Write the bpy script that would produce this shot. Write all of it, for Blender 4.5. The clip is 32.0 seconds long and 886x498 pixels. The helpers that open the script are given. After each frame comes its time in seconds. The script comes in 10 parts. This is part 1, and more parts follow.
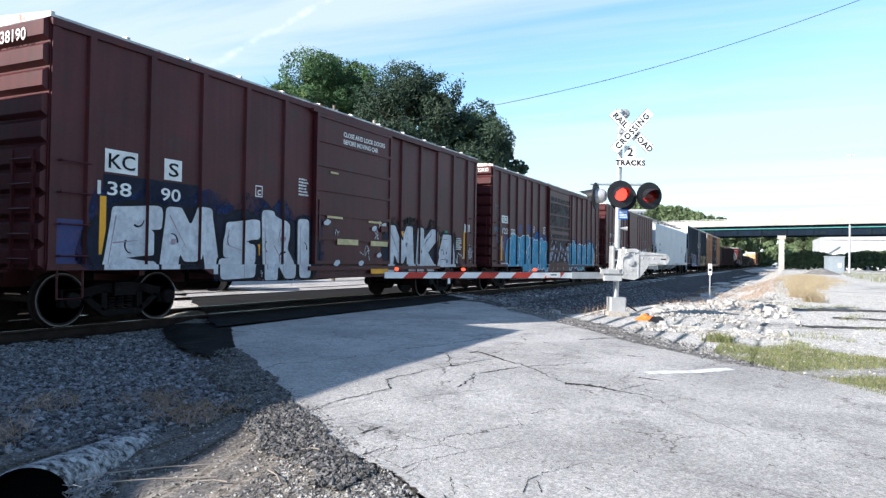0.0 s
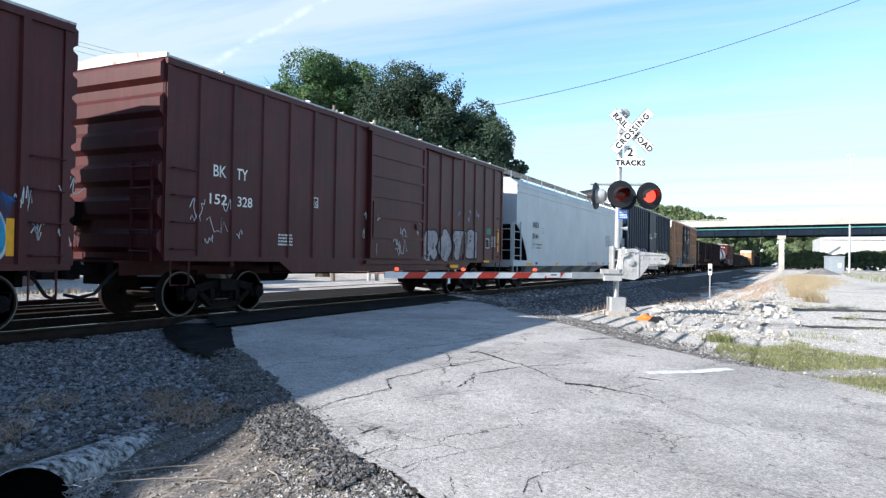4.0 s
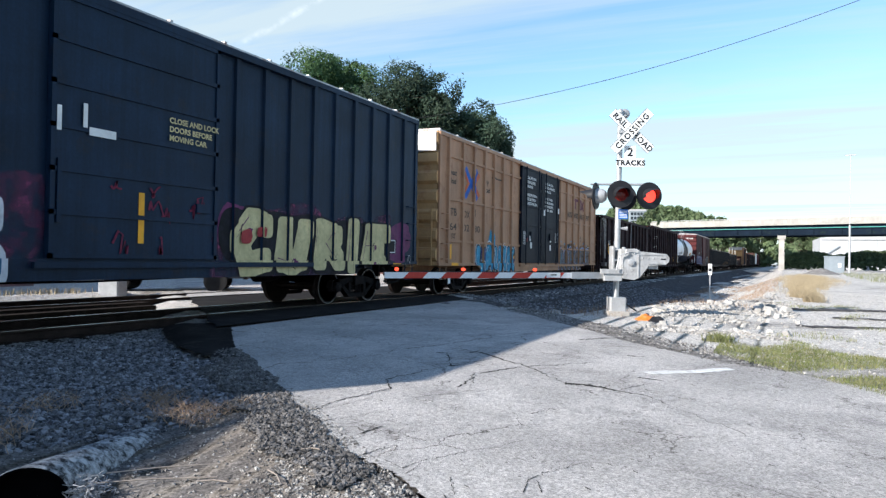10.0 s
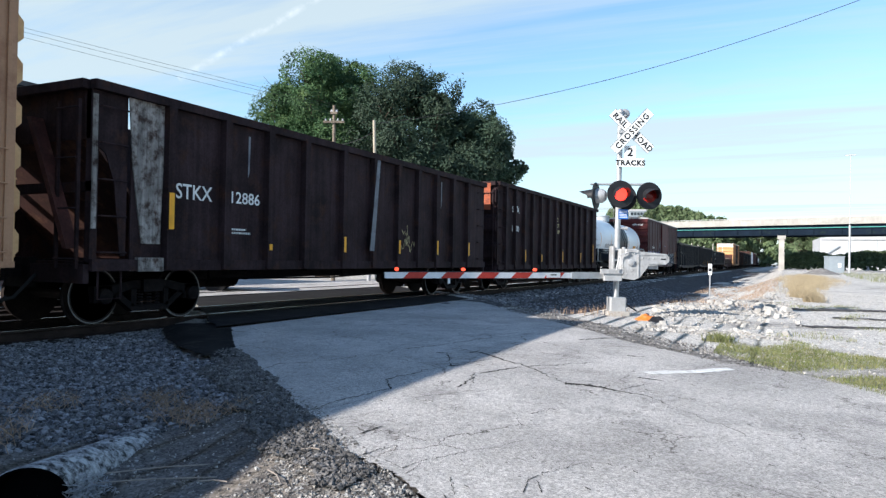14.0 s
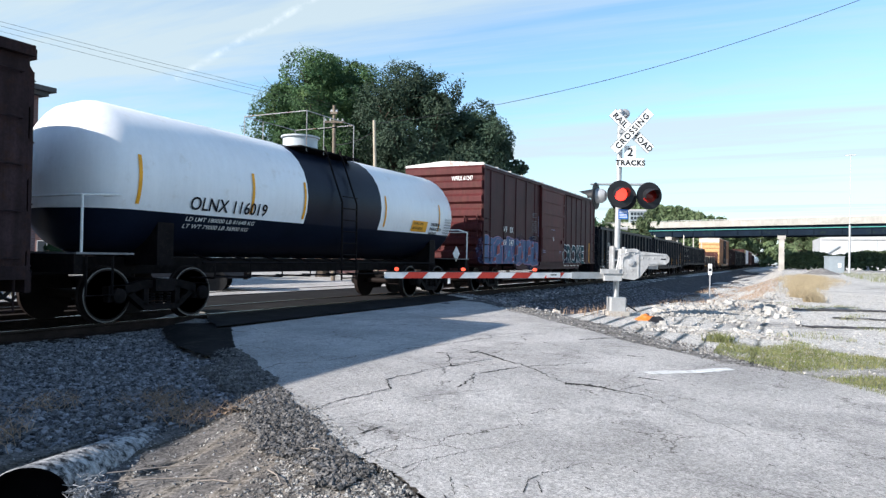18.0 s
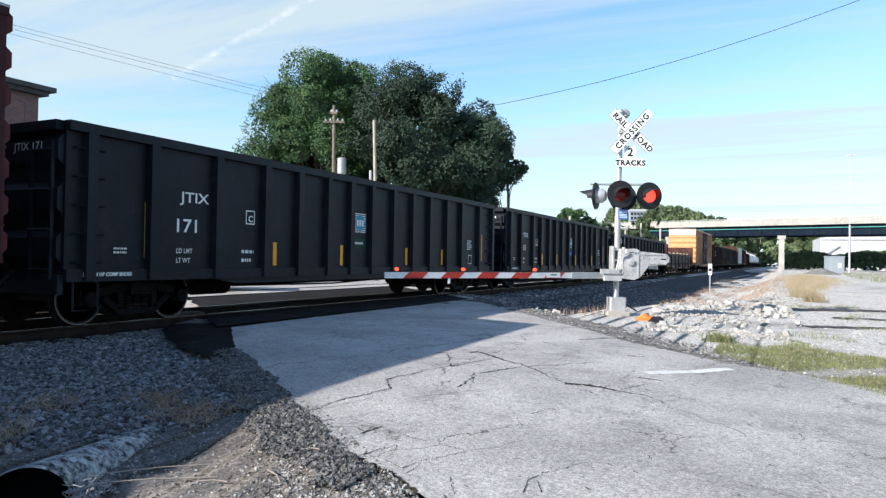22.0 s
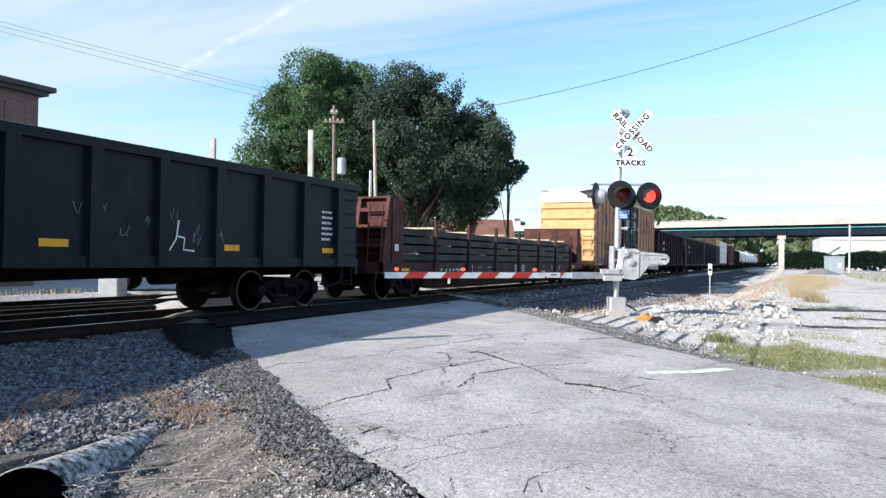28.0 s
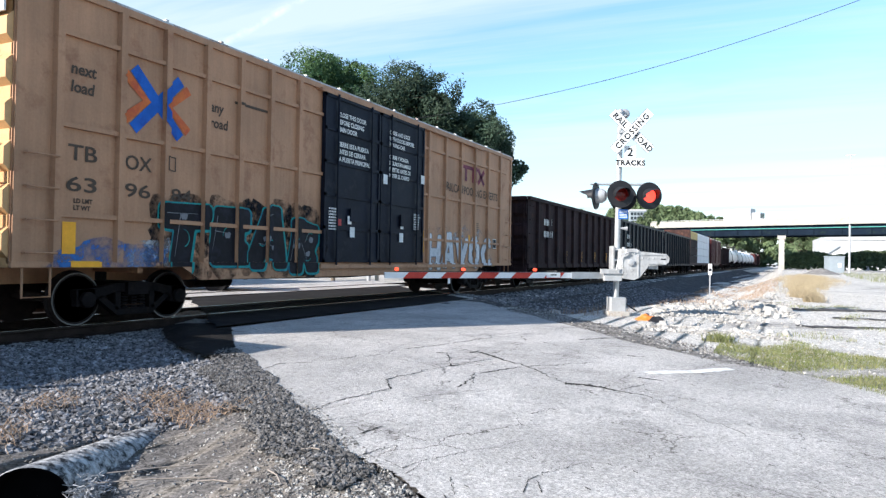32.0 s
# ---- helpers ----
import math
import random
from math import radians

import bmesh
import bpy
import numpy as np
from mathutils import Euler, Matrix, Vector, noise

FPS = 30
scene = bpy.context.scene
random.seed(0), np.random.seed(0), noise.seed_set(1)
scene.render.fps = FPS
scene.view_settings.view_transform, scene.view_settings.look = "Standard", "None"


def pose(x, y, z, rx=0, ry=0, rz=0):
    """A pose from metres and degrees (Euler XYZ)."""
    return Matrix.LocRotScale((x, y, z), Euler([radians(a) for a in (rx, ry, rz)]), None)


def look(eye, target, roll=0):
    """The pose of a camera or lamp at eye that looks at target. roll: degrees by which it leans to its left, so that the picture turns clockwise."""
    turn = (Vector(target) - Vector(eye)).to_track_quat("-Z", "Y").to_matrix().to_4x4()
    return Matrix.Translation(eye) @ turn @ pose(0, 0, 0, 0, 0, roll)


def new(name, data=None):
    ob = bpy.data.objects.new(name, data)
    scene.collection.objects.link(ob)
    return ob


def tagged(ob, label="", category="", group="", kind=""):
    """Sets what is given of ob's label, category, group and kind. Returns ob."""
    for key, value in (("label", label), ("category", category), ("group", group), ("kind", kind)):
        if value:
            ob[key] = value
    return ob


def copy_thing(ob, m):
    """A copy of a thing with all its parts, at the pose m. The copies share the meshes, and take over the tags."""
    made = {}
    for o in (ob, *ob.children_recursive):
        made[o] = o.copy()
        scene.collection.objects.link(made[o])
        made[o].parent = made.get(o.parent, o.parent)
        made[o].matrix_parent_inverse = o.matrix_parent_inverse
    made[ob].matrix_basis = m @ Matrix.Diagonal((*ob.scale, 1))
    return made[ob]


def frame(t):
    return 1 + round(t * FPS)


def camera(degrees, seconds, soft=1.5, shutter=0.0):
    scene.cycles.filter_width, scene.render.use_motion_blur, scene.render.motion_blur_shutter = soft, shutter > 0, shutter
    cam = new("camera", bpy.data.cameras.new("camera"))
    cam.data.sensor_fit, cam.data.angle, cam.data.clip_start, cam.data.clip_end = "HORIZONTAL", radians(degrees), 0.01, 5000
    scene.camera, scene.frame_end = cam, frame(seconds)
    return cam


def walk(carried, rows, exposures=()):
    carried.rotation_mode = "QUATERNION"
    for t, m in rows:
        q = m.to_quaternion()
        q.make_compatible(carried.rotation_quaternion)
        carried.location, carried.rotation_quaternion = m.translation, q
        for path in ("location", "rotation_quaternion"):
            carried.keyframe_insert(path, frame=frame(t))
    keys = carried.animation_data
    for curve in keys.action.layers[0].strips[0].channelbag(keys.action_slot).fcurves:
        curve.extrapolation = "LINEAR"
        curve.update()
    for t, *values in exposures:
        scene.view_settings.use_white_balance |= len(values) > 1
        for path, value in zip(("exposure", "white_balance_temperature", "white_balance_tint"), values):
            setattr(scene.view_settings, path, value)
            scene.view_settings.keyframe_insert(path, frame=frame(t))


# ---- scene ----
EYE = (0.0, 0.0, 1.15)
cam = camera(65.23, 32.0, soft=1.35)
VIEW = look(EYE, (-0.44391 * 100, 0.89598 * 100, 1.15 + 1.334), 0.979)
walk(cam, [(0.0, VIEW), (32.0, VIEW)], exposures=[(0.0, 0.97), (6.0, 0.86), (9.0, 0.82), (17.0, 0.76), (25.0, 0.78), (29.0, 0.90), (32.0, 1.02)])

XC = -10.69          # centre line of the track in use
V = 7.80             # speed of the train, metres a second

# ---- sky and sun ----
SUN_AZ = (0.565, 0.825)
SUN_EL = radians(27.0)
sun = new("sun", bpy.data.lights.new("sun", "SUN"))
sun.data.energy, sun.data.angle, sun.data.color = 5.0, radians(0.55), (1.0, 0.94, 0.875)
sun.matrix_world = look((0, 0, 60), (SUN_AZ[0] * math.cos(SUN_EL), SUN_AZ[1] * math.cos(SUN_EL), 60 - math.sin(SUN_EL)))


def link(nt, a, b):
    nt.links.new(a, b)


def node(nt, kind, **values):
    n = nt.nodes.new(kind)
    for key, value in values.items():
        n.inputs[key].default_value = value
    return n


world = bpy.data.worlds.new("world")
scene.world = world
world.use_nodes = True
wt = world.node_tree
wt.nodes.clear()
sky = wt.nodes.new("ShaderNodeTexSky")
sky.sky_type, sky.sun_disc = "NISHITA", False
sky.sun_elevation, sky.sun_rotation = SUN_EL, radians(214.4)
sky.air_density, sky.dust_density, sky.ozone_density = 1.0, 0.4, 1.6
coord = wt.nodes.new("ShaderNodeTexCoord")
# thin high cloud: noise on a flat layer overhead, streaked across the view
flat = wt.nodes.new("ShaderNodeSeparateXYZ")
link(wt, coord.outputs["Generated"], flat.inputs[0])
up = node(wt, "ShaderNodeMath")
up.operation = "MAXIMUM"
link(wt, flat.outputs[2], up.inputs[0])
up.inputs[1].default_value = 0.03
over = wt.nodes.new("ShaderNodeVectorMath")
over.operation = "DIVIDE"
trio = wt.nodes.new("ShaderNodeCombineXYZ")
for i in range(3):
    link(wt, up.outputs[0], trio.inputs[i])
link(wt, coord.outputs["Generated"], over.inputs[0])
link(wt, trio.outputs[0], over.inputs[1])
turn = wt.nodes.new("ShaderNodeMapping")
turn.inputs["Rotation"].default_value = (0, 0, radians(-38))
turn.inputs["Scale"].default_value = (0.16, 0.75, 1)
link(wt, over.outputs[0], turn.inputs[0])
cn = node(wt, "ShaderNodeTexNoise", Scale=0.9, Detail=7.0, Roughness=0.62, Distortion=0.4)
link(wt, turn.outputs[0], cn.inputs["Vector"])
cr = wt.nodes.new("ShaderNodeValToRGB")
cr.color_ramp.elements[0].position, cr.color_ramp.elements[1].position = 0.40, 0.62
link(wt, cn.outputs[0], cr.inputs[0])
# haze thickens towards the horizon
low = node(wt, "ShaderNodeMapRange")
low.inputs["From Min"].default_value, low.inputs["From Max"].default_value = 0.0, 0.20
low.inputs["To Min"].default_value, low.inputs["To Max"].default_value = 0.9, 0.0
link(wt, flat.outputs[2], low.inputs[0])
amt = node(wt, "ShaderNodeMath")
amt.operation = "MAXIMUM"
half = node(wt, "ShaderNodeMath")
half.operation = "MULTIPLY"
half.inputs[1].default_value = 0.85
link(wt, cr.outputs[0], half.inputs[0])
link(wt, half.outputs[0], amt.inputs[0])
link(wt, low.outputs[0], amt.inputs[1])
mixw = wt.nodes.new("ShaderNodeMix")
mixw.data_type = "RGBA"
link(wt, amt.outputs[0], mixw.inputs["Factor"])
clear = wt.nodes.new("ShaderNodeMix")
clear.data_type, clear.blend_type = "RGBA", "MULTIPLY"
clear.inputs["Factor"].default_value = 1.0
clear.inputs["B"].default_value = (1.06, 1.27, 1.35, 1)
link(wt, sky.outputs[0], clear.inputs["A"])
link(wt, clear.outputs["Result"], mixw.inputs["A"])
mixw.inputs["B"].default_value = (3.75, 4.45, 4.75, 1)
bg = node(wt, "ShaderNodeBackground", Strength=0.112)
# the sky deepens towards the zenith
deep = node(wt, "ShaderNodeMapRange")
deep.inputs["From Min"].default_value, deep.inputs["From Max"].default_value = 0.38, 0.85
deep.inputs["To Min"].default_value, deep.inputs["To Max"].default_value = 0.0, 1.0
overhead = wt.nodes.new("ShaderNodeMix")
overhead.data_type = "RGBA"
overhead.inputs["A"].default_value, overhead.inputs["B"].default_value = (1, 1, 1, 1), (0.31, 0.45, 0.68, 1)
link(wt, flat.outputs[2], deep.inputs[0])
zen = wt.nodes.new("ShaderNodeMix")
zen.data_type, zen.blend_type = "RGBA", "MULTIPLY"
zen.inputs["Factor"].default_value = 1.0
link(wt, mixw.outputs["Result"], zen.inputs["A"])
link(wt, deep.outputs[0], overhead.inputs["Factor"])
link(wt, overhead.outputs["Result"], zen.inputs["B"])
link(wt, zen.outputs["Result"], bg.inputs[0])
wo = wt.nodes.new("ShaderNodeOutputWorld")
link(wt, bg.outputs[0], wo.inputs[0])


# ---- materials ----
def mat(name, base, rough=0.7, metal=0.0, var=0.25, scale=1.5, fine=30.0, bump=0.15, second=None, amount=0.35,
        streak=0.0, spots=None, emit=None, strength=0.0, thick=0.01, piece=0.0, spec=0.3):
    """Paint, stone, wood or metal: a base colour broken up at two scales, a second colour in patches, streaks down the side."""
    m = bpy.data.materials.new(name)
    m.use_nodes = True
    nt = m.node_tree
    b = nt.nodes["Principled BSDF"]
    b.inputs["Roughness"].default_value, b.inputs["Metallic"].default_value = rough, metal
    b.inputs["Specular IOR Level"].default_value = spec
    tc = nt.nodes.new("ShaderNodeTexCoord")
    mp = nt.nodes.new("ShaderNodeMapping")
    link(nt, tc.outputs["Object"], mp.inputs[0])
    n1 = node(nt, "ShaderNodeTexNoise", Scale=scale, Detail=5.0, Roughness=0.6)
    n2 = node(nt, "ShaderNodeTexNoise", Scale=fine, Detail=4.0, Roughness=0.65)
    link(nt, mp.outputs[0], n1.inputs["Vector"])
    link(nt, mp.outputs[0], n2.inputs["Vector"])

    def mixed(kind, f, a, bb):
        x = nt.nodes.new("ShaderNodeMix")
        x.data_type, x.blend_type = "RGBA", kind
        for key, value in (("Factor", f), ("A", a), ("B", bb)):
            if isinstance(value, (int, float)):
                x.inputs[key].default_value = value
            elif isinstance(value, tuple):
                x.inputs[key].default_value = (*value, 1)
            else:
                link(nt, value, x.inputs[key])
        return x.outputs["Result"]

    def ramp(source, lo, hi, a=0.0, bb=1.0):
        r = nt.nodes.new("ShaderNodeMapRange")
        r.inputs["From Min"].default_value, r.inputs["From Max"].default_value = lo, hi
        r.inputs["To Min"].default_value, r.inputs["To Max"].default_value = a, bb
        link(nt, source, r.inputs[0])
        return r.outputs[0]

    dark = tuple(c * (1 - var) for c in base)
    light = tuple(min(1, c * (1 + var)) for c in base)
    col = mixed("MIX", ramp(n1.outputs[0], 0.35, 0.65), dark, light)
    if second:
        n3 = node(nt, "ShaderNodeTexNoise", Scale=scale * 2.3, Detail=6.0, Roughness=0.7)
        link(nt, mp.outputs[0], n3.inputs["Vector"])
        col = mixed("MIX", ramp(n3.outputs[0], 0.62 - amount * 0.35, 0.72 - amount * 0.2), col, second)
    col = mixed("MULTIPLY", 1.0, col, mixed("MIX", ramp(n2.outputs[0], 0.3, 0.7), (1 - var, 1 - var, 1 - var), (1.0, 1.0, 1.0)))
    if streak:
        ms = nt.nodes.new("ShaderNodeMapping")
        ms.inputs["Scale"].default_value = (5.0, 5.0, 0.22)
        link(nt, tc.outputs["Object"], ms.inputs[0])
        ns = node(nt, "ShaderNodeTexNoise", Scale=1.6, Detail=6.0, Roughness=0.7)
        link(nt, ms.outputs[0], ns.inputs["Vector"])
        k = 1 - streak
        col = mixed("MULTIPLY", 1.0, col, mixed("MIX", ramp(ns.outputs[0], 0.38, 0.66), (k, k, k), (1.0, 1.0, 1.0)))
    if spots:
        vo = node(nt, "ShaderNodeTexVoronoi", Scale=fine * 0.5)
        link(nt, mp.outputs[0], vo.inputs["Vector"])
        col = mixed("MIX", ramp(vo.outputs["Distance"], 0.12, 0.2, 1.0, 0.0), col, spots)
    if piece:
        oi = nt.nodes.new("ShaderNodeObjectInfo")
        gi = nt.nodes.new("ShaderNodeNewGeometry")
        ad = node(nt, "ShaderNodeMath")
        link(nt, oi.outputs["Random"], ad.inputs[0])
        link(nt, gi.outputs["Random Per Island"], ad.inputs[1])
        k = 1 - piece
        col = mixed("MULTIPLY", 1.0, col, mixed("MIX", ramp(ad.outputs[0], 0.3, 1.7), (k, k, k), (1.0, 1.0, 1.0)))
    link(nt, col, b.inputs["Base Color"])
    if bump:
        bp = node(nt, "ShaderNodeBump", Strength=bump, Distance=thick)
        link(nt, n2.outputs[0], bp.inputs["Height"])
        link(nt, bp.outputs[0], b.inputs["Normal"])
    if emit:
        b.inputs["Emission Color"].default_value = (*emit, 1)
        b.inputs["Emission Strength"].default_value = strength
    return m


class Shape:
    """Collects faces for one mesh."""

    def __init__(self):
        self.v, self.f = [], []

    def face(self, pts):
        n = len(self.v)
        self.v += [tuple(p) for p in pts]
        self.f.append(tuple(range(n, n + len(pts))))
        return self

    def solid(self, ring0, ring1):
        """Closed prism between two rings of the same count."""
        n, k = len(self.v), len(ring0)
        self.v += [tuple(p) for p in ring0] + [tuple(p) for p in ring1]
        self.f += [tuple(range(n + k - 1, n - 1, -1)), tuple(range(n + k, n + 2 * k))]
        self.f += [(n + i, n + (i + 1) % k, n + k + (i + 1) % k, n + k + i) for i in range(k)]
        return self

    def box(self, x0, x1, y0, y1, z0, z1, c=0.0):
        """Box; c chamfers its upright edges."""
        if c:
            ring = [(x0 + c, y0), (x1 - c, y0), (x1, y0 + c), (x1, y1 - c), (x1 - c, y1), (x0 + c, y1), (x0, y1 - c), (x0, y0 + c)]
        else:
            ring = [(x0, y0), (x1, y0), (x1, y1), (x0, y1)]
        return self.solid([(x, y, z0) for x, y in ring], [(x, y, z1) for x, y in ring])

    def tube(self, a, b, r0, r1=None, n=8):
        a, b = Vector(a), Vector(b)
        r1 = r0 if r1 is None else r1
        d = (b - a).normalized()
        u = d.cross(Vector((0, 0, 1)) if abs(d.z) < 0.9 else Vector((1, 0, 0))).normalized()
        w = d.cross(u)
        cs = [(math.cos(2 * math.pi * i / n), math.sin(2 * math.pi * i / n)) for i in range(n)]
        return self.solid([a + (u * c + w * s) * r0 for c, s in cs], [b + (u * c + w * s) * r1 for c, s in cs])

    def path(self, pts, r, n=6):
        """One bent rod through the points."""
        P = [Vector(p) for p in pts]
        o, u = len(self.v), None
        for i, p in enumerate(P):
            d = (P[min(i + 1, len(P) - 1)] - P[max(i - 1, 0)]).normalized()
            u = (u if u is not None else d.cross(Vector((0, 0, 1)) if abs(d.z) < 0.9 else Vector((1, 0, 0))))
            u = (u - d * u.dot(d)).normalized()
            w = d.cross(u)
            self.v += [tuple(p + (u * math.cos(2 * math.pi * k / n) + w * math.sin(2 * math.pi * k / n)) * r) for k in range(n)]
        m = len(P)
        self.f += [tuple(o + k for k in range(n - 1, -1, -1)), tuple(o + (m - 1) * n + k for k in range(n))]
        self.f += [(o + j * n + k, o + j * n + (k + 1) % n, o + (j + 1) * n + (k + 1) % n, o + (j + 1) * n + k) for j in range(m - 1) for k in range(n)]
        return self

    def lathe(self, axis, profile, n=20, origin=(0, 0, 0)):
        """Turns (along, radius) pairs about an axis 'x', 'y' or 'z'."""
        o = len(self.v)
        for s, r in profile:
            for i in range(n):
                c, d = math.cos(2 * math.pi * i / n) * r, math.sin(2 * math.pi * i / n) * r
                p = {"x": (s, c, d), "y": (d, s, c), "z": (c, d, s)}[axis]
                self.v.append(tuple(p[k] + origin[k] for k in range(3)))
        for j in range(len(profile) - 1):
            for i in range(n):
                a, b = o + j * n + i, o + j * n + (i + 1) % n
                self.f.append((a, b, b + n, a + n))
        if profile[0][1] > 1e-4:
            self.f.append(tuple(o + i for i in range(n - 1, -1, -1)))
        if profile[-1][1] > 1e-4:
            self.f.append(tuple(o + (len(profile) - 1) * n + i for i in range(n)))
        return self

    def mesh(self, name, material, smooth=False):
        me = bpy.data.meshes.new(name)
        me.from_pydata(self.v, [], self.f)
        me.materials.append(material)
        if smooth:
            me.polygons.foreach_set("use_smooth", [True] * len(me.polygons))
            me.set_sharp_from_angle(angle=radians(38))
        bm = bmesh.new()
        bm.from_mesh(me)
        bmesh.ops.recalc_face_normals(bm, faces=bm.faces)
        bm.to_mesh(me)
        bm.free()
        me.update()
        return me


def part(name, shape, material, parent=None, label="", at=None, smooth=False):
    """Links a shape (or a finished mesh) as one object, under a thing or a part."""
    me = shape if isinstance(shape, bpy.types.Mesh) else shape.mesh(name, material, smooth)
    ob = new(name, me)
    if parent:
        ob.parent = parent
    if at is not None:
        ob.matrix_basis = at if isinstance(at, Matrix) else Matrix.Translation(at)
    if label:
        ob["label"] = label
    return ob


def thing(name, label, category, at=None, group="", kind="", shape=None, material=None, smooth=False):
    ob = new(name, shape.mesh(name, material, smooth) if shape else None)
    if at is not None:
        ob.matrix_basis = at if isinstance(at, Matrix) else Matrix.Translation(at)
    return tagged(ob, label, category, group, kind)


def ground_z(x, y):
    """Height of the bare ground: it rises gently from the viewer to the track."""
    z = -0.40 - 0.03 * x + 0.018 * y
    t = (-0.04 - z) * 14
    return z - math.log1p(math.exp(-t)) / 14 if t > -30 else -0.04


BOX_BROWN = mat("oxide brown paint", (0.088, 0.017, 0.0195), 0.5, var=0.18, scale=0.8, fine=22, bump=0.08, second=(0.072, 0.025, 0.026), amount=0.3, streak=0.28, spec=0.25)
RED_DOOR = mat("faded oxide red paint", (0.098, 0.021, 0.022), 0.6, var=0.2, scale=0.8, fine=22, bump=0.1, second=(0.11, 0.035, 0.028), amount=0.3, streak=0.25, spec=0.2)
BOX_RED = mat("dark weathered oxide red paint", (0.056, 0.012, 0.015), 0.6, var=0.22, scale=0.8, fine=22, bump=0.1, second=(0.06, 0.02, 0.02), amount=0.3, streak=0.3, spec=0.18)
BOX_DARK = mat("dark blue green paint", (0.008, 0.025, 0.056), 0.5, var=0.25, scale=0.8, fine=22, bump=0.08, second=(0.018, 0.026, 0.042), amount=0.15, streak=0.3, spec=0.16)
BOX_TAN = mat("weathered mustard paint", (0.46, 0.245, 0.138), 0.6, var=0.12, scale=0.7, fine=26, bump=0.06, second=(0.35, 0.165, 0.09), amount=0.22, streak=0.14)
TAN_DOOR = mat("faded black door paint", (0.007, 0.010, 0.021), 0.55, var=0.3, scale=1.2, fine=30, bump=0.08, second=(0.02, 0.022, 0.032), amount=0.2, spec=0.12)
END_WHITE = mat("white end panel paint", (0.66, 0.655, 0.63), 0.55, var=0.08, scale=1.5, fine=20, bump=0.04, second=(0.52, 0.50, 0.46), amount=0.25)
END_YELLOW = mat("yellow end paint", (0.60, 0.35, 0.16), 0.55, var=0.12, scale=1.0, fine=24, bump=0.06, second=(0.5, 0.25, 0.11), amount=0.25)
HOP_GREY = mat("pale grey hopper paint", (0.50, 0.55, 0.59), 0.45, var=0.07, scale=0.6, fine=20, bump=0.04, second=(0.48, 0.5, 0.51), amount=0.2, streak=0.1)
GON_BLACK = mat("black gondola paint", (0.0115, 0.0145, 0.023), 0.5, var=0.3, scale=1.0, fine=25, bump=0.08, second=(0.022, 0.022, 0.026), amount=0.2, streak=0.3, spec=0.16)
GON_BROWN = mat("rust darkened black steel", (0.046, 0.028, 0.031), 0.75, var=0.4, scale=1.1, fine=24, bump=0.2, second=(0.07, 0.034, 0.026), amount=0.25, streak=0.4, spec=0.1)
RUST = mat("rusted steel", (0.105, 0.036, 0.030), 0.8, var=0.35, scale=1.4, fine=30, bump=0.25, second=(0.17, 0.075, 0.055), amount=0.3, streak=0.3)
RUST_DARK = mat("dark rusted steel", (0.06, 0.024, 0.021), 0.75, var=0.35, scale=1.4, fine=30, bump=0.2, second=(0.13, 0.06, 0.04), amount=0.3, streak=0.3)
GEAR = mat("greasy black running gear", (0.010, 0.008, 0.009), 0.65, var=0.4, scale=4, fine=40, bump=0.2, second=(0.024, 0.017, 0.015), amount=0.25, spec=0.06)
WHEEL = mat("brown wheel steel", (0.022, 0.016, 0.015), 0.7, 0.0, spec=0.1, var=0.3, scale=5, fine=40, bump=0.1)
TREAD = mat("bright wheel tread", (0.16, 0.15, 0.145), 0.5, 0.5, var=0.2, scale=6, fine=60, bump=0.05)
TANK_WHITE = mat("white tank paint", (0.90, 0.91, 0.92), 0.35, var=0.03, scale=0.8, fine=18, bump=0.03, second=(0.80, 0.79, 0.77), amount=0.12, streak=0.05)
TANK_BLACK = mat("black tank paint", (0.008, 0.012, 0.026), 0.4, var=0.25, scale=0.9, fine=20, bump=0.04, spec=0.12)
ROOF_METAL = mat("galvanised roof sheet", (0.42, 0.42, 0.42), 0.5, 0.5, var=0.2, scale=1.5, fine=20, bump=0.1, second=(0.2, 0.1, 0.07), amount=0.3)
WHITE = mat("white lettering paint", (0.78, 0.78, 0.76), 0.6, var=0.12, scale=3, fine=50, bump=0)
BLACKP = mat("black lettering paint", (0.02, 0.02, 0.022), 0.6, var=0.2, scale=3, fine=50, bump=0)
BROWNP = mat("dark brown lettering", (0.07, 0.045, 0.03), 0.6, var=0.2, scale=3, fine=50, bump=0)
YELLOW = mat("yellow reflective strip", (0.90, 0.40, 0.02), 0.5, var=0.12, scale=4, fine=60, bump=0)
RUBBER = mat("black rubber hose", (0.015, 0.015, 0.016), 0.7, var=0.2, scale=5, fine=60, bump=0.1)


# ---- ground, road and tracks ----
def smooth(a, b, t):
    t = min(1, max(0, (t - a) / (b - a)))
    return t * t * (3 - 2 * t)


def left_of_road(x, y):
    """Metres to the outer side of the road's edge that lies towards the pipe."""
    return (-0.62 * (x + 3.3) - 0.785 * (y - 4.5))


def right_of_road(x, y):
    return 0.72 * (x + 3.9) + 0.69 * (y - 14.0)


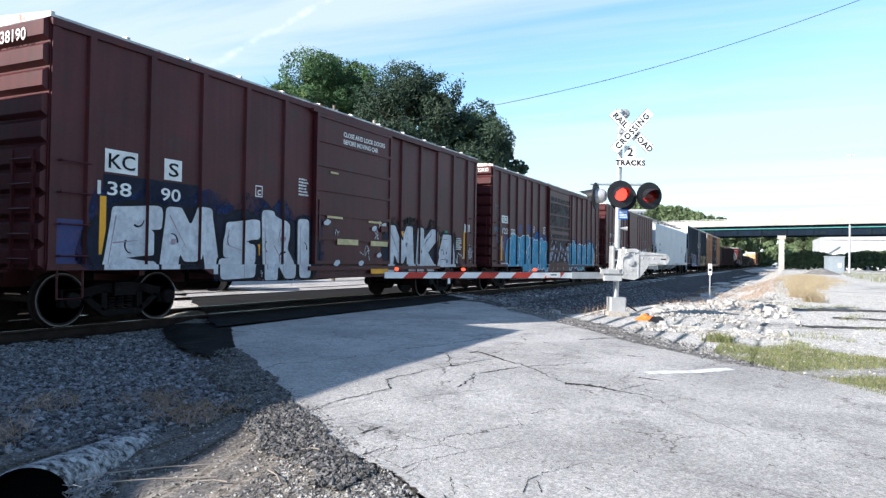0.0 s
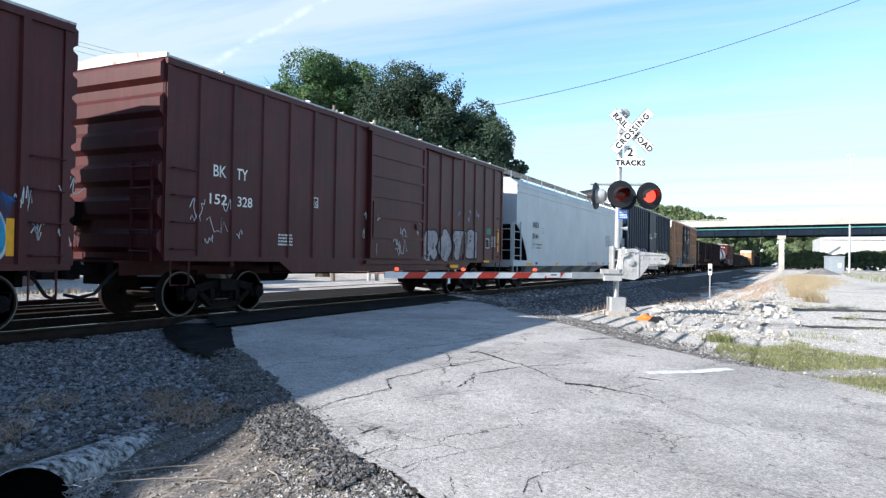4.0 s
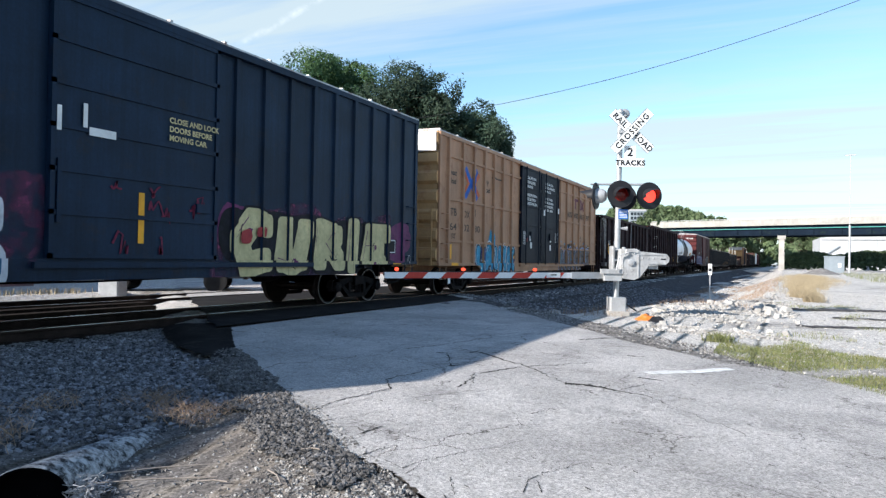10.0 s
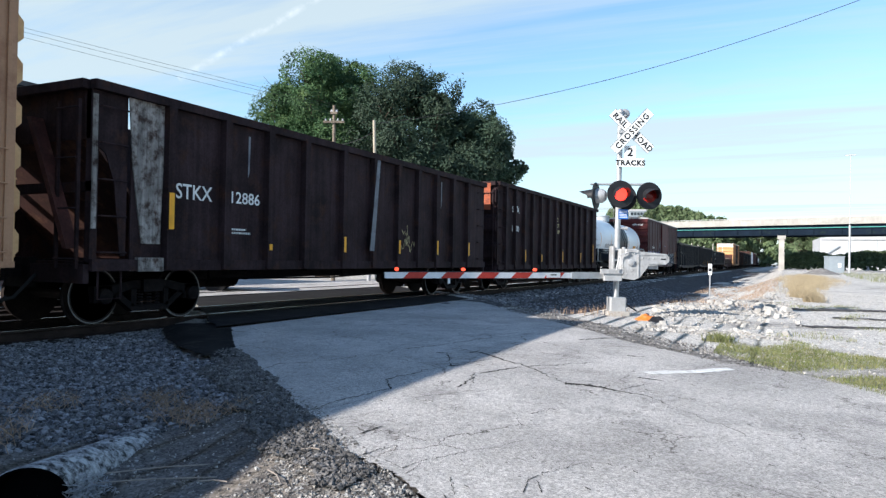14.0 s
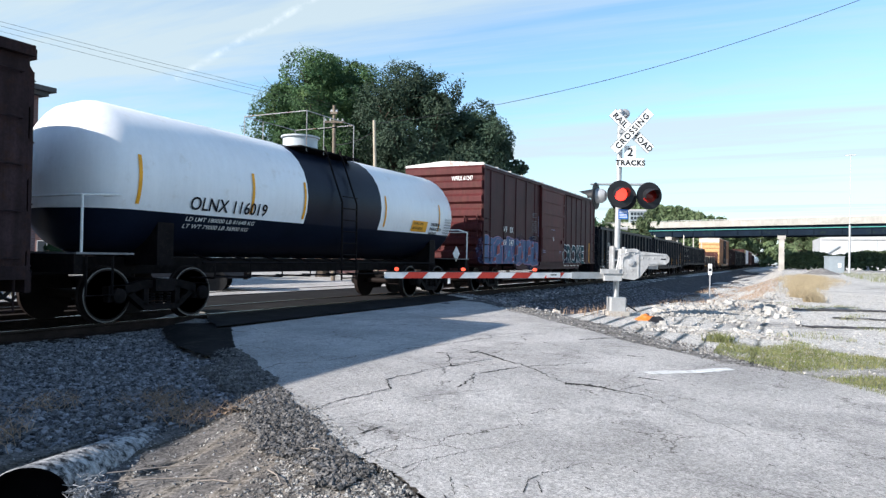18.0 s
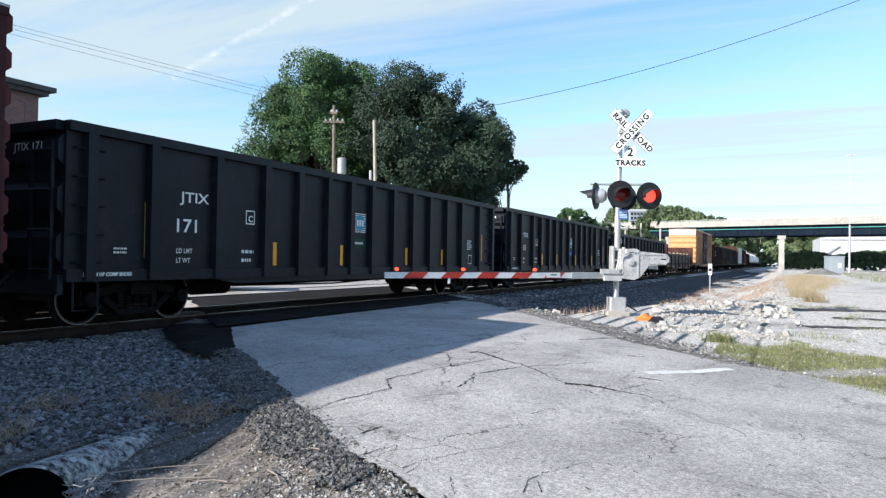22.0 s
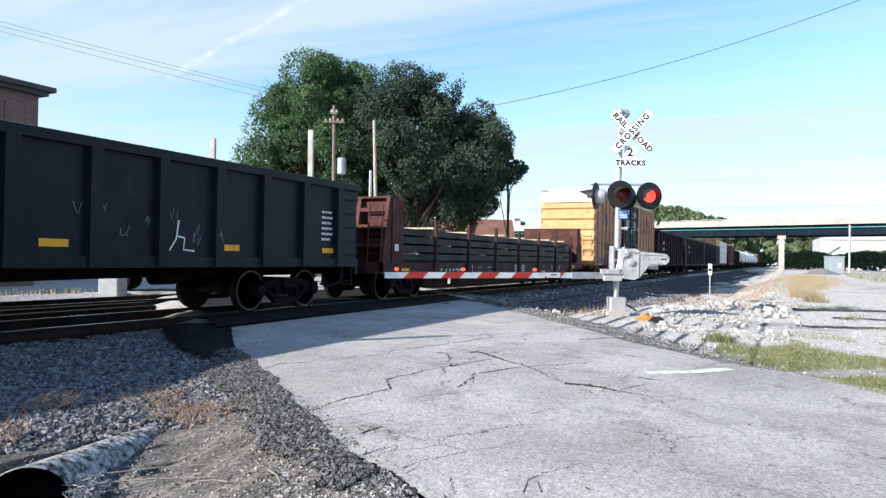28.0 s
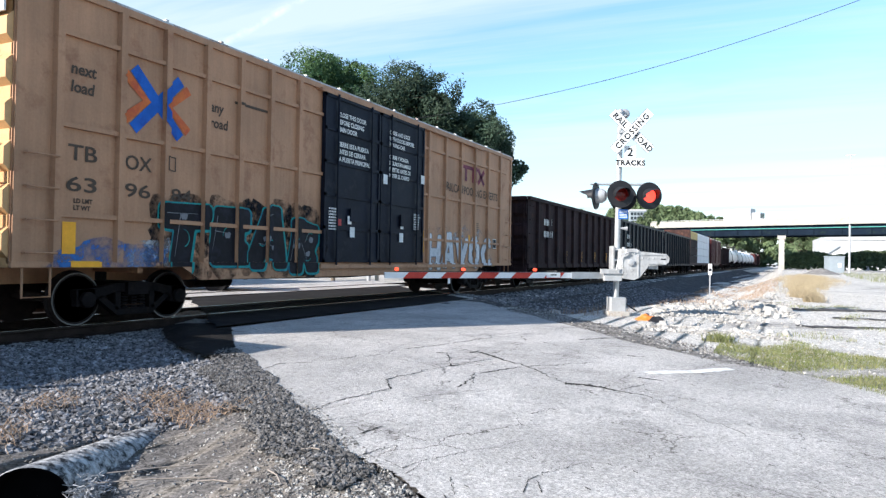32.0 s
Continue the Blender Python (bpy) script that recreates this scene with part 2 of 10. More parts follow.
def terrain(x, y):
    z = max(ground_z(x, y), -0.75)
    l = smooth(0.0, 1.2, left_of_road(x, y))
    if x > -18:
        z = z * (1 - l) + (-0.25 - 0.15 * smooth(-6.0, -3.6, x) - 0.16 * smooth(-4.9, -4.2, x) * smooth(-3.0, -3.9, x) * smooth(3.35, 2.75, y)) * l
    r = smooth(0.2, 2.0, right_of_road(x, y))
    if x < 0.0:
        far = smooth(17.0, 27.0, y)
        bank = smooth(-9.0, -6.2, x) * (1 - smooth(-5.4 + 2.6 * far, -4.0 + 3.6 * far, x)) * (1 + 0.4 * far)
        z -= r * (0.5 * bank * (1 if x > -14 else 0) + 0.16 * smooth(-7.0, -9.0, x))
    if 8.0 > math.hypot(x + 1.2, y - 20.5):
        z += 0.07 * max(0, 1 - math.hypot(x + 1.2, (y - 20.5) * 0.6) / 4.0) * noise.noise((x * 0.9, y * 0.9, 0))
    z -= 0.26 * math.exp(-((x + 4.05) ** 2 + (y - 2.3) ** 2) / 0.16)
    if x < -18.5:
        z -= 0.25 * smooth(-18.5, -24, x) * (1 - smooth(-40, -60, x))
    if -7 < x < 1 and 0 < y < 8:
        z += 0.02 * l * noise.noise((x * 3.1, y * 3.1, 6)) + 0.008 * l * noise.noise((x * 9, y * 9, 1))
    if abs(x) < 60 and abs(y) < 130:
        z += 0.025 * noise.noise((x * 0.8, y * 0.8, 3)) * (l * 0.8 + r * 0.8 + 0.1)
    return z


def spaced(near0, near1, step, far):
    out, s = [], step
    a = near0
    while a < near1:
        out.append(a)
        a += step
    b = near1
    lo, hi = [], []
    while b < far:
        hi.append(b)
        b += s
        s *= 1.35
    s, b = step, near0
    while b > -far:
        s *= 1.35
        b -= s
        lo.append(b)
    return lo[::-1] + out + hi


def sheet(xs, ys, height):
    s = Shape()
    nx = len(xs)
    s.v = [(x, y, height(x, y)) for y in ys for x in xs]
    s.f = [(j * nx + i, j * nx + i + 1, (j + 1) * nx + i + 1, (j + 1) * nx + i) for j in range(len(ys) - 1) for i in range(nx - 1)]
    return s


def ground_material():
    m = bpy.data.materials.new("gravel, dirt and thin grass")
    m.use_nodes = True
    nt = m.node_tree
    b = nt.nodes["Principled BSDF"]
    b.inputs["Roughness"].default_value = 0.92
    b.inputs["Specular IOR Level"].default_value = 0.2
    tc = nt.nodes.new("ShaderNodeTexCoord")
    n1 = node(nt, "ShaderNodeTexNoise", Scale=0.35, Detail=6.0, Roughness=0.6)
    n2 = node(nt, "ShaderNodeTexNoise", Scale=9.0, Detail=8.0, Roughness=0.75)
    vo = node(nt, "ShaderNodeTexVoronoi", Scale=55.0)
    for n in (n1, n2, vo):
        link(nt, tc.outputs["Object"], n.inputs["Vector"])
    r1 = nt.nodes.new("ShaderNodeValToRGB")
    e = r1.color_ramp.elements
    e[0].position, e[0].color = 0.36, (0.155, 0.14, 0.13, 1)
    e[1].position, e[1].color = 0.62, (0.27, 0.255, 0.24, 1)
    link(nt, n1.outputs[0], r1.inputs[0])
    r2 = nt.nodes.new("ShaderNodeValToRGB")
    e = r2.color_ramp.elements
    e[0].position, e[0].color = 0.30, (0.42, 0.41, 0.40, 1)
    e[1].position, e[1].color = 0.68, (1.0, 1.0, 1.0, 1)
    link(nt, n2.outputs[0], r2.inputs[0])
    sp = nt.nodes.new("ShaderNodeSeparateXYZ")
    link(nt, tc.outputs["Object"], sp.inputs[0])
    lot = nt.nodes.new("ShaderNodeMapRange")
    lot.inputs["From Min"].default_value, lot.inputs["From Max"].default_value = 8.0, 12.0
    link(nt, sp.outputs[1], lot.inputs[0])
    pale = nt.nodes.new("ShaderNodeMix")
    pale.data_type = "RGBA"
    pale.inputs["B"].default_value = (0.70, 0.67, 0.625, 1)
    patch = nt.nodes.new("ShaderNodeMapRange")
    patch.inputs["From Min"].default_value, patch.inputs["From Max"].default_value = 0.30, 0.44
    link(nt, n1.outputs[0], patch.inputs[0])
    both = node(nt, "ShaderNodeMath")
    both.operation = "MULTIPLY"
    link(nt, lot.outputs[0], both.inputs[0])
    link(nt, patch.outputs[0], both.inputs[1])
    link(nt, both.outputs[0], pale.inputs["Factor"])
    link(nt, r1.outputs[0], pale.inputs["A"])
    mx = nt.nodes.new("ShaderNodeMix")
    mx.data_type, mx.blend_type = "RGBA", "MULTIPLY"
    mx.inputs["Factor"].default_value = 1.0
    link(nt, pale.outputs["Result"], mx.inputs["A"])
    link(nt, r2.outputs[0], mx.inputs["B"])
    mv = nt.nodes.new("ShaderNodeMix")
    mv.data_type, mv.blend_type = "RGBA", "MULTIPLY"
    mv.inputs["Factor"].default_value = 0.8
    link(nt, mx.outputs["Result"], mv.inputs["A"])
    bw = nt.nodes.new("ShaderNodeSeparateColor")
    link(nt, vo.outputs["Color"], bw.inputs[0])
    gr = nt.nodes.new("ShaderNodeMapRange")
    gr.inputs["To Min"].default_value, gr.inputs["To Max"].default_value = 0.4, 1.5
    link(nt, bw.outputs[0], gr.inputs[0])
    link(nt, gr.outputs[0], mv.inputs["B"])
    link(nt, mv.outputs["Result"], b.inputs["Base Color"])
    bp = node(nt, "ShaderNodeBump", Strength=0.6, Distance=0.03)
    link(nt, n2.outputs[0], bp.inputs["Height"])
    link(nt, bp.outputs[0], b.inputs["Normal"])
    return m


GROUND = ground_material()
ROAD = mat("old pale chip-seal asphalt", (0.57, 0.545, 0.52), 0.92, var=0.2, scale=0.6, fine=120, bump=1.0, second=(0.43, 0.41, 0.395), amount=0.3, thick=0.012, spec=0.2)


def worn_road(m):
    """Chips of stone and a net of hairline cracks over the seal coat."""
    nt = m.node_tree
    b = nt.nodes["Principled BSDF"]
    src = b.inputs["Base Color"].links[0].from_socket
    tc = nt.nodes.new("ShaderNodeTexCoord")
    chips = node(nt, "ShaderNodeTexVoronoi", Scale=95.0)
    link(nt, tc.outputs["Object"], chips.inputs["Vector"])
    sep = nt.nodes.new("ShaderNodeSeparateColor")
    link(nt, chips.outputs["Color"], sep.inputs[0])
    tone = nt.nodes.new("ShaderNodeMapRange")
    tone.inputs["To Min"].default_value, tone.inputs["To Max"].default_value = 0.62, 1.25
    link(nt, sep.outputs[0], tone.inputs[0])
    mul = nt.nodes.new("ShaderNodeMix")
    mul.data_type, mul.blend_type = "RGBA", "MULTIPLY"
    mul.inputs["Factor"].default_value = 1.0
    link(nt, src, mul.inputs["A"])
    link(nt, tone.outputs[0], mul.inputs["B"])
    grain = node(nt, "ShaderNodeTexNoise", Scale=24.0, Detail=5.0, Roughness=0.7)
    link(nt, tc.outputs["Object"], grain.inputs["Vector"])
    blot = nt.nodes.new("ShaderNodeMapRange")
    blot.inputs["From Min"].default_value, blot.inputs["From Max"].default_value = 0.32, 0.66
    blot.inputs["To Min"].default_value, blot.inputs["To Max"].default_value = 0.70, 1.14
    link(nt, grain.outputs[0], blot.inputs[0])
    rough_mul = nt.nodes.new("ShaderNodeMix")
    rough_mul.data_type, rough_mul.blend_type = "RGBA", "MULTIPLY"
    rough_mul.inputs["Factor"].default_value = 1.0
    link(nt, mul.outputs["Result"], rough_mul.inputs["A"])
    link(nt, blot.outputs[0], rough_mul.inputs["B"])
    mul = rough_mul
    warp = node(nt, "ShaderNodeTexNoise", Scale=1.6, Detail=6.0, Roughness=0.6)
    link(nt, tc.outputs["Object"], warp.inputs["Vector"])
    bend = nt.nodes.new("ShaderNodeMix")
    bend.data_type, bend.blend_type = "RGBA", "ADD"
    bend.inputs["Factor"].default_value = 0.75
    link(nt, tc.outputs["Object"], bend.inputs["A"])
    link(nt, warp.outputs["Color"], bend.inputs["B"])
    fac = None
    for scale, width, lo in ((0.75, 0.007, 0.46), (2.1, 0.010, 0.55)):
        net = node(nt, "ShaderNodeTexVoronoi", Scale=scale)
        net.feature = "DISTANCE_TO_EDGE"
        link(nt, bend.outputs["Result"], net.inputs["Vector"])
        thin = nt.nodes.new("ShaderNodeMapRange")
        thin.inputs["From Min"].default_value, thin.inputs["From Max"].default_value = width * 0.3, width
        thin.inputs["To Min"].default_value, thin.inputs["To Max"].default_value = 1.0, 0.0
        link(nt, net.outputs["Distance"], thin.inputs[0])
        where = node(nt, "ShaderNodeTexNoise", Scale=0.55 * scale + 0.3, Detail=3.0)
        link(nt, tc.outputs["Object"], where.inputs["Vector"])
        keep = nt.nodes.new("ShaderNodeMapRange")
        keep.inputs["From Min"].default_value, keep.inputs["From Max"].default_value = lo, lo + 0.08
        link(nt, where.outputs[0], keep.inputs[0])
        both = node(nt, "ShaderNodeMath")
        both.operation = "MULTIPLY"
        link(nt, thin.outputs[0], both.inputs[0])
        link(nt, keep.outputs[0], both.inputs[1])
        if fac is None:
            fac = both.outputs[0]
        else:
            top = node(nt, "ShaderNodeMath")
            top.operation = "MAXIMUM"
            link(nt, fac, top.inputs[0])
            link(nt, both.outputs[0], top.inputs[1])
            fac = top.outputs[0]
    dark = nt.nodes.new("ShaderNodeMix")
    dark.data_type = "RGBA"
    dark.inputs["B"].default_value = (0.12, 0.11, 0.10, 1)
    link(nt, fac, dark.inputs["Factor"])
    link(nt, mul.outputs["Result"], dark.inputs["A"])
    link(nt, dark.outputs["Result"], b.inputs["Base Color"])


worn_road(ROAD)
ASPHALT = mat("dark patched asphalt", (0.024, 0.023, 0.024), 0.85, var=0.25, scale=0.8, fine=60, bump=0.4, second=(0.045, 0.043, 0.042), amount=0.3, spec=0.05)
CRACK = mat("dark crack filling", (0.045, 0.042, 0.038), 0.95, var=0.3, scale=6, fine=60, bump=0.2)
BALLAST = mat("grey crushed stone", (0.07, 0.07, 0.08), 0.9, var=0.4, scale=5, fine=26, bump=0.9, second=(0.22, 0.22, 0.23), amount=0.3, thick=0.04, spec=0.25)
STONE = mat("grey ballast stone", (0.43, 0.43, 0.455), 0.85, var=0.25, scale=6, fine=60, bump=0.3, second=(0.07, 0.07, 0.075), amount=0.42, piece=0.86, spec=0.25)
RUBBLE = mat("pale broken concrete", (0.55, 0.53, 0.50), 0.9, var=0.2, scale=3, fine=30, bump=0.4, second=(0.38, 0.35, 0.31), amount=0.3, piece=0.4, spec=0.2)
CHIP = mat("mixed brown and pale gravel", (0.60, 0.575, 0.54), 0.9, var=0.35, scale=6, fine=60, bump=0.3, second=(0.10, 0.09, 0.08), amount=0.45, piece=0.88, spec=0.2)
RAIL = mat("rail steel, brown sides", (0.03, 0.021, 0.018), 0.7, 0.0, var=0.3, scale=4, fine=50, bump=0.15, spec=0.05)
RAILTOP = mat("polished rail head", (0.55, 0.54, 0.53), 0.25, 1.0, var=0.08, scale=4, fine=60, bump=0.02)
TIE = mat("creosoted timber", (0.032, 0.025, 0.022), 0.9, var=0.35, scale=4, fine=30, bump=0.5, second=(0.06, 0.05, 0.042), amount=0.25, piece=0.4, spec=0.05)
LINE = mat("worn white road paint", (0.72, 0.72, 0.70), 0.8, var=0.12, scale=5, fine=40, bump=0.2, second=(0.4, 0.39, 0.37), amount=0.3)

xs = sorted(spaced(-30, 14, 0.4, 2600) + [-6.6 + 0.4 * i + 0.1 * k for i in range(16) for k in (1, 2, 3)])
ys = sorted(spaced(-4, 60, 0.4, 3000) + [1.2 + 0.4 * i + 0.1 * k for i in range(15) for k in (1, 2, 3)])
thing("ground", "gravel and dirt ground with thin dry grass", "ground", kind="structure", shape=sheet(xs, ys, lambda x, y: terrain(x, y) - (0.05 if -16.6 < x < 3 and left_of_road(x, y) < -0.15 and right_of_road(x, y) < -0.9 else 0.0)), material=GROUND, smooth=True)

LEFT = [(7.0, -12.0), (1.6, -2.0), (-1.0, 2.75), (-1.95, 3.7), (-2.3, 3.95), (-2.63, 4.08), (-2.9, 4.05), (-3.2, 4.3), (-3.5, 4.55), (-3.65, 4.7), (-4.05, 4.68), (-4.52, 5.13), (-5.06, 5.66), (-5.54, 5.98), (-6.1, 6.52), (-7.35, 7.77), (-8.25, 8.6)]
RIGHT = [(24.0, -12.0), (8.5, 2.4), (3.3, 6.9), (1.0, 9.28), (0.05, 9.82), (-0.67, 10.0), (-1.39, 10.6), (-2.37, 11.4), (-2.94, 12.15), (-3.82, 13.1), (-6.1, 15.7), (-8.25, 18.4)]


def loft(a, b, n, fill, height, ragged):
    """A sheet between two edges, with uneven borders."""
    def along(p, s):
        s *= len(p) - 1
        i = min(int(s), len(p) - 2)
        return Vector(p[i]).lerp(Vector(p[i + 1]), s - i)
    s = Shape()
    for j in range(n + 1):
        l, r = along(a, j / n), along(b, j / n)
        d = (r - l).normalized()
        l = l + d * ragged * (noise.noise((j * 0.37, 1, 0)) + 0.6 * noise.noise((j * 1.3, 7, 0)))
        r = r + d * ragged * (noise.noise((j * 0.41, 5, 0)) + 0.6 * noise.noise((j * 1.1, 9, 0)))
        for i in range(fill + 1):
            p = l.lerp(r, i / fill)
            s.v.append((p.x, p.y, height(p.x, p.y)))
    w = fill + 1
    s.f = [(j * w + i, j * w + i + 1, (j + 1) * w + i + 1, (j + 1) * w + i) for j in range(n) for i in range(fill)]
    return s


def road_z(x, y):
    return ground_z(x, y) + 0.012 * noise.noise((x * 0.5, y * 0.5, 11)) + 0.012


road = thing("road", "cracked pale asphalt road with ragged edges", "road", kind="structure",
             shape=loft(LEFT, RIGHT, 320, 40, road_z, 0.05), material=ROAD, smooth=True)
# darker asphalt laid up to and between the rails
for x0, x1, nm in ((-8.22, -9.86, 1), (-10.05, -11.32, 1), (-11.52, -14.15, 1), (-14.35, -15.62, 1), (-15.82, -17.4, 1)):
    def edge(x, lo):
        return (x, 8.4 + 0.86 * (-8.25 - x)) if lo else (x, 18.4 + 1.03 * (-8.25 - x))
    s = loft([edge(x0, True), edge(x1, True)], [edge(x0, False), edge(x1, False)], 8, 24, lambda x, y: -0.012 + 0.01 * noise.noise((x, y * 0.7, 2)), 0.12)
    thing("crossing_asphalt", "dark patched asphalt between the rails of a crossing", "pavement", kind="structure", shape=s, material=ASPHALT if x0 > -13 else ROAD, smooth=True)
FAR_L = [(-17.4, 16.2), (-30, 27.5), (-60, 52)]
FAR_R = [(-17.4, 27.9), (-30, 43), (-60, 80)]
thing("far_road", "pale asphalt road beyond the tracks", "road", kind="structure", shape=loft(FAR_L, FAR_R, 30, 10, lambda x, y: max(ground_z(x, y), -0.75) - (0.25 * smooth(-18.5, -24, x) * (1 - smooth(-40, -60, x)) if x < -18.5 else 0) + 0.03, 0.2), material=ROAD, smooth=True)


CINDER = mat("dark cinders and old ballast", (0.10, 0.095, 0.098), 0.95, var=0.4, scale=2.5, fine=18, bump=0.8, second=(0.20, 0.19, 0.185), amount=0.3, thick=0.04, spec=0.05)
GRIT = mat("grey grit and broken asphalt", (0.21, 0.20, 0.19), 0.95, var=0.45, scale=3, fine=26, bump=0.8, second=(0.42, 0.40, 0.38), amount=0.4, thick=0.03, spec=0.1)
SHOULDER = mat("dark tarry shoulder", (0.022, 0.021, 0.021), 0.85, var=0.3, scale=2, fine=40, bump=0.6, second=(0.06, 0.055, 0.05), amount=0.25, thick=0.03, spec=0.05)
thing("road_shoulder", "black asphalt apron along the road's edge by the rails", "road shoulder", kind="structure",
      shape=loft([(-9.5, 8.45), (-8.4, 7.55), (-7.5, 6.95), (-6.9, 6.6), (-6.45, 6.4), (-6.1, 6.36)], [(-8.6, 9.15), (-7.84, 8.35), (-7.35, 7.85), (-6.8, 7.3), (-6.3, 6.8), (-6.0, 6.52)], 60, 10,
                 lambda x, y: (lambda k: road_z(x, y) * (1 - k) + (terrain(x, y) + 0.03) * k)(smooth(0.35, 1.0, left_of_road(x, y))) + 0.012, 0.05), material=SHOULDER, smooth=True)
thing("road_shoulder", "crumbled dark asphalt and grit along the road's edge", "road shoulder", kind="structure",
      shape=loft([(0.3, 9.62), (-0.67, 9.98), (-1.39, 10.58), (-2.37, 11.38), (-2.94, 12.13), (-3.82, 13.08), (-6.1, 15.68)], [(0.36, 9.75), (-0.55, 10.25), (-1.1, 10.95), (-1.95, 11.95), (-2.45, 12.8), (-3.3, 13.75), (-5.6, 16.3)], 70, 6,
                 lambda x, y: ground_z(x, y) + 0.004 + 0.02 * noise.noise((x * 5, y * 5, 3)), 0.2), material=GRIT, smooth=True)


def crack(a, b, width, seed, wander=0.2, n=26):
    """A crack that wanders from a to b and thins towards its end."""
    a, b = Vector(a), Vector(b)
    d = b - a
    side = Vector((-d.y, d.x)).normalized()
    s = Shape()
    L = d.length
    for i in range(n + 1):
        t = i / n
        o = wander * L * (0.28 * noise.noise((t * 2.2, seed, 0)) + 0.24 * noise.noise((t * 7.0, seed, 4)) + 0.24 * noise.noise((t * 19, seed, 8))) * min(1, 4 * t, 4 * (1 - t) + 0.3)
        p = a + d * t + side * o
        w = width * (0.25 + 1.3 * abs(noise.noise((t * 11, seed, 2)))) * (1 - 0.6 * t)
        for k in (-w, w):
            q = p + side * k
            s.v.append((q.x, q.y, road_z(q.x, q.y) + 0.004))
    s.f = [(2 * i, 2 * i + 1, 2 * i + 3, 2 * i + 2) for i in range(n)]
    return s


EDGE_CRACKS = [((-5.33, 5.86), (-4.72, 8.45), 0.012), ((-4.72, 8.45), (-4.45, 9.35), 0.016), ((-4.45, 9.35), (-3.62, 12.42), 0.012), ((-3.69, 4.53), (-3.73, 5.35), 0.022), ((-3.73, 5.35), (-3.56, 6.06), 0.014), ((-3.56, 6.06), (-3.83, 6.4), 0.014), ((-3.83, 6.4), (-3.65, 7.58), 0.014), ((-3.68, 4.82), (-3.51, 5.66), 0.01), ((-3.75, 4.81), (-3.5, 4.57), 0.028), ((-3.52, 4.59), (-3.12, 5.23), 0.009), ((-3.03, 4.18), (-2.95, 4.58), 0.01), ((-2.95, 4.58), (-2.93, 4.85), 0.026), ((-2.8, 4.67), (-2.31, 5.19), 0.006), ((-2.83, 4.04), (-2.88, 4.37), 0.009), ((-2.65, 4.13), (-2.62, 4.34), 0.018), ((-2.6, 4.29), (-2.56, 4.46), 0.01), ((-2.56, 4.46), (-2.47, 4.2), 0.008)]
NEAR_CRACKS = [((-2.46, 4.12), (-2.27, 4.03), 0.009), ((-2.27, 4.03), (-2.24, 4.23), 0.012), ((-2.24, 4.23), (-1.89, 4.89), 0.008), ((-1.89, 4.89), (-1.6, 5.52), 0.005), ((-2.2, 3.96), (-2.21, 4.18), 0.008), ((-1.92, 4.04), (-1.76, 3.77), 0.008), ((-1.42, 4.02), (-1.47, 4.26), 0.012), ((-1.47, 4.26), (-1.27, 4.82), 0.01), ((-1.32, 4.08), (-1.42, 4.28), 0.008), ((-3.75, 8.77), (-2.85, 8.13), 0.034), ((-3.14, 7.36), (-2.9, 8.07), 0.02), ((-3.63, 7.55), (-3.53, 7.83), 0.03), ((-4.24, 8.4), (-4.03, 8.46), 0.03), ((-4.03, 8.33), (-3.59, 7.54), 0.016), ((-3.03, 6.51), (-3.11, 7.1), 0.014)]
MID_CRACKS = [((-2.85, 8.13), (-2.12, 8.96), 0.013), ((-2.15, 7.4), (-1.86, 7.48), 0.075), ((-1.94, 7.44), (-1.29, 7.31), 0.035), ((-2.96, 10.95), (-2.7, 11.38), 0.035), ((-2.74, 11.35), (-2.4, 11.73), 0.05), ((-3.36, 10.31), (-1.87, 9.12), 0.008), ((-3.84, 8.64), (-3.82, 8.9), 0.03), ((-2.02, 5.91), (-1.92, 6.21), 0.008), ((-1.53, 7.51), (-1.34, 7.98), 0.01), ((-3.17, 5.85), (-2.6, 6.78), 0.006), ((-2.85, 8.13), (-2.15, 7.4), 0.012), ((-1.29, 7.31), (0.3, 5.68), 0.006), ((-3.41, 8.36), (-3.66, 7.69), 0.01), ((-1.96, 9.78), (-1.74, 9.85), 0.04), ((-1.52, 8.24), (-1.23, 8.2), 0.03), ((-3.2, 7.33), (-2.92, 6.56), 0.008), ((-3.62, 12.42), (-3.23, 13.37), 0.012)]
for i, (a, b, w) in enumerate(EDGE_CRACKS + NEAR_CRACKS + MID_CRACKS):
    part("crack", crack(a, b, w * (0.8 if a[1] < 5.2 else 1.5), i * 3.7), CRACK, road)
rnd = random.Random(5)
pits = Shape()
for i in range(230):
    x, y = rnd.uniform(-4, 3.2), rnd.uniform(3.4, 9.5)
    if left_of_road(x, y) > -0.3 or right_of_road(x, y) > -0.3:
        continue
    a, l, w = rnd.uniform(-0.9, -0.4), rnd.uniform(0.012, 0.04), rnd.uniform(0.004, 0.009)
    c, d = math.cos(a), math.sin(a)
    z = road_z(x, y) + 0.006
    pits.face([(x + c * l * p - d * w * q, y + d * l * p + c * w * q, z) for p, q in ((-1, -0.3), (-0.2, -1), (1, -0.2), (0.4, 1), (-0.7, 0.7))])
part("pits", pits, CRACK, road)["kind"] = "stuff"
stop = loft([(-1.58, 8.62), (-1.1, 9.05), (-0.68, 9.6)], [(-1.42, 8.52), (-0.95, 8.95), (-0.55, 9.52)], 14, 2, lambda x, y: road_z(x, y) + 0.005, 0.035)
thing("stop_line", "worn remnant of a white painted stop line", "road marking", kind="structure", shape=stop, material=LINE)

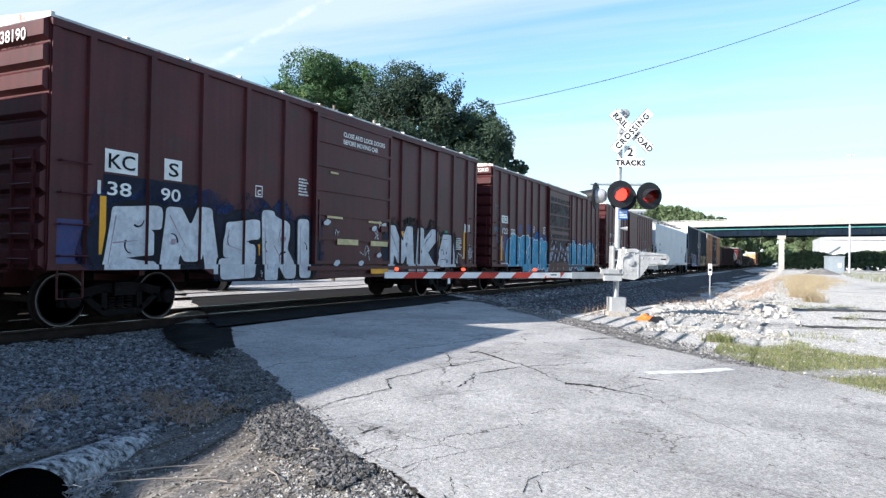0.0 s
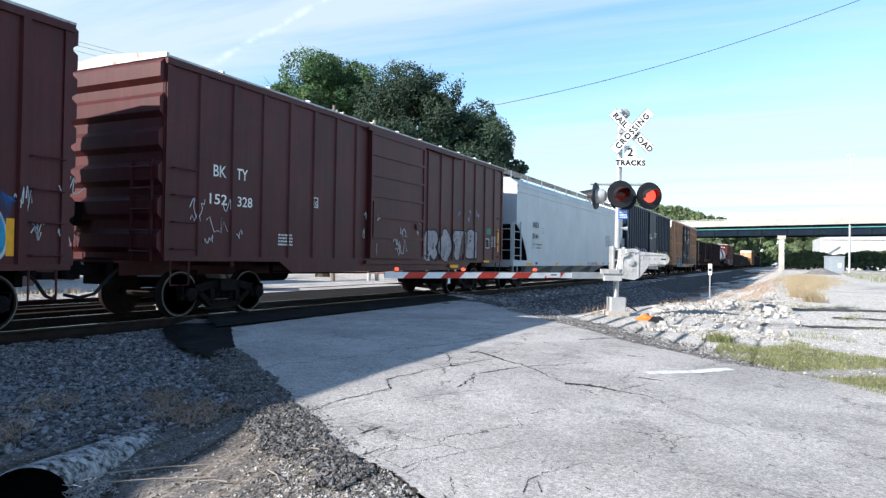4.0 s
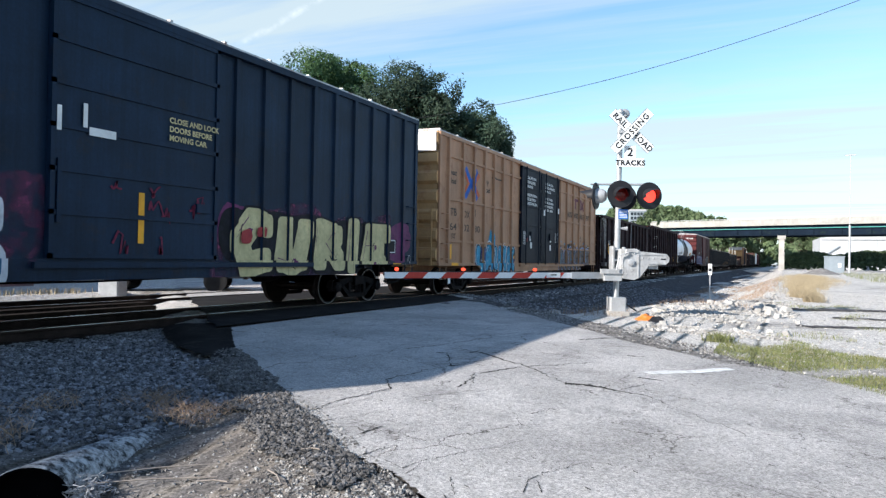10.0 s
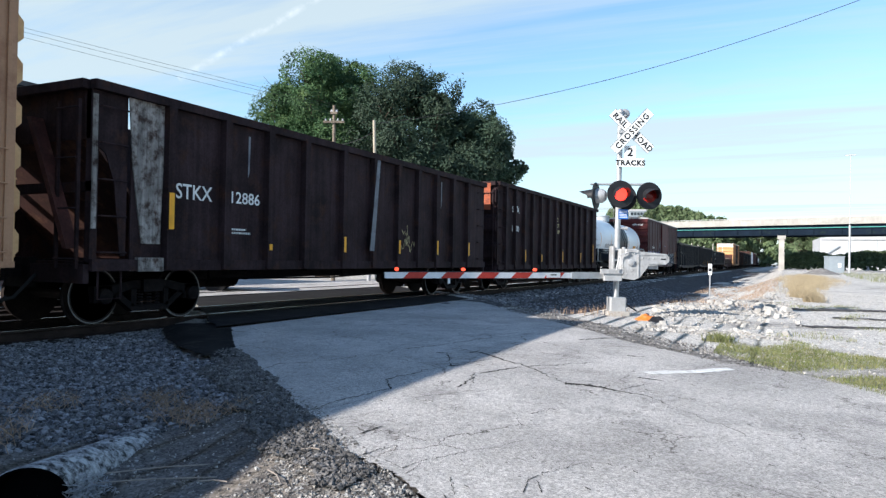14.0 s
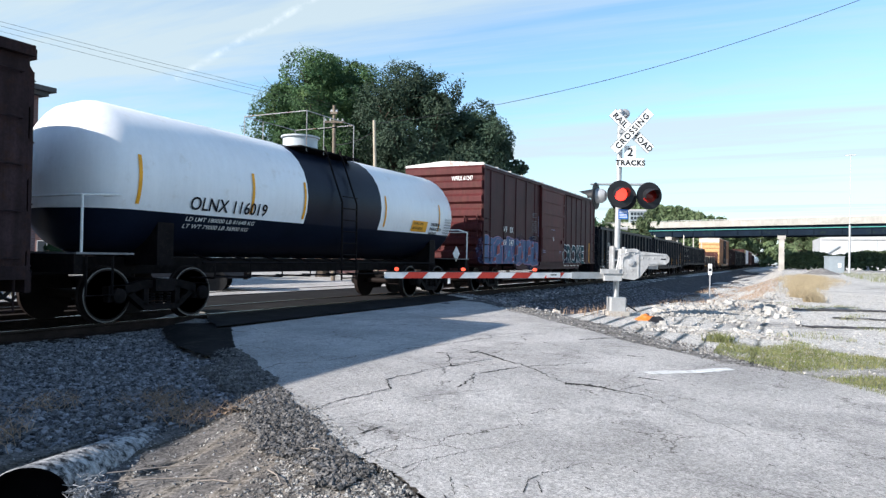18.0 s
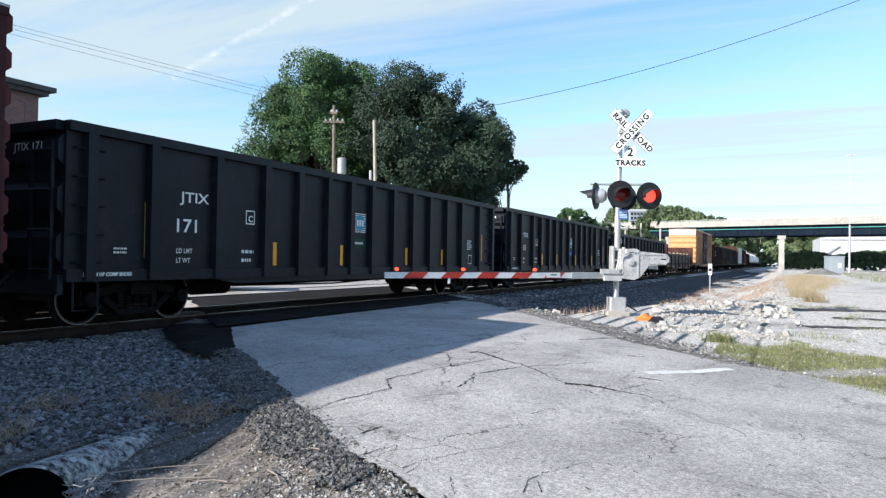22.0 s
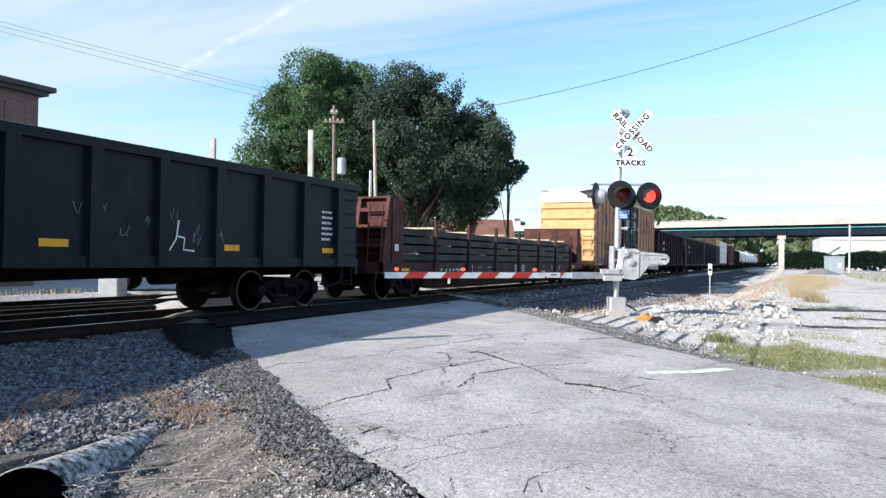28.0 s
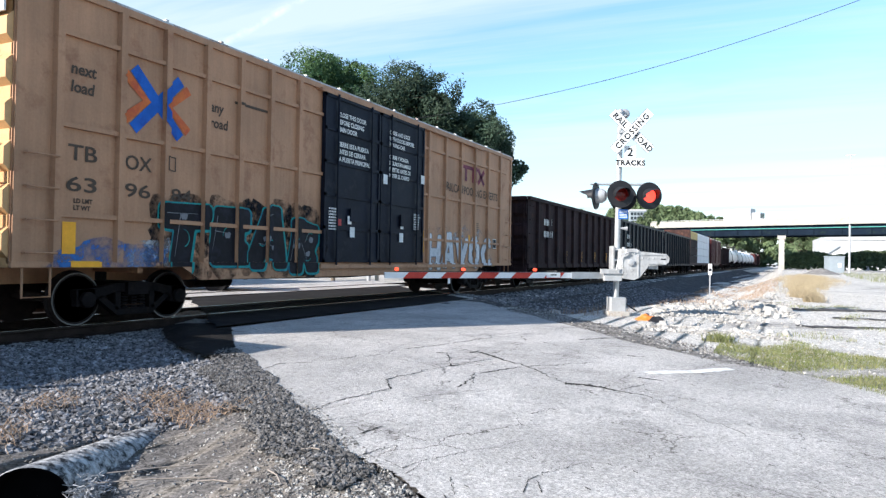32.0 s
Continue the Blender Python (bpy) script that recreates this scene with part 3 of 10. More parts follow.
# ---- tracks ----
PROFILE = [(-0.07, -0.172), (0.07, -0.172), (0.07, -0.158), (0.012, -0.14), (0.012, -0.045), (0.037, -0.035), (0.037, -0.004), (0.030, 0.0), (-0.030, 0.0), (-0.037, -0.004), (-0.037, -0.035), (-0.012, -0.045), (-0.012, -0.14), (-0.07, -0.158)]


def track(xc, y0, y1, y_ties):
    t = thing("railway_track", "steel rails on creosoted timber ties in stone ballast", "track", kind="structure")
    for sx in (-0.7525, 0.7525):
        s = Shape().solid([(xc + sx + x, y0, z) for x, z in PROFILE], [(xc + sx + x, y1, z) for x, z in PROFILE])
        r = part("rail", s, RAIL, t)
        part("rail_head", Shape().box(xc + sx - 0.029, xc + sx + 0.029, y0, y1, 0.0, 0.003), RAILTOP, r)
    me = Shape().box(-1.3, 1.3, -0.115, 0.115, -0.36, -0.175, 0.012).mesh("tie", TIE)
    rn = random.Random(3)
    y = y_ties[0]
    while y < y_ties[1]:
        inside = 8.0 + 0.86 * (-9.4 - xc) - 1.0 < y < 18.4 + 1.03 * (-9.4 - xc)
        if not inside:
            part("tie", me, None, t, at=pose(xc + rn.uniform(-0.04, 0.04), y, rn.uniform(-0.01, 0.005), 0, 0, rn.uniform(-1.2, 1.2)))
        y += 0.54
    return t


track(XC, -40, 900, (-2, 60))
track(XC - 4.3, -40, 900, (-2, 50))


def bed(x, y):
    shoulder = min(smooth(-7.7, -9.0, x), smooth(-18.0, -16.7, x))
    t = -0.30 + 0.10 * shoulder + 0.02 * noise.noise((x * 2, y * 2, 0))
    return t if left_of_road(x, y) > 0.2 or right_of_road(x, y) > 0.5 else -0.33


bx = [-18.2 + 0.35 * i for i in range(31)]
by = [-40, -30, -20, -12] + [-8 + 0.5 * i for i in range(140)] + [64, 70, 80, 95, 115, 140, 180, 240, 320, 450, 600, 900]
thing("ballast_bed", "grey crushed-stone ballast under the tracks", "ballast", kind="structure", shape=sheet(bx, by, lambda x, y: bed(x, y) if -17.9 < x < -7.75 else terrain(x, y) - 0.12), material=BALLAST, smooth=True)


def rock(rn, r, flat=0.7):
    """Vertices and faces of one broken stone (a jittered octahedron cut once)."""
    ax = [Vector((1, 0, 0)), Vector((-1, 0, 0)), Vector((0, 1, 0)), Vector((0, -1, 0)), Vector((0, 0, 1)), Vector((0, 0, -1))]
    e = Euler((rn.uniform(0, 6), rn.uniform(0, 6), rn.uniform(0, 6))).to_matrix()
    v = []
    for a in ax:
        p = e @ (a * rn.uniform(0.6, 1.25) + Vector((rn.uniform(-0.35, 0.35), rn.uniform(-0.35, 0.35), rn.uniform(-0.35, 0.35))))
        v.append((p.x * r, p.y * r, p.z * r * flat))
    return v, [(0, 2, 4), (2, 1, 4), (1, 3, 4), (3, 0, 4), (2, 0, 5), (1, 2, 5), (3, 1, 5), (0, 3, 5)]


def scatter(name, label, category, material, n, seed, place, rmin, rmax, flat=0.7, sink=0.3, power=1.6, height=None):
    rn = random.Random(seed)
    s = Shape()
    made = 0
    while made < n:
        x, y = place(rn)
        if x is None:
            continue
        r = rmin + (rmax - rmin) * rn.random() ** power
        z = (height or terrain)(x, y) + r * flat * (0.7 - sink)
        v, f = rock(rn, r, flat)
        o = len(s.v)
        s.v += [(a + x, b + y, c + z) for a, b, c in v]
        s.f += [tuple(i + o for i in q) for q in f]
        made += 1
    ob = thing(name, label, category, kind="stuff")
    me = bpy.data.meshes.new(name)
    me.from_pydata(s.v, [], s.f)
    me.materials.append(material)
    ob2 = new(name, me)
    bpy.data.objects.remove(ob)
    return tagged(ob2, label, category, kind="stuff")


def bank_edge(y):
    return -3.7 + 0.5 * noise.noise((y * 0.3, 2, 0)) + 0.25 * noise.noise((y * 1.1, 5, 0))


emb = Shape()
rows_y = [16.2 + 0.5 * i for i in range(80)] + [57 + 3 * i for i in range(34)]
for y in rows_y:
    for i in range(13):
        t = i / 12
        x = -8.1 + (bank_edge(y) + 8.1) * t
        emb.v.append((x, y, max(terrain(x, y), bed(x, y) if x < -7.75 else -9) + 0.02 * (1 - t) - 0.004))
emb.f = [(j * 13 + i, j * 13 + i + 1, j * 13 + 14 + i, j * 13 + 13 + i) for j in range(len(rows_y) - 1) for i in range(12)]
thing("embankment", "dark cinder and ballast slope beside the track", "embankment", kind="structure", shape=emb, material=CINDER, smooth=True)


# ---- the freight train ----
def gap(y, ribs, w):
    return any(abs(y - r) < w / 2 for r in ribs)


class Side:
    """Depth of a car's side along its length: flat, with ribs standing proud."""

    def __init__(self, x, spans=(), low=None):
        self.x, self.spans, self.low = x, sorted(spans), low

    def strips(self, y0, y1):
        cuts = [y0] + [c for a, b, _ in self.spans for c in (a, b) if y0 < c < y1] + [y1]
        if self.low:
            cuts += [c for c in self.low[4:] if y0 < c < y1]
        cuts.sort()
        for a, b in zip(cuts, cuts[1:]):
            if b - a > 1e-5:
                m = (a + b) / 2
                yield a, b, self.x + max([d for p, q, d in self.spans if p < m < q], default=0.0)


def clip(poly, lo, hi):
    for k, s in ((lo, 1), (hi, -1)):
        out = []
        for i, p in enumerate(poly):
            q = poly[(i + 1) % len(poly)]
            a, b = (p[0] - k) * s, (q[0] - k) * s
            if a >= 0:
                out.append(p)
            if (a > 0 > b) or (a < 0 < b):
                t = a / (a - b)
                out.append((k, p[1] + (q[1] - p[1]) * t))
        poly = out
        if len(poly) < 3:
            return []
    return poly


def lay(polys, side, lift):
    """Paint laid on a side: polygons of (along, up), cut at the ribs."""
    s = Shape()
    for poly in polys:
        ys = [p[0] for p in poly]
        for a, b, x in side.strips(min(ys), max(ys)):
            c = clip(poly, a, b)
            if not c:
                continue
            if not side.low or min(p[1] for p in c) > side.low[0]:
                s.face([(x + lift, y, z) for y, z in c])
                continue
            # paint runs on over the sill, which stands proud, and ends at its lower edge
            top, deep, z_end, z_mid, ya, yb = side.low
            flip = [(z, y) for y, z in c]
            up = clip(flip, top, 99.0)
            dn = clip(flip, z_mid if ya < (a + b) / 2 < yb else z_end, top)
            if up:
                s.face([(x + lift, y, z) for z, y in up])
            if dn:
                s.face([(max(x, side.x + deep) + lift, y, z) for z, y in dn])
    return s


def glyphs(text, size, y, z, shear=0.0, offset=0.0, spacing=1.0, align="LEFT", res=3, squeeze=1.0):
    """Triangles of lettering in the built-in font, read from the near side."""
    cu = bpy.data.curves.new("lettering", "FONT")
    cu.body, cu.size, cu.shear, cu.offset, cu.space_character, cu.align_x, cu.resolution_u = text, size, shear, offset, spacing, align, res
    ob = bpy.data.objects.new("lettering", cu)
    me = bpy.data.meshes.new_from_object(ob)
    polys = [[(me.vertices[i].co.x * squeeze + y, me.vertices[i].co.y + z) for i in p.vertices] for p in me.polygons]
    bpy.data.objects.remove(ob)
    bpy.data.curves.remove(cu)
    bpy.data.meshes.remove(me)
    return polys


def bars(n, size, y, z, pitch=0.72, skip=()):
    """One plain bar a character, for marks that are not lettered."""
    return [[(y + i * size * pitch, z), (y + i * size * pitch + size * pitch * 0.5, z), (y + i * size * pitch + size * pitch * 0.5, z + size), (y + i * size * pitch, z + size)] for i in range(n) if i not in skip]


def rows_of_bars(rn, lines, y, z, width, h, pitch):
    """Small print: rows of short bars."""
    out = []
    for k in range(lines):
        a = y
        end = y + width * rn.uniform(0.7, 1.0)
        while a < end:
            w = rn.uniform(0.5, 1.6) * h
            out.append([(a, z - k * pitch), (min(a + w, end), z - k * pitch), (min(a + w, end), z - k * pitch + h), (a, z - k * pitch + h)])
            a += w + h * 0.45
    return out


def rect(y0, y1, z0, z1):
    return [(y0, z0), (y1, z0), (y1, z1), (y0, z1)]


def wheelset(r):
    s = Shape()
    for sg in (-1, 1):
        x = 0.7175 * sg
        s.lathe("x", [(x - 0.02 * sg, r + 0.026), (x + 0.012 * sg, r + 0.026), (x + 0.03 * sg, r + 0.002), (x + 0.115 * sg, r - 0.006), (x + 0.115 * sg, r - 0.06), (x + 0.06 * sg, r - 0.075), (x + 0.05 * sg, 0.16), (x + 0.10 * sg, 0.13), (x + 0.10 * sg, 0.09)][::1], 28)
    s.lathe("x", [(-1.05, 0.075), (1.05, 0.075)], 12)
    return s


WHEEL_MESH = {}
for key, r in (("s", 0.42), ("l", 0.457)):
    rim = wheelset(r)
    plain_faces = len(rim.f)
    for sg in (-1, 1):
        x = 0.7175 * sg
        rim.lathe("x", [(x + 0.113 * sg, r - 0.012), (x + 0.119 * sg, r - 0.012), (x + 0.119 * sg, r - 0.032), (x + 0.113 * sg, r - 0.032)], 28)
    w = rim.mesh("wheelset", WHEEL, True)
    w.materials.append(TREAD)
    for p in w.polygons[plain_faces:]:
        p.material_index = 1
    WHEEL_MESH[key] = (w, None, r)


def truck_shape(r):
    """Cast side frames, springs, bolster and brake beams."""
    s = Shape()
    for sg in (-1, 1):
        xi, xo = 0.93 * sg, 1.08 * sg
        x0, x1 = min(xi, xo), max(xi, xo)
        # upper and lower chords meet at the journals
        top = [(-1.06, r + 0.02), (-1.06, r + 0.15), (-0.70, r + 0.17), (-0.38, r + 0.24), (0.38, r + 0.24), (0.70, r + 0.17), (1.06, r + 0.15), (1.06, r + 0.02), (0.70, r + 0.0), (0.40, r + 0.10), (-0.40, r + 0.10), (-0.70, r + 0.0)]
        s.solid([(x0, y, z) for y, z in top], [(x1, y, z) for y, z in top])
        low = [(-0.72, r + 0.02), (-0.62, r + 0.06), (-0.30, r - 0.17), (0.30, r - 0.17), (0.62, r + 0.06), (0.72, r + 0.02), (0.34, r - 0.27), (-0.34, r - 0.27)]
        s.solid([(x0, y, z) for y, z in low], [(x1, y, z) for y, z in low])
        for y in (-0.38, 0.28):
            s.box(x0, x1, y, y + 0.10, r - 0.18, r + 0.12)
        for y in (-0.17, 0.0, 0.17):
            for k in range(5):
                z = r - 0.16 + k * 0.05
                s.lathe("z", [(z, 0.07), (z + 0.03, 0.07)], 8, (1.0 * sg, y, 0))
        for y in (-0.89, 0.89):
            s.lathe("x", [((x1 if sg > 0 else x0), 0.13), ((x1 if sg > 0 else x0) + 0.06 * sg, 0.12), ((x1 if sg > 0 else x0) + 0.08 * sg, 0.07)], 12, (0, y, r))
            s.box(x0, x1, y - 0.16, y + 0.16, r - 0.10, r + 0.16, 0.02)
    s.box(-1.15, 1.15, -0.2, 0.2, r + 0.05, r + 0.26)
    for y in (-0.40, 0.40):
        s.box(-0.85, 0.85, y - 0.06, y + 0.06, r - 0.12, r + 0.02)
    s.lathe("z", [(r + 0.2, 0.25), (r + 0.42, 0.25)], 14)
    return s


TRUCK_MESH = {k: truck_shape(w[2]).mesh("truck", GEAR, True) for k, w in WHEEL_MESH.items()}
ROLLING = []


def truck(car, y, size="s"):
    t = part("truck", TRUCK_MESH[size], None, car, "black cast-steel truck with coil springs", at=(0, y, 0))
    w, rim, r = WHEEL_MESH[size]
    for dy in (-0.89, 0.89):
        o = part("wheelset", w, None, t, at=(0, dy, r))
        ROLLING.append((o, dy, r))
    return t


def coupler(car, y, d):
    """Knuckle coupler and air hose; d is -1 at the leading end."""
    s = Shape().box(-0.09, 0.09, min(y, y + 0.62 * d), max(y, y + 0.62 * d), 0.76, 0.94, 0.02)
    a, b = sorted((y + 0.45 * d, y + 0.78 * d))
    s.box(-0.19, 0.15, a, b, 0.70, 1.0, 0.05)
    s.box(-0.3, 0.3, *sorted((y - 0.02 * d, y + 0.1 * d)), 0.6, 1.06)
    part("coupler", s, GEAR, car)
    h = Shape().path([(0.42, y, 0.86), (0.45, y + 0.18 * d, 0.72), (0.40, y + 0.40 * d, 0.46), (0.28, y + 0.6 * d, 0.40), (0.12, y + 0.76 * d, 0.45)], 0.028)
    part("air_hose", h, RUBBER, car)


GRABS = {}


def grab(car, at, size, material, name="grab_iron"):
    """A bent rod standing off a wall; shared by all of one size and paint."""
    key = (round(size, 3), material.name)
    if key not in GRABS:
        h = size / 2
        GRABS[key] = Shape().path([(0, -h, 0), (0.07, -h, 0), (0.07, h, 0), (0, h, 0)], 0.014, 5).mesh(name, material)
    return part(name, GRABS[key], None, car, at=at)


def side_ladder(car, x, yc, z0, z1, n, material, w=0.46):
    for i in range(n):
        grab(car, (x, yc, z0 + (z1 - z0) * i / (n - 1)), w, material, "ladder_rung")


def end_ladder(car, y, d, xc, z0, z1, n, material, w=0.46):
    for i in range(n):
        grab(car, pose(xc, y, z0 + (z1 - z0) * i / (n - 1), 0, 0, 90 * d), w, material, "ladder_rung")
    for x in (xc - w / 2, xc + w / 2):
        part("ladder_rail", Shape().box(x - 0.02, x + 0.02, *sorted((y, y + 0.05 * d)), z0 - 0.15, z1 + 0.12), material, car)


def underframe(car, L, z, trucks, material):
    s = Shape().box(-0.22, 0.22, 0.3, L - 0.3, z - 0.28, z + 0.1)
    for k in range(1, 8):
        y = L * k / 8
        s.box(-1.3, 1.3, y - 0.05, y + 0.05, z - 0.10, z + 0.08)
    part("underframe", s, material, car)
    rig = Shape()
    y0, y1 = trucks[0] + 1.5, trucks[1] - 1.5
    rig.path([(0.9, y0, z - 0.22), (0.9, y1, z - 0.22)], 0.02, 5)
    rig.path([(-0.5, y0, z - 0.3), (0.5, (y0 + y1) / 2, z - 0.3), (-0.4, y1, z - 0.26)], 0.02, 5)
    for y in (y0, (y0 + y1) / 2, y1):
        rig.box(0.87, 0.93, y - 0.02, y + 0.02, z - 0.25, z + 0.05)
    part("brake_rigging", rig, GEAR, car)
    part("air_reservoir", Shape().lathe("y", [(y0 + 1.2, 0.1), (y0 + 1.24, 0.2), (y0 + 2.2, 0.2), (y0 + 2.24, 0.1)], 14, (-0.6, 0, z - 0.3)), GEAR, car, smooth=True)
    part("brake_cylinder", Shape().lathe("y", [(y1 - 1.6, 0.08), (y1 - 1.58, 0.15), (y1 - 1.1, 0.15), (y1 - 0.6, 0.03)], 12, (0.5, 0, z - 0.25)), GEAR, car, smooth=True)


def brake_wheel(car, y, d, x, z):
    s = Shape()
    n = 18
    ring = [(x + 0.28 * math.cos(2 * math.pi * i / n), y + 0.22 * d, z + 0.28 * math.sin(2 * math.pi * i / n)) for i in range(n + 1)]
    s.path(ring, 0.016, 5)
    for i in range(0, n, 6):
        s.tube((x, y + 0.2 * d, z), ring[i], 0.012, n=5)
    w = part("brake_wheel", s, GEAR, car)
    part("brake_housing", Shape().box(x - 0.16, x + 0.16, *sorted((y, y + 0.17 * d)), z - 0.22, z + 0.2, 0.03), GEAR, car)
    part("brake_chain", Shape().path([(x, y + 0.08 * d, z - 0.2), (x, y + 0.08 * d, 1.0)], 0.014, 5), GEAR, car)


def corrugated_end(y, d, w, z0, z1, n, depth=0.09):
    """End wall pressed into n horizontal ribs."""
    prof = [(0.0, z0)]
    h = (z1 - z0) / n
    for i in range(n):
        b = z0 + i * h
        rise = (0.22, 0.38, 0.78, 0.94) if n < 9 else (0.04, 0.22, 0.80, 0.98)
        prof += [(p, b + q * h) for p, q in zip((0.0, depth, depth, 0.0), rise)]
    prof.append((0.0, z1))
    s = Shape()
    s.solid([(-w, y + p * d, z) for p, z in prof] + [(-w, y - 0.04 * d, z1), (-w, y - 0.04 * d, z0)], [(w, y + p * d, z) for p, z in prof] + [(w, y - 0.04 * d, z1), (w, y - 0.04 * d, z0)])
    return s


def boxcar(S, L, W, z_sill, z_eave, paint, label, ribs, door, door_paint=None, door_kind="slide", end_paint=None, end_ribs=6, roof=0.16,
           rib_depth=0.055, rib_w=0.11, trucks=2.0, size="s", roof_paint=ROOF_METAL, plain=False, belt=(), front=0.10):
    car = thing("boxcar", label, "rail car", at=(XC, S, 0), group="cars of the freight train")
    hw = W / 2
    y0, y1 = front, L - 0.10
    deck = z_sill + 0.28
    for sg in (-1, 1):
        part("side_wall", Shape().box(*sorted((hw * sg, (hw - 0.05) * sg)), y0, y1, deck, z_eave), paint, car)
    part("floor", Shape().box(-hw + 0.05, hw - 0.05, y0 + 0.06, y1 - 0.06, deck - 0.06, deck), paint, car)
    for d, y in ((-1, y0), (1, y1)):
        part("end_wall", corrugated_end(y, d, hw - 0.02, deck - 0.05, z_eave + 0.02, end_ribs), end_paint or paint, car)
    # roof: low gable of pressed sheets
    rf = Shape()
    n = max(8, round(L / 1.25))
    for i in range(n):
        a, b = y0 - 0.02 + (y1 - y0 + 0.04) * i / n, y0 - 0.02 + (y1 - y0 + 0.04) * (i + 1) / n
        for yy, k in ((a, 0.035), (a + 0.06, 0.035), (a + 0.061, 0.0), (b - 0.001, 0.0)):
            rf.v += [(x, yy, z) for x, z in ((-hw - 0.03, z_eave), (-hw - 0.03, z_eave + 0.04 + k), (0, z_eave + roof + k), (hw + 0.03, z_eave + 0.04 + k), (hw + 0.03, z_eave))]
    rf.f = [(k * 5 + q, k * 5 + (q + 1) % 5, k * 5 + 5 + (q + 1) % 5, k * 5 + 5 + q) for k in range(4 * n - 1) for q in range(5)] + [(0, 1, 2, 3, 4), tuple(20 * n - 5 + q for q in range(5))]
    part("roof", rf, roof_paint, car)
    spans = []
    rb = Shape()
    for y in ribs:
        for sg in (-1, 1):
            x0, x1 = sorted((hw * sg, (hw + rib_depth) * sg))
            rb_ring = [(hw * sg, y - rib_w / 2 - 0.02), ((hw + rib_depth) * sg, y - rib_w / 2), ((hw + rib_depth) * sg, y + rib_w / 2), (hw * sg, y + rib_w / 2 + 0.02)]
            me_z0, me_z1 = deck + 0.02, z_eave - 0.10
            part("side_post", Shape().solid([(x, yy, me_z0) for x, yy in rb_ring], [(x, yy, me_z1) for x, yy in rb_ring]), paint, car)
        spans.append((y - rib_w / 2, y + rib_w / 2, rib_depth))
    for sg in (-1, 1):
        x0, x1 = sorted((hw * sg, (hw + 0.05) * sg))
        part("top_chord", Shape().box(x0, x1, y0, y1, z_eave - 0.11, z_eave - 0.002), paint, car)
        sill = [(y0, deck + 0.03), (y1, deck + 0.03), (y1, deck - 0.05), (y1 - 2.9, deck - 0.05), (y1 - 3.3, z_sill), (y0 + 3.3, z_sill), (y0 + 2.9, deck - 0.05), (y0, deck - 0.05)]
        part("side_sill", Shape().solid([(x0, y, z) for y, z in sill], [(x1, y, z) for y, z in sill]), paint, car)
        for yb in belt:
            part("belt_rail", Shape().box(*sorted((hw * sg, (hw + 0.055) * sg)), y0 + 0.6, y1 - 0.6, yb - 0.035, yb + 0.035), paint, car)
        for y in (y0 + 0.02, y1 - 0.14):
            part("corner_post", Shape().box(*sorted((hw * sg, (hw + 0.03) * sg)), y, y + 0.12, deck, z_eave - 0.1), paint, car)
    dp = door_paint or paint
    da, db = door
    dz0, dz1 = deck + 0.04, z_eave - 0.16
    for sg in (-1, 1):
        leaves = [(da, db)] if door_kind == "slide" else [(da, (da + db) / 2 - 0.02), ((da + db) / 2 + 0.02, db)]
        for a, b in leaves:
            x0, x1 = sorted(((hw + 0.012) * sg, (hw + 0.085) * sg))
            dr = Shape().box(x0, x1, a, b, dz0, dz1)
            dob = part("door", dr, dp, car, "sliding steel door with pressed panels" if door_kind == "slide" else "black plug door with locking bars")
            fr = Shape()
            xo0, xo1 = sorted(((hw + 0.085) * sg, (hw + 0.115) * sg))
            nz = 6 if door_kind == "slide" else 5
            for k in range(nz + 1):
                z = dz0 + (dz1 - dz0 - 0.07) * k / nz
                fr.box(xo0, xo1, a, b, z, z + 0.07)
            for y in (a, b - 0.07):
                fr.box(xo0, xo1, y, y + 0.07, dz0, dz1)
            part("door_frame", fr, dp, dob)
            if door_kind == "plug":
                for y in (a + 0.45, b - 0.45):
                    part("locking_bar", Shape().tube(((hw + 0.145) * sg, y, dz0 - 0.06), ((hw + 0.145) * sg, y, dz1 + 0.03), 0.024, n=6), dp, dob)
                part("door_lock", Shape().box(*sorted(((hw + 0.115) * sg, (hw + 0.15) * sg)), (a + b) / 2 - 0.17, (a + b) / 2 + 0.17, dz0 + 0.95, dz0 + 1.25), dp, dob)
            else:
                part("door_lock", Shape().box(*sorted(((hw + 0.085) * sg, (hw + 0.13) * sg)), a + 0.1, a + 0.16, dz0 + 0.5, dz0 + 1.4), dp, dob)
                part("door_handle", Shape().box(*sorted(((hw + 0.085) * sg, (hw + 0.14) * sg)), b - 0.5, b - 0.2, dz0 + 0.8, dz0 + 0.95), dp, dob)
        part("door_track", Shape().box(*sorted((hw * sg, (hw + 0.13) * sg)), da - (0.1 if door_kind == "plug" else 0.2), min(db + (db - da) * 0.9, y1 - 0.3), dz0 - 0.14, dz0 - 0.05), paint, car)
        part("door_rail_top", Shape().box(*sorted((hw * sg, (hw + 0.12) * sg)), da - 0.15, min(db + (db - da) * 0.9, y1 - 0.3), dz1, dz1 + 0.07), paint, car)
        # ladders at both ends, grab irons and stirrups
        if sg > 0:
            side_ladder(car, hw + 0.03, y0 + 0.38, deck + 0.15, deck + 1.5, 4, paint)
            side_ladder(car, hw + 0.03, y1 - 0.38, deck + 0.15, deck + 1.5, 4, paint)
        for y in (y0 + 0.38, y1 - 0.38):
            x = hw * sg
            part("stirrup_step", Shape().path([(x, y - 0.2, deck), (x, y - 0.2, deck - 0.46), (x, y + 0.2, deck - 0.46), (x, y + 0.2, deck)], 0.018, 5), paint, car)
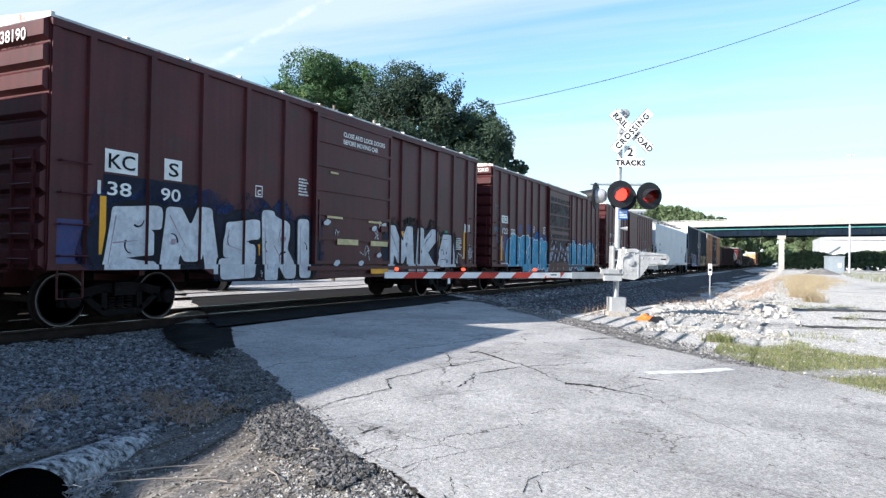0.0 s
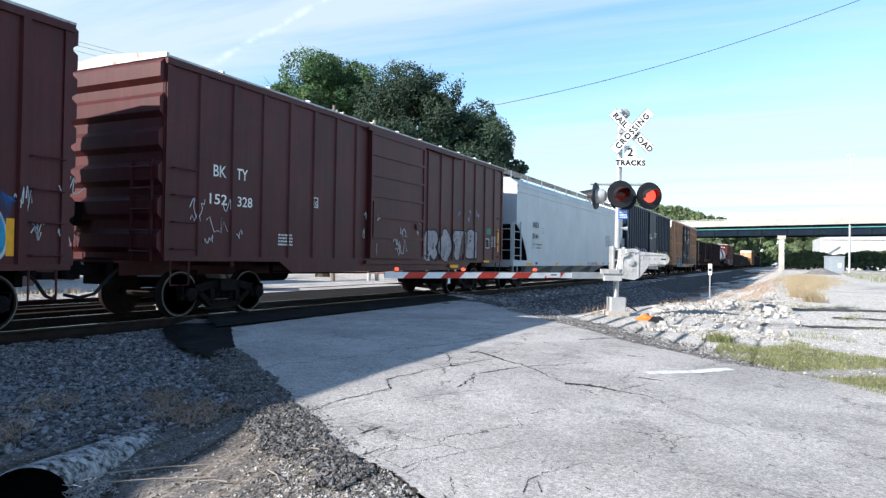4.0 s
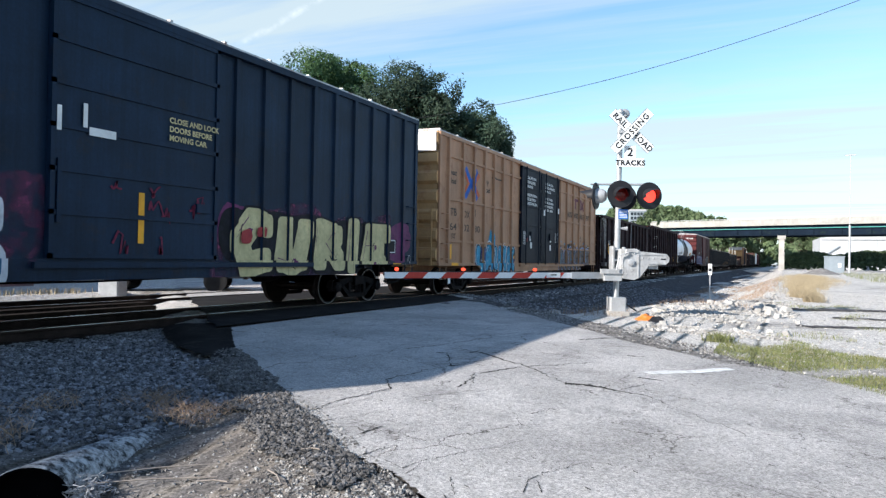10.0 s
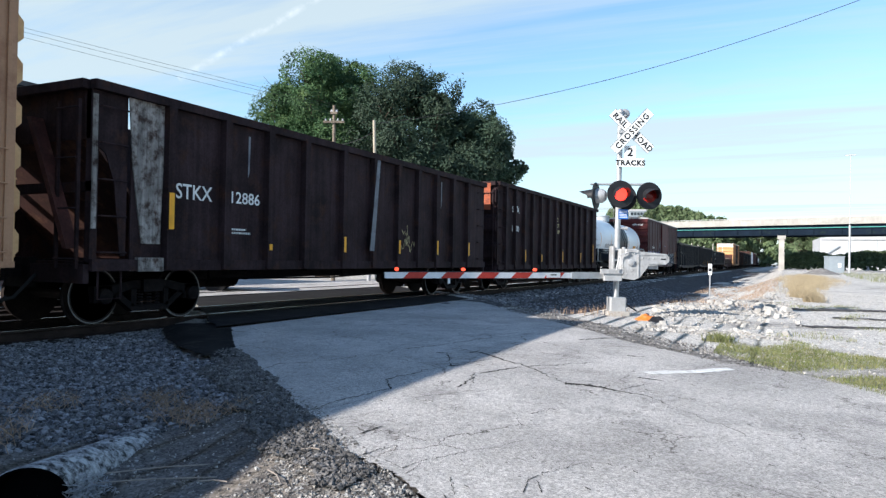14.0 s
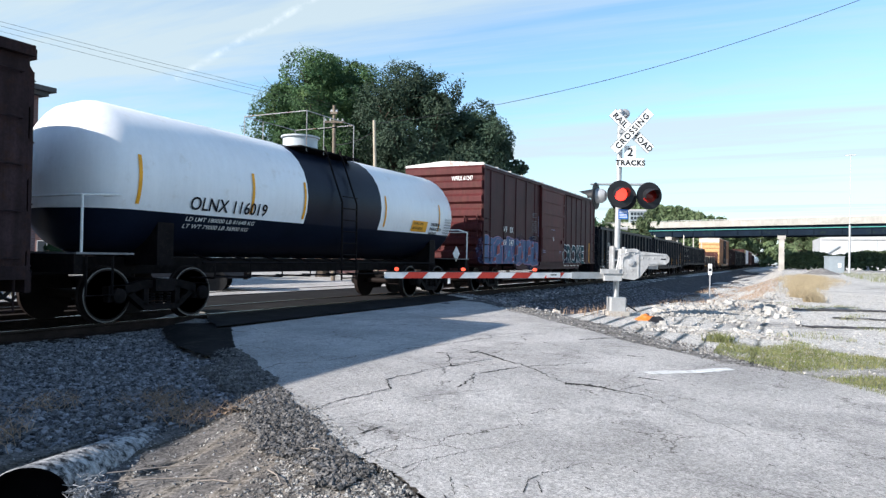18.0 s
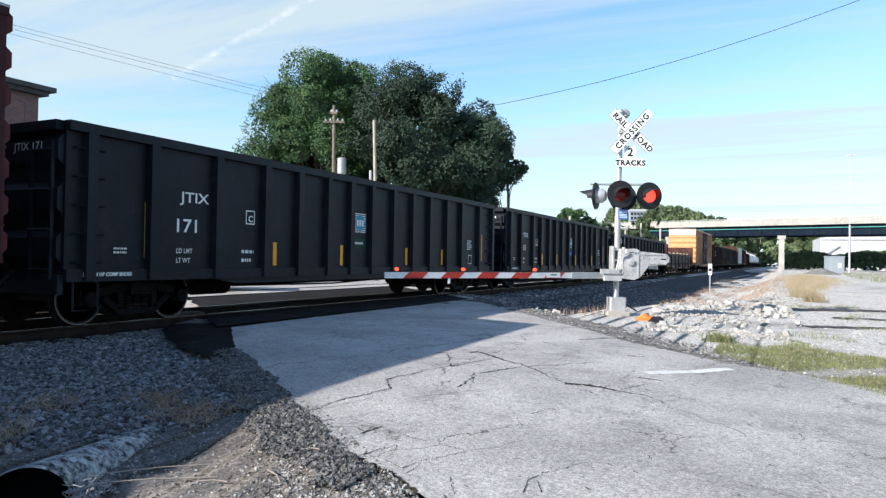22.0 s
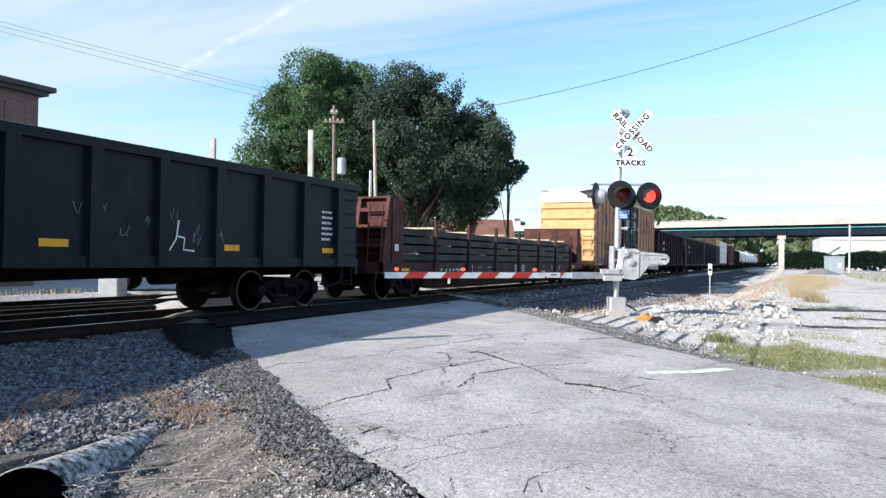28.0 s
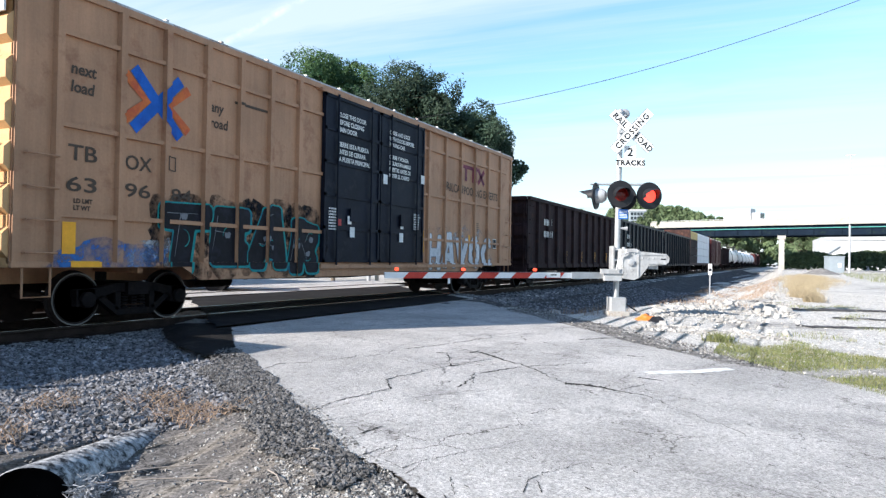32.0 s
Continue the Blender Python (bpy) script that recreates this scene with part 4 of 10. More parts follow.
    for d, y in ((-1, y0), (1, y1)):
        end_ladder(car, y + 0.06 * d, d, hw - 0.4, deck + 0.1, deck + 1.5, 5, end_paint or paint)
        part("crossover_step", Shape().box(-hw + 0.5, hw - 0.75, *sorted((y + 0.02 * d, y + 0.30 * d)), deck - 0.10, deck - 0.06), end_paint or paint, car)
        coupler(car, y, d)
    brake_wheel(car, y0 - 0.06, -1, -0.55, deck + 0.75)
    underframe(car, L, deck - 0.05, (trucks, L - trucks), paint)
    truck(car, trucks, size)
    truck(car, L - trucks, size)
    spans += [(da, db, 0.086)]
    return car, Side(hw, spans, (deck + 0.03, 0.05, deck - 0.05, z_sill, y0 + 3.1, y1 - 3.1))


def paint_on(car, name, polys, side, material, lift=0.006, label=""):
    ob = part(name, lay(polys, side, lift), material, car, label)
    if name in ("lettering", "reporting_mark", "small_print", "graffiti_cut", "graffiti_shine"):
        ob["kind"] = "stuff"
    return ob


def conspicuity(car, side, ys, z, h=0.9, w=0.11, material=YELLOW):
    for y in ys:
        paint_on(car, "reflective_strip", [rect(y, y + w, z, z + h)], side, material, 0.008, "yellow reflective strip")


def even(a, b, n):
    return [a + (b - a) * i / (n - 1) for i in range(n)]


def gondola(S, L, W, z_floor, z_top, paint, label, ribs, rib_w=0.16, rib_depth=0.12, trucks=1.75, taper=0.0, sill_z=0.62, end_plain=False, size="s", load=None, straight=True, open_end=0.0):
    car = thing("gondola_car", label, "rail car", at=(XC, S, 0), group="cars of the freight train")
    hw = W / 2
    y0, y1 = 0.1, L - 0.1
    zb = z_floor
    for sg in (-1, 1):
        part("side_wall", Shape().box(*sorted((hw * sg, (hw - 0.03) * sg)), y0 + open_end, y1, zb, z_top), paint, car)
        part("top_chord", Shape().box(*sorted(((hw - 0.04) * sg, (hw + 0.11) * sg)), y0 - 0.02, y1 + 0.02, z_top - 0.02, z_top + 0.12, 0.015), paint, car)
        part("side_sill", Shape().box(*sorted(((hw - 0.02) * sg, (hw + 0.07) * sg)), y0, y1, zb - 0.08, zb + 0.10), paint, car)
        if not straight:
            fish = [(y0 + 2.9, zb - 0.08), (y1 - 2.9, zb - 0.08), (y1 - 3.4, sill_z), (y0 + 3.4, sill_z)]
            x0, x1 = sorted(((hw - 0.02) * sg, (hw + 0.02) * sg))
            part("side_skirt", Shape().solid([(x0, y, z) for y, z in fish], [(x1, y, z) for y, z in fish]), paint, car)
        for y in ribs:
            a, b = hw * sg, (hw + rib_depth) * sg
            lo, hi = [(a, y - rib_w * 0.65), (b, y - rib_w / 2), (b, y + rib_w / 2), (a, y + rib_w * 0.65)], None
            b2 = (hw + rib_depth * (1 - taper)) * sg
            hi = [(a, y - rib_w * 0.65), (b2, y - rib_w / 2), (b2, y + rib_w / 2), (a, y + rib_w * 0.65)]
            part("side_post", Shape().solid([(x, yy, zb - 0.06) for x, yy in lo], [(x, yy, z_top) for x, yy in hi]), paint, car)
        for y in (y0 + 0.35, y1 - 0.35):
            if sg > 0:
                side_ladder(car, hw, y, zb + 0.2, z_top - 0.25, 5, paint)
            x = hw * sg
            part("stirrup_step", Shape().path([(x, y - 0.2, zb), (x, y - 0.2, zb - 0.5), (x, y + 0.2, zb - 0.5), (x, y + 0.2, zb)], 0.018, 5), paint, car)
    part("floor", Shape().box(-hw + 0.03, hw - 0.03, y0, y1, zb, zb + 0.06), paint, car)
    for d, y in ((-1, y0), (1, y1)):
        if open_end and d < 0:
            # an upper panel over a sheet that slopes in under the load, between corner posts
            e = Shape().box(-hw + 0.03, hw - 0.03, y, y + 0.04, z_top - 0.75, z_top)
            sl = [(y + 0.02, z_top - 0.75), (y + open_end + 0.9, zb + 0.1), (y + open_end + 0.94, zb + 0.13), (y + 0.07, z_top - 0.75)]
            part("slope_sheet", Shape().solid([(-hw + 0.04, a, b) for a, b in sl], [(hw - 0.04, a, b) for a, b in sl]), RUST_DARK, car, "rusty sheet sloping under the open end")
            part("end_beam", Shape().box(-hw, hw, y, y + 0.1, 2.05, 2.2), paint, car)
            for x in (-hw + 0.06, hw - 0.06):
                part("corner_post", Shape().box(x - 0.06, x + 0.06, y, y + 0.12, zb, z_top), paint, car)
        elif end_plain:
            e = Shape().box(-hw + 0.03, hw - 0.03, *sorted((y, y - 0.04 * d)), zb, z_top)
        else:
            e = corrugated_end(y - 0.02 * d, d, hw - 0.04, zb, z_top, 3, 0.11)
        part("end_wall", e, paint, car)
        part("end_chord", Shape().box(-hw + 0.05, hw - 0.05, *sorted((y - 0.02 * d, y + 0.13 * d)), z_top - 0.02, z_top + 0.118), paint, car)
        end_ladder(car, y + 0.09 * d, d, hw - 0.36, zb + 0.1, z_top - 0.3, 4, paint)
        part("end_sill", Shape().box(-hw, hw, *sorted((y, y + 0.09 * d)), zb - 0.26, zb + 0.02), paint, car)
        coupler(car, y, d)
    brake_wheel(car, y0 - 0.1, -1, -0.6, zb + 1.0)
    underframe(car, L, zb - 0.02, (trucks, L - trucks), GEAR)
    truck(car, trucks, size)
    truck(car, L - trucks, size)
    return car, Side(hw, [(y - rib_w / 2, y + rib_w / 2, rib_depth * (1 - taper / 2)) for y in ribs] + [(y0, y1, 0.0)])


CARS = []


def add(pair):
    CARS.append(pair[0])
    return pair


TAN_RIBS = lambda L, a, b: [0.72, 1.75, 2.62, 3.5, 4.34, 5.19, 6.08] + even(b + 0.4, L - 1.3, 6)

lead = add(boxcar(-11.2, 15.5, 2.98, 0.66, 4.40, BOX_BROWN, "oxide-brown steel boxcar leading down the track", even(0.9, 5.6, 5) + even(9.9, 14.6, 5), (6.1, 9.3)))
c1 = add(boxcar(6.05, 15.02, 2.98, 0.66, 4.42, BOX_BROWN, "oxide-brown boxcar with large white graffiti along its side", [0.74, 1.83, 2.94, 4.03, 5.15] + even(9.95, 14.18, 5), (6.09, 9.25), trucks=1.7, end_ribs=10))
c2 = add(boxcar(22.5, 15.3, 2.98, 0.66, 4.40, BOX_BROWN, "oxide-brown boxcar with blue and white graffiti", [0.59, 1.54, 2.37, 3.32, 4.08, 4.99] + even(9.85, 14.5, 6), (6.1, 9.25), trucks=1.7, front=-0.16, end_ribs=10))
c3 = add(boxcar(39.25, 15.4, 2.98, 0.8, 4.40, BOX_BROWN, "dark oxide boxcar with weathered white tags", even(0.9, 5.8, 7) + even(9.5, 14.5, 7), (6.3, 9.1), rib_depth=0.035))
hop_S = 55.4
c5 = add(boxcar(76.2, 18.75, 2.98, 0.74, 4.95, BOX_DARK, "dark blue-green boxcar with pale graffiti", even(1.03, 6.95, 9) + even(11.6, 17.9, 9), (7.92, 11.06), end_ribs=7, trucks=2.35))
c6 = add(boxcar(96.1, 18.9, 2.98, 0.70, 4.92, BOX_TAN, "mustard high-cube boxcar with black plug doors", TAN_RIBS(18.9, 7.0, 11.85), (7.0, 11.85), TAN_DOOR, "plug", END_YELLOW, 7, roof=0.06, trucks=2.45, belt=(1.68, 2.96, 4.27), rib_depth=0.08))
c7 = add(gondola(115.9, 14.95, 3.05, 0.95, 3.58, GON_BROWN, "rust-streaked black coal gondola with peeling white corners", [1.5, 2.78, 3.95, 5.1, 6.5, 7.8, 9.0, 10.1, 11.2, 12.3, 13.4], taper=0.0, straight=True, trucks=1.6, size="l", open_end=0.7))
c8 = add(gondola(131.9, 14.45, 3.05, 0.85, 3.79, GON_BROWN, "rust-brown high-sided coal gondola", [0.75, 1.75, 2.76, 3.72, 4.76, 5.8, 6.8, 7.74, 8.75, 9.73, 10.8, 11.9, 13.2], trucks=1.7, size="l"))
c10 = add(boxcar(161.85, 15.4, 2.98, 0.76, 4.34, BOX_RED, "faded red boxcar with blue graffiti and a paler door", [0.8, 2.1, 3.3, 4.45, 5.5] + [10.02, 10.91, 11.74, 12.65, 13.51, 14.5], (6.1, 9.4), RED_DOOR, end_paint=RED_DOOR, rib_depth=0.03, end_ribs=7))
c11 = add(gondola(177.9, 16.08, 3.06, 0.80, 2.90, GON_BLACK, "black steel gondola with yellow strips", [0.45, 1.57, 2.98, 4.26, 5.3, 6.32, 7.22, 8.13, 9.17, 10.2, 11.2, 12.3, 13.35, 14.72, 15.85], straight=False))
c12 = add(gondola(195.1, 16.2, 3.06, 0.80, 2.92, GON_BLACK, "black steel gondola with a blue emblem", [0.45, 1.57, 2.98, 3.98, 5.05, 6.01, 7.0, 8.06, 9.05, 10.06, 11.07, 12.12, 13.12, 14.54, 15.75], straight=False))
c13 = add(gondola(212.3, 20.0, 3.06, 1.0, 2.71, GON_BLACK, "long black mill gondola carrying upright timber stakes", [0.52 + 1.24 * k for k in range(16)], rib_w=0.2, trucks=2.0))
c16 = add(boxcar(255.15, 18.75, 2.98, 0.70, 4.93, BOX_TAN, "mustard high-cube boxcar with dark graffiti and black plug doors", TAN_RIBS(18.75, 6.89, 11.54), (6.89, 11.54), TAN_DOOR, "plug", END_YELLOW, 7, roof=0.06, trucks=2.45, belt=(1.68, 2.96, 4.27), rib_depth=0.08))
c17 = add(gondola(275.5, 15.5, 3.05, 0.9, 3.55, GON_BROWN, "weathered brown-black coal gondola", even(1.2, 14.3, 11), size="l"))
c18 = add(gondola(292.4, 17.0, 3.05, 0.9, 3.62, GON_BLACK, "black high-sided coal gondola", even(1.2, 15.8, 12), size="l"))
# tall timber stakes stand in the mill gondola
TIMBER = mat("grey bleached timber", (0.56, 0.53, 0.47), 0.8, var=0.15, scale=3, fine=40, bump=0.2)
for i, y in enumerate((1.4, 9.7, 18.3)):
    for x in (-1.42, 1.42):
        part("timber_stake", Shape().box(-0.05, 0.05, -0.06, 0.06, 0.0, 2.83), TIMBER, c13[0], "pale upright timber stake", at=pose(x, y, 1.06, 0, 0.6 * (1 - i), 12 * i))
GRIP = mat("worn steel grating", (0.22, 0.22, 0.23), 0.6, 0.6, var=0.2, scale=4, fine=40, bump=0.1)


def covered_hopper(S, L):
    car = thing("covered_hopper", "pale grey covered hopper car with a roof walkway", "rail car", at=(XC, S, 0), group="cars of the freight train")
    hw, e = 1.52, 0.62
    zt = 4.02
    prof = [(e, zt), (e, 2.5), (e + 0.35, 2.3), (e + 0.8, 1.9), (e + 1.1, 1.5), (e + 1.3, 1.1)]
    ring = prof + [(L - y, z) for y, z in prof[::-1]]
    part("tank_body", Shape().solid([(-hw, y, z) for y, z in ring], [(hw, y, z) for y, z in ring]), HOP_GREY, car)
    # near-black sheet over each end slope: grime, and the bay's shade put into colour
    for d in (-1, 1):
        q = [(e - 0.012, 2.5), (e + 0.338, 2.288), (e + 0.79, 1.886), (e + 1.09, 1.488), (e + 1.29, 1.1), (e + 1.27, 1.1), (e + 1.07, 1.482), (e + 0.77, 1.88), (e + 0.32, 2.28), (e - 0.03, 2.495)]
        q = [(y if d < 0 else L - y, z) for y, z in q]
        part("slope_sheet", Shape().solid([(-hw + 0.01, y, z) for y, z in q], [(hw - 0.01, y, z) for y, z in q]), GEAR, car, "sloping end sheet, grimy and darkened for shade")
    arch = [(-hw - 0.02, zt - 0.03), (-hw, zt + 0.06), (-1.2, zt + 0.27), (-0.7, zt + 0.4), (0, zt + 0.44), (0.7, zt + 0.4), (1.2, zt + 0.27), (hw, zt + 0.06), (hw + 0.02, zt - 0.03)]
    part("roof", Shape().solid([(x, e - 0.02, z) for x, z in arch], [(x, L - e + 0.02, z) for x, z in arch]), HOP_GREY, car)
    for z, h in ((zt - 0.28, 0.028), (zt - 0.05, 0.05)):
        part("seam", Shape().box(hw, hw + 0.025, e, L - e, z, z + h), HOP_GREY, car)
    for sg in (-1, 1):
        part("side_sill", Shape().box(*sorted(((hw - 0.08) * sg, (hw + 0.06) * sg)), 0.15, L - 0.15, 0.90, 1.12), HOP_GREY, car)
    # walkway along the roof on brackets
    for x in (0.95, -0.95):
        w = Shape()
        for k in range(6):
            xx = x + (k - 2.5) * 0.1
            w.box(xx - 0.008, xx + 0.008, 0.2, L - 0.2, zt + 0.52, zt + 0.555)
        n = int((L - 0.4) / 0.14)
        for k in range(n):
            y = 0.2 + k * 0.14
            w.box(x - 0.27, x + 0.27, y, y + 0.03, zt + 0.525, zt + 0.55)
        part("roof_walk", w, GRIP, car, "steel grating roof walkway")["kind"] = "stuff"
        for k in range(11):
            y = 0.7 + (L - 1.4) * k / 10
            part("walk_bracket", Shape().box(x + 0.25, x + 0.29, y, y + 0.05, zt + 0.05, zt + 0.54), HOP_GREY, car)
    for k in range(8):
        y = 2.0 + (L - 4) * k / 7
        part("hatch", Shape().lathe("z", [(zt + 0.42, 0.3), (zt + 0.5, 0.3), (zt + 0.53, 0.2)], 14, (0, y, 0)), HOP_GREY, car, smooth=True)
    # discharge hoppers under the sill
    for k in range(4):
        y = 4.6 + (L - 9.2) * k / 3
        top = [(-1.3, y - 1.9), (1.3, y - 1.9), (1.3, y + 1.9), (-1.3, y + 1.9)]
        bot = [(-0.5, y - 0.45), (0.5, y - 0.45), (0.5, y + 0.45), (-0.5, y + 0.45)]
        h = part("hopper_outlet", Shape().solid([(a, b, 1.12) for a, b in top], [(a, b, 0.42) for a, b in bot]), HOP_GREY, car)
        part("outlet_gate", Shape().box(-0.62, 0.62, y - 0.5, y + 0.5, 0.32, 0.42), GEAR, h)
        part("outlet_cap", Shape().lathe("x", [(0.6, 0.13), (0.82, 0.13), (0.84, 0.09)], 14, (0, y, 0.38)), GEAR, h, smooth=True)
    for d, y in ((-1, 0.15), (1, L - 0.15)):
        part("end_sill", Shape().box(-hw + 0.1, hw - 0.1, *sorted((y, y - 0.12 * d)), 0.86, 1.12), HOP_GREY, car)
        part("end_platform", Shape().box(-hw + 0.1, hw - 0.1, *sorted((y, y - 0.9 * d)), 1.12, 1.15), GRIP, car)
        part("end_sheet_rib", Shape().box(-0.13, 0.13, *sorted((y - 0.47 * d, y - 0.36 * d)), 1.15, 3.9), HOP_GREY, car)
        for x in (hw - 0.05, -hw + 0.05):
            part("end_post", Shape().box(x - 0.04, x + 0.04, *sorted((y - 0.06 * d, y - 0.14 * d)), 1.12, 2.55 if abs(x) > 1 else 4.1), HOP_GREY, car)
        for z in (1.5, 1.9, 2.3, 2.55):
            part("end_rail", Shape().tube((-hw + 0.05, y - 0.1 * d, z), (hw - 0.05, y - 0.1 * d, z), 0.016, n=6), HOP_GREY, car)
        for yy in (y - 0.1 * d, y - 0.85 * d):
            part("ladder_rail", Shape().box(hw + 0.02, hw + 0.06, yy - 0.025, yy + 0.025, 1.1, 2.6), HOP_GREY, car)
        for k in range(5):
            part("ladder_rung", Shape().tube((hw + 0.04, y - 0.1 * d, 1.3 + 0.3 * k), (hw + 0.04, y - 0.85 * d, 1.3 + 0.3 * k), 0.014, n=5), HOP_GREY, car)
        part("stirrup_step", Shape().path([(hw, y - 0.15 * d, 0.9), (hw, y - 0.15 * d, 0.42), (hw, y - 0.6 * d, 0.42), (hw, y - 0.6 * d, 0.9)], 0.025, 5), HOP_GREY, car)
        coupler(car, y, d)
    part("tall_ladder_rail", Shape().box(hw - 0.1, hw - 0.05, L - 0.3, L - 0.25, 1.1, zt + 0.5), HOP_GREY, car)
    brake_wheel(car, 0.12, -1, -0.55, 2.2)
    part("air_reservoir", Shape().lathe("x", [(-0.6, 0.1), (-0.56, 0.2), (0.5, 0.2), (0.54, 0.1)], 14, (0, 0.75, 1.6)), HOP_GREY, car, smooth=True)
    part("underframe", Shape().box(-0.25, 0.25, 0.3, L - 0.3, 0.75, 1.05), GEAR, car)
    truck(car, 1.9, "l")
    truck(car, L - 1.9, "l")
    return car, Side(hw, [])


c4 = add(covered_hopper(55.35, 20.1))


def tank_car(S, L, r, zc, plain=False):
    car = thing("tank_car", "white and black pressure tank car" if not plain else "white tank car far down the train", "rail car", at=(XC, S, 0), group="cars of the freight train")
    a, b = 0.52, L - 0.52
    hd = 0.75
    ring_y = [a, a + 0.06, a + 0.2, a + 0.42, a + hd]
    rad = [0.005, 0.42, 0.70, 0.90, 1.0]

    def skin(upper, ys, rs):
        """Strip of shell above or below the level line at which the paint changes."""
        s, n = Shape(), 19 if upper else 13
        for y, k in zip(ys, rs):
            low = math.asin(max(-1.0, -0.42 / k))
            start, sweep = (low, math.pi - 2 * low) if upper else (math.pi - low, math.pi + 2 * low)
            s.v += [(r * k * math.cos(t), y, zc + r * k * math.sin(t)) for t in [start + sweep * i / (n - 1) for i in range(n)]]
        s.f = [(j * n + i, j * n + i + 1, (j + 1) * n + i + 1, (j + 1) * n + i) for j in range(len(ys) - 1) for i in range(n - 1)]
        return s
    m0, m1 = (L * 0.404, L * 0.62)
    part("shell_end", skin(True, ring_y + [m0 * 0.6, m0], rad + [1, 1]), TANK_WHITE, car, "white painted shell", smooth=True)
    part("shell_band", skin(True, [m0, m1], [1, 1]), TANK_BLACK if not plain else TANK_WHITE, car, "black painted band", smooth=True)
    part("shell_end", skin(True, [m1, L - a - hd] + [L - y for y in ring_y[::-1]][1:], [1, 1] + rad[::-1][1:]), TANK_WHITE, car, "white painted shell", smooth=True)
    part("shell_belly", skin(False, ring_y + [L - y for y in ring_y[::-1]], rad + rad[::-1]), TANK_BLACK if not plain else TANK_WHITE, car, "black painted belly", smooth=True)
    for y in (m0 * 0.62, m1 + 2.2):
        part("weld_seam", skin(True, [y, y + 0.03], [1.003, 1.003]), TANK_WHITE, car)
    part("centre_sill", Shape().box(-0.3, 0.3, 0.15, L - 0.15, 0.78, 1.08), GEAR, car)
    for d, y in ((-1, 0.15), (1, L - 0.15)):
        part("end_sill", Shape().box(-1.4, 1.4, *sorted((y, y - 0.14 * d)), 0.84, 1.12), GEAR, car)
        part("end_platform", Shape().box(-1.45, 1.45, *sorted((y, y - 1.0 * d)), 1.12, 1.15), GRIP, car)
        part("saddle", Shape().box(-1.1, 1.1, *sorted((y - 1.75 * d, y - 2.1 * d)), 0.95, zc - r * 0.55), GEAR, car)
        part("hand_rail", Shape().path([(1.42, y - 0.1 * d, 1.15), (1.42, y - 0.1 * d, 2.0), (1.42, y - 0.75 * d, 2.05), (1.0, y - 0.75 * d, 2.05)], 0.022, 6), WHITE, car)
        part("hand_rail", Shape().path([(-1.42, y - 0.1 * d, 1.15), (-1.42, y - 0.1 * d, 2.0), (1.42, y - 0.1 * d, 2.0)], 0.02, 6), WHITE, car)
        coupler(car, y, d)
        part("stirrup_step", Shape().path([(1.4, y - 0.2 * d, 1.1), (1.4, y - 0.2 * d, 0.5), (1.4, y - 0.65 * d, 0.5), (1.4, y - 0.65 * d, 1.1)], 0.022, 5), GEAR, car)
    dome = part("dome", Shape().lathe("z", [(zc + r - 0.05, 0.42), (zc + r + 0.28, 0.42), (zc + r + 0.29, 0.47), (zc + r + 0.33, 0.47), (zc + r + 0.36, 0.3)], 20, (0, L / 2, 0)), HOP_GREY if not plain else TANK_WHITE, car, "steel valve housing", smooth=True)
    RAILING = ROOF_METAL
    plat = part("platform", Shape().box(-0.95, 0.95, L / 2 - 1.2, L / 2 + 1.2, zc + r - 0.13, zc + r - 0.10), GEAR, car)
    for x in (-0.92, 0.92):
        for y in (-0.95, -0.3, 0.95):
            part("rail_post", Shape().tube((x, L / 2 + y, zc + r - 0.2), (x, L / 2 + y, zc + r + 0.72), 0.011, n=6), RAILING, plat)
        part("guard_rail", Shape().tube((x, L / 2 - 0.95, zc + r + 0.72), (x, L / 2 + 0.95, zc + r + 0.72), 0.011, n=6), RAILING, plat)
    for y in (-0.95, 0.95):
        part("guard_rail", Shape().tube((-0.92, L / 2 + y, zc + r + 0.72), (0.92, L / 2 + y, zc + r + 0.72), 0.011, n=6), RAILING, plat)
    part("safety_chain", Shape().path([(0.92, L / 2 - 0.95, zc + r + 0.5), (0.92, L / 2 - 0.5, zc + r + 0.35), (0.92, L / 2 + 0.2, zc + r + 0.55)], 0.012, 5), GEAR, plat)
    for y in (L / 2 - 0.3, L / 2 + 0.3):
        part("ladder_rail", Shape().path([(r + 0.18, y, 0.6), (r + 0.16, y, zc), (0.95, y, zc + r)], 0.022, 5), GEAR, car)
    for k in range(8):
        part("ladder_rung", Shape().tube((r + 0.18, L / 2 - 0.3, 0.65 + 0.27 * k), (r + 0.18, L / 2 + 0.3, 0.65 + 0.27 * k), 0.014, n=5), GEAR, car)
    part("side_rail", Shape().path([(r + 0.12, 2.6, 1.0), (r + 0.12, L - 2.6, 1.0)], 0.022, 5), GEAR, car)
    rg = [2.9 + (L - 5.8) * k / 9 for k in range(10)]
    for y in rg:
        part("rail_hanger", Shape().path([(0.9, y, 1.15), (r + 0.12, y, 1.02), (r + 0.12, y, 0.72), (0.5, y, 0.72)], 0.02, 5), GEAR, car)
    part("lower_rail", Shape().path([(r + 0.12, 2.9, 0.74), (r + 0.12, L - 2.9, 0.74)], 0.016, 5), GEAR, car)
    truck(car, 2.05, "l")
    truck(car, L - 2.05, "l")
    return car, None


c9 = add(tank_car(146.9, 14.2, 1.32, 2.41))


STEEL_BAR = mat("blue-black rolled steel bar", (0.014, 0.019, 0.032), 0.5, 0.4, var=0.3, scale=2, fine=30, bump=0.1, piece=0.4)


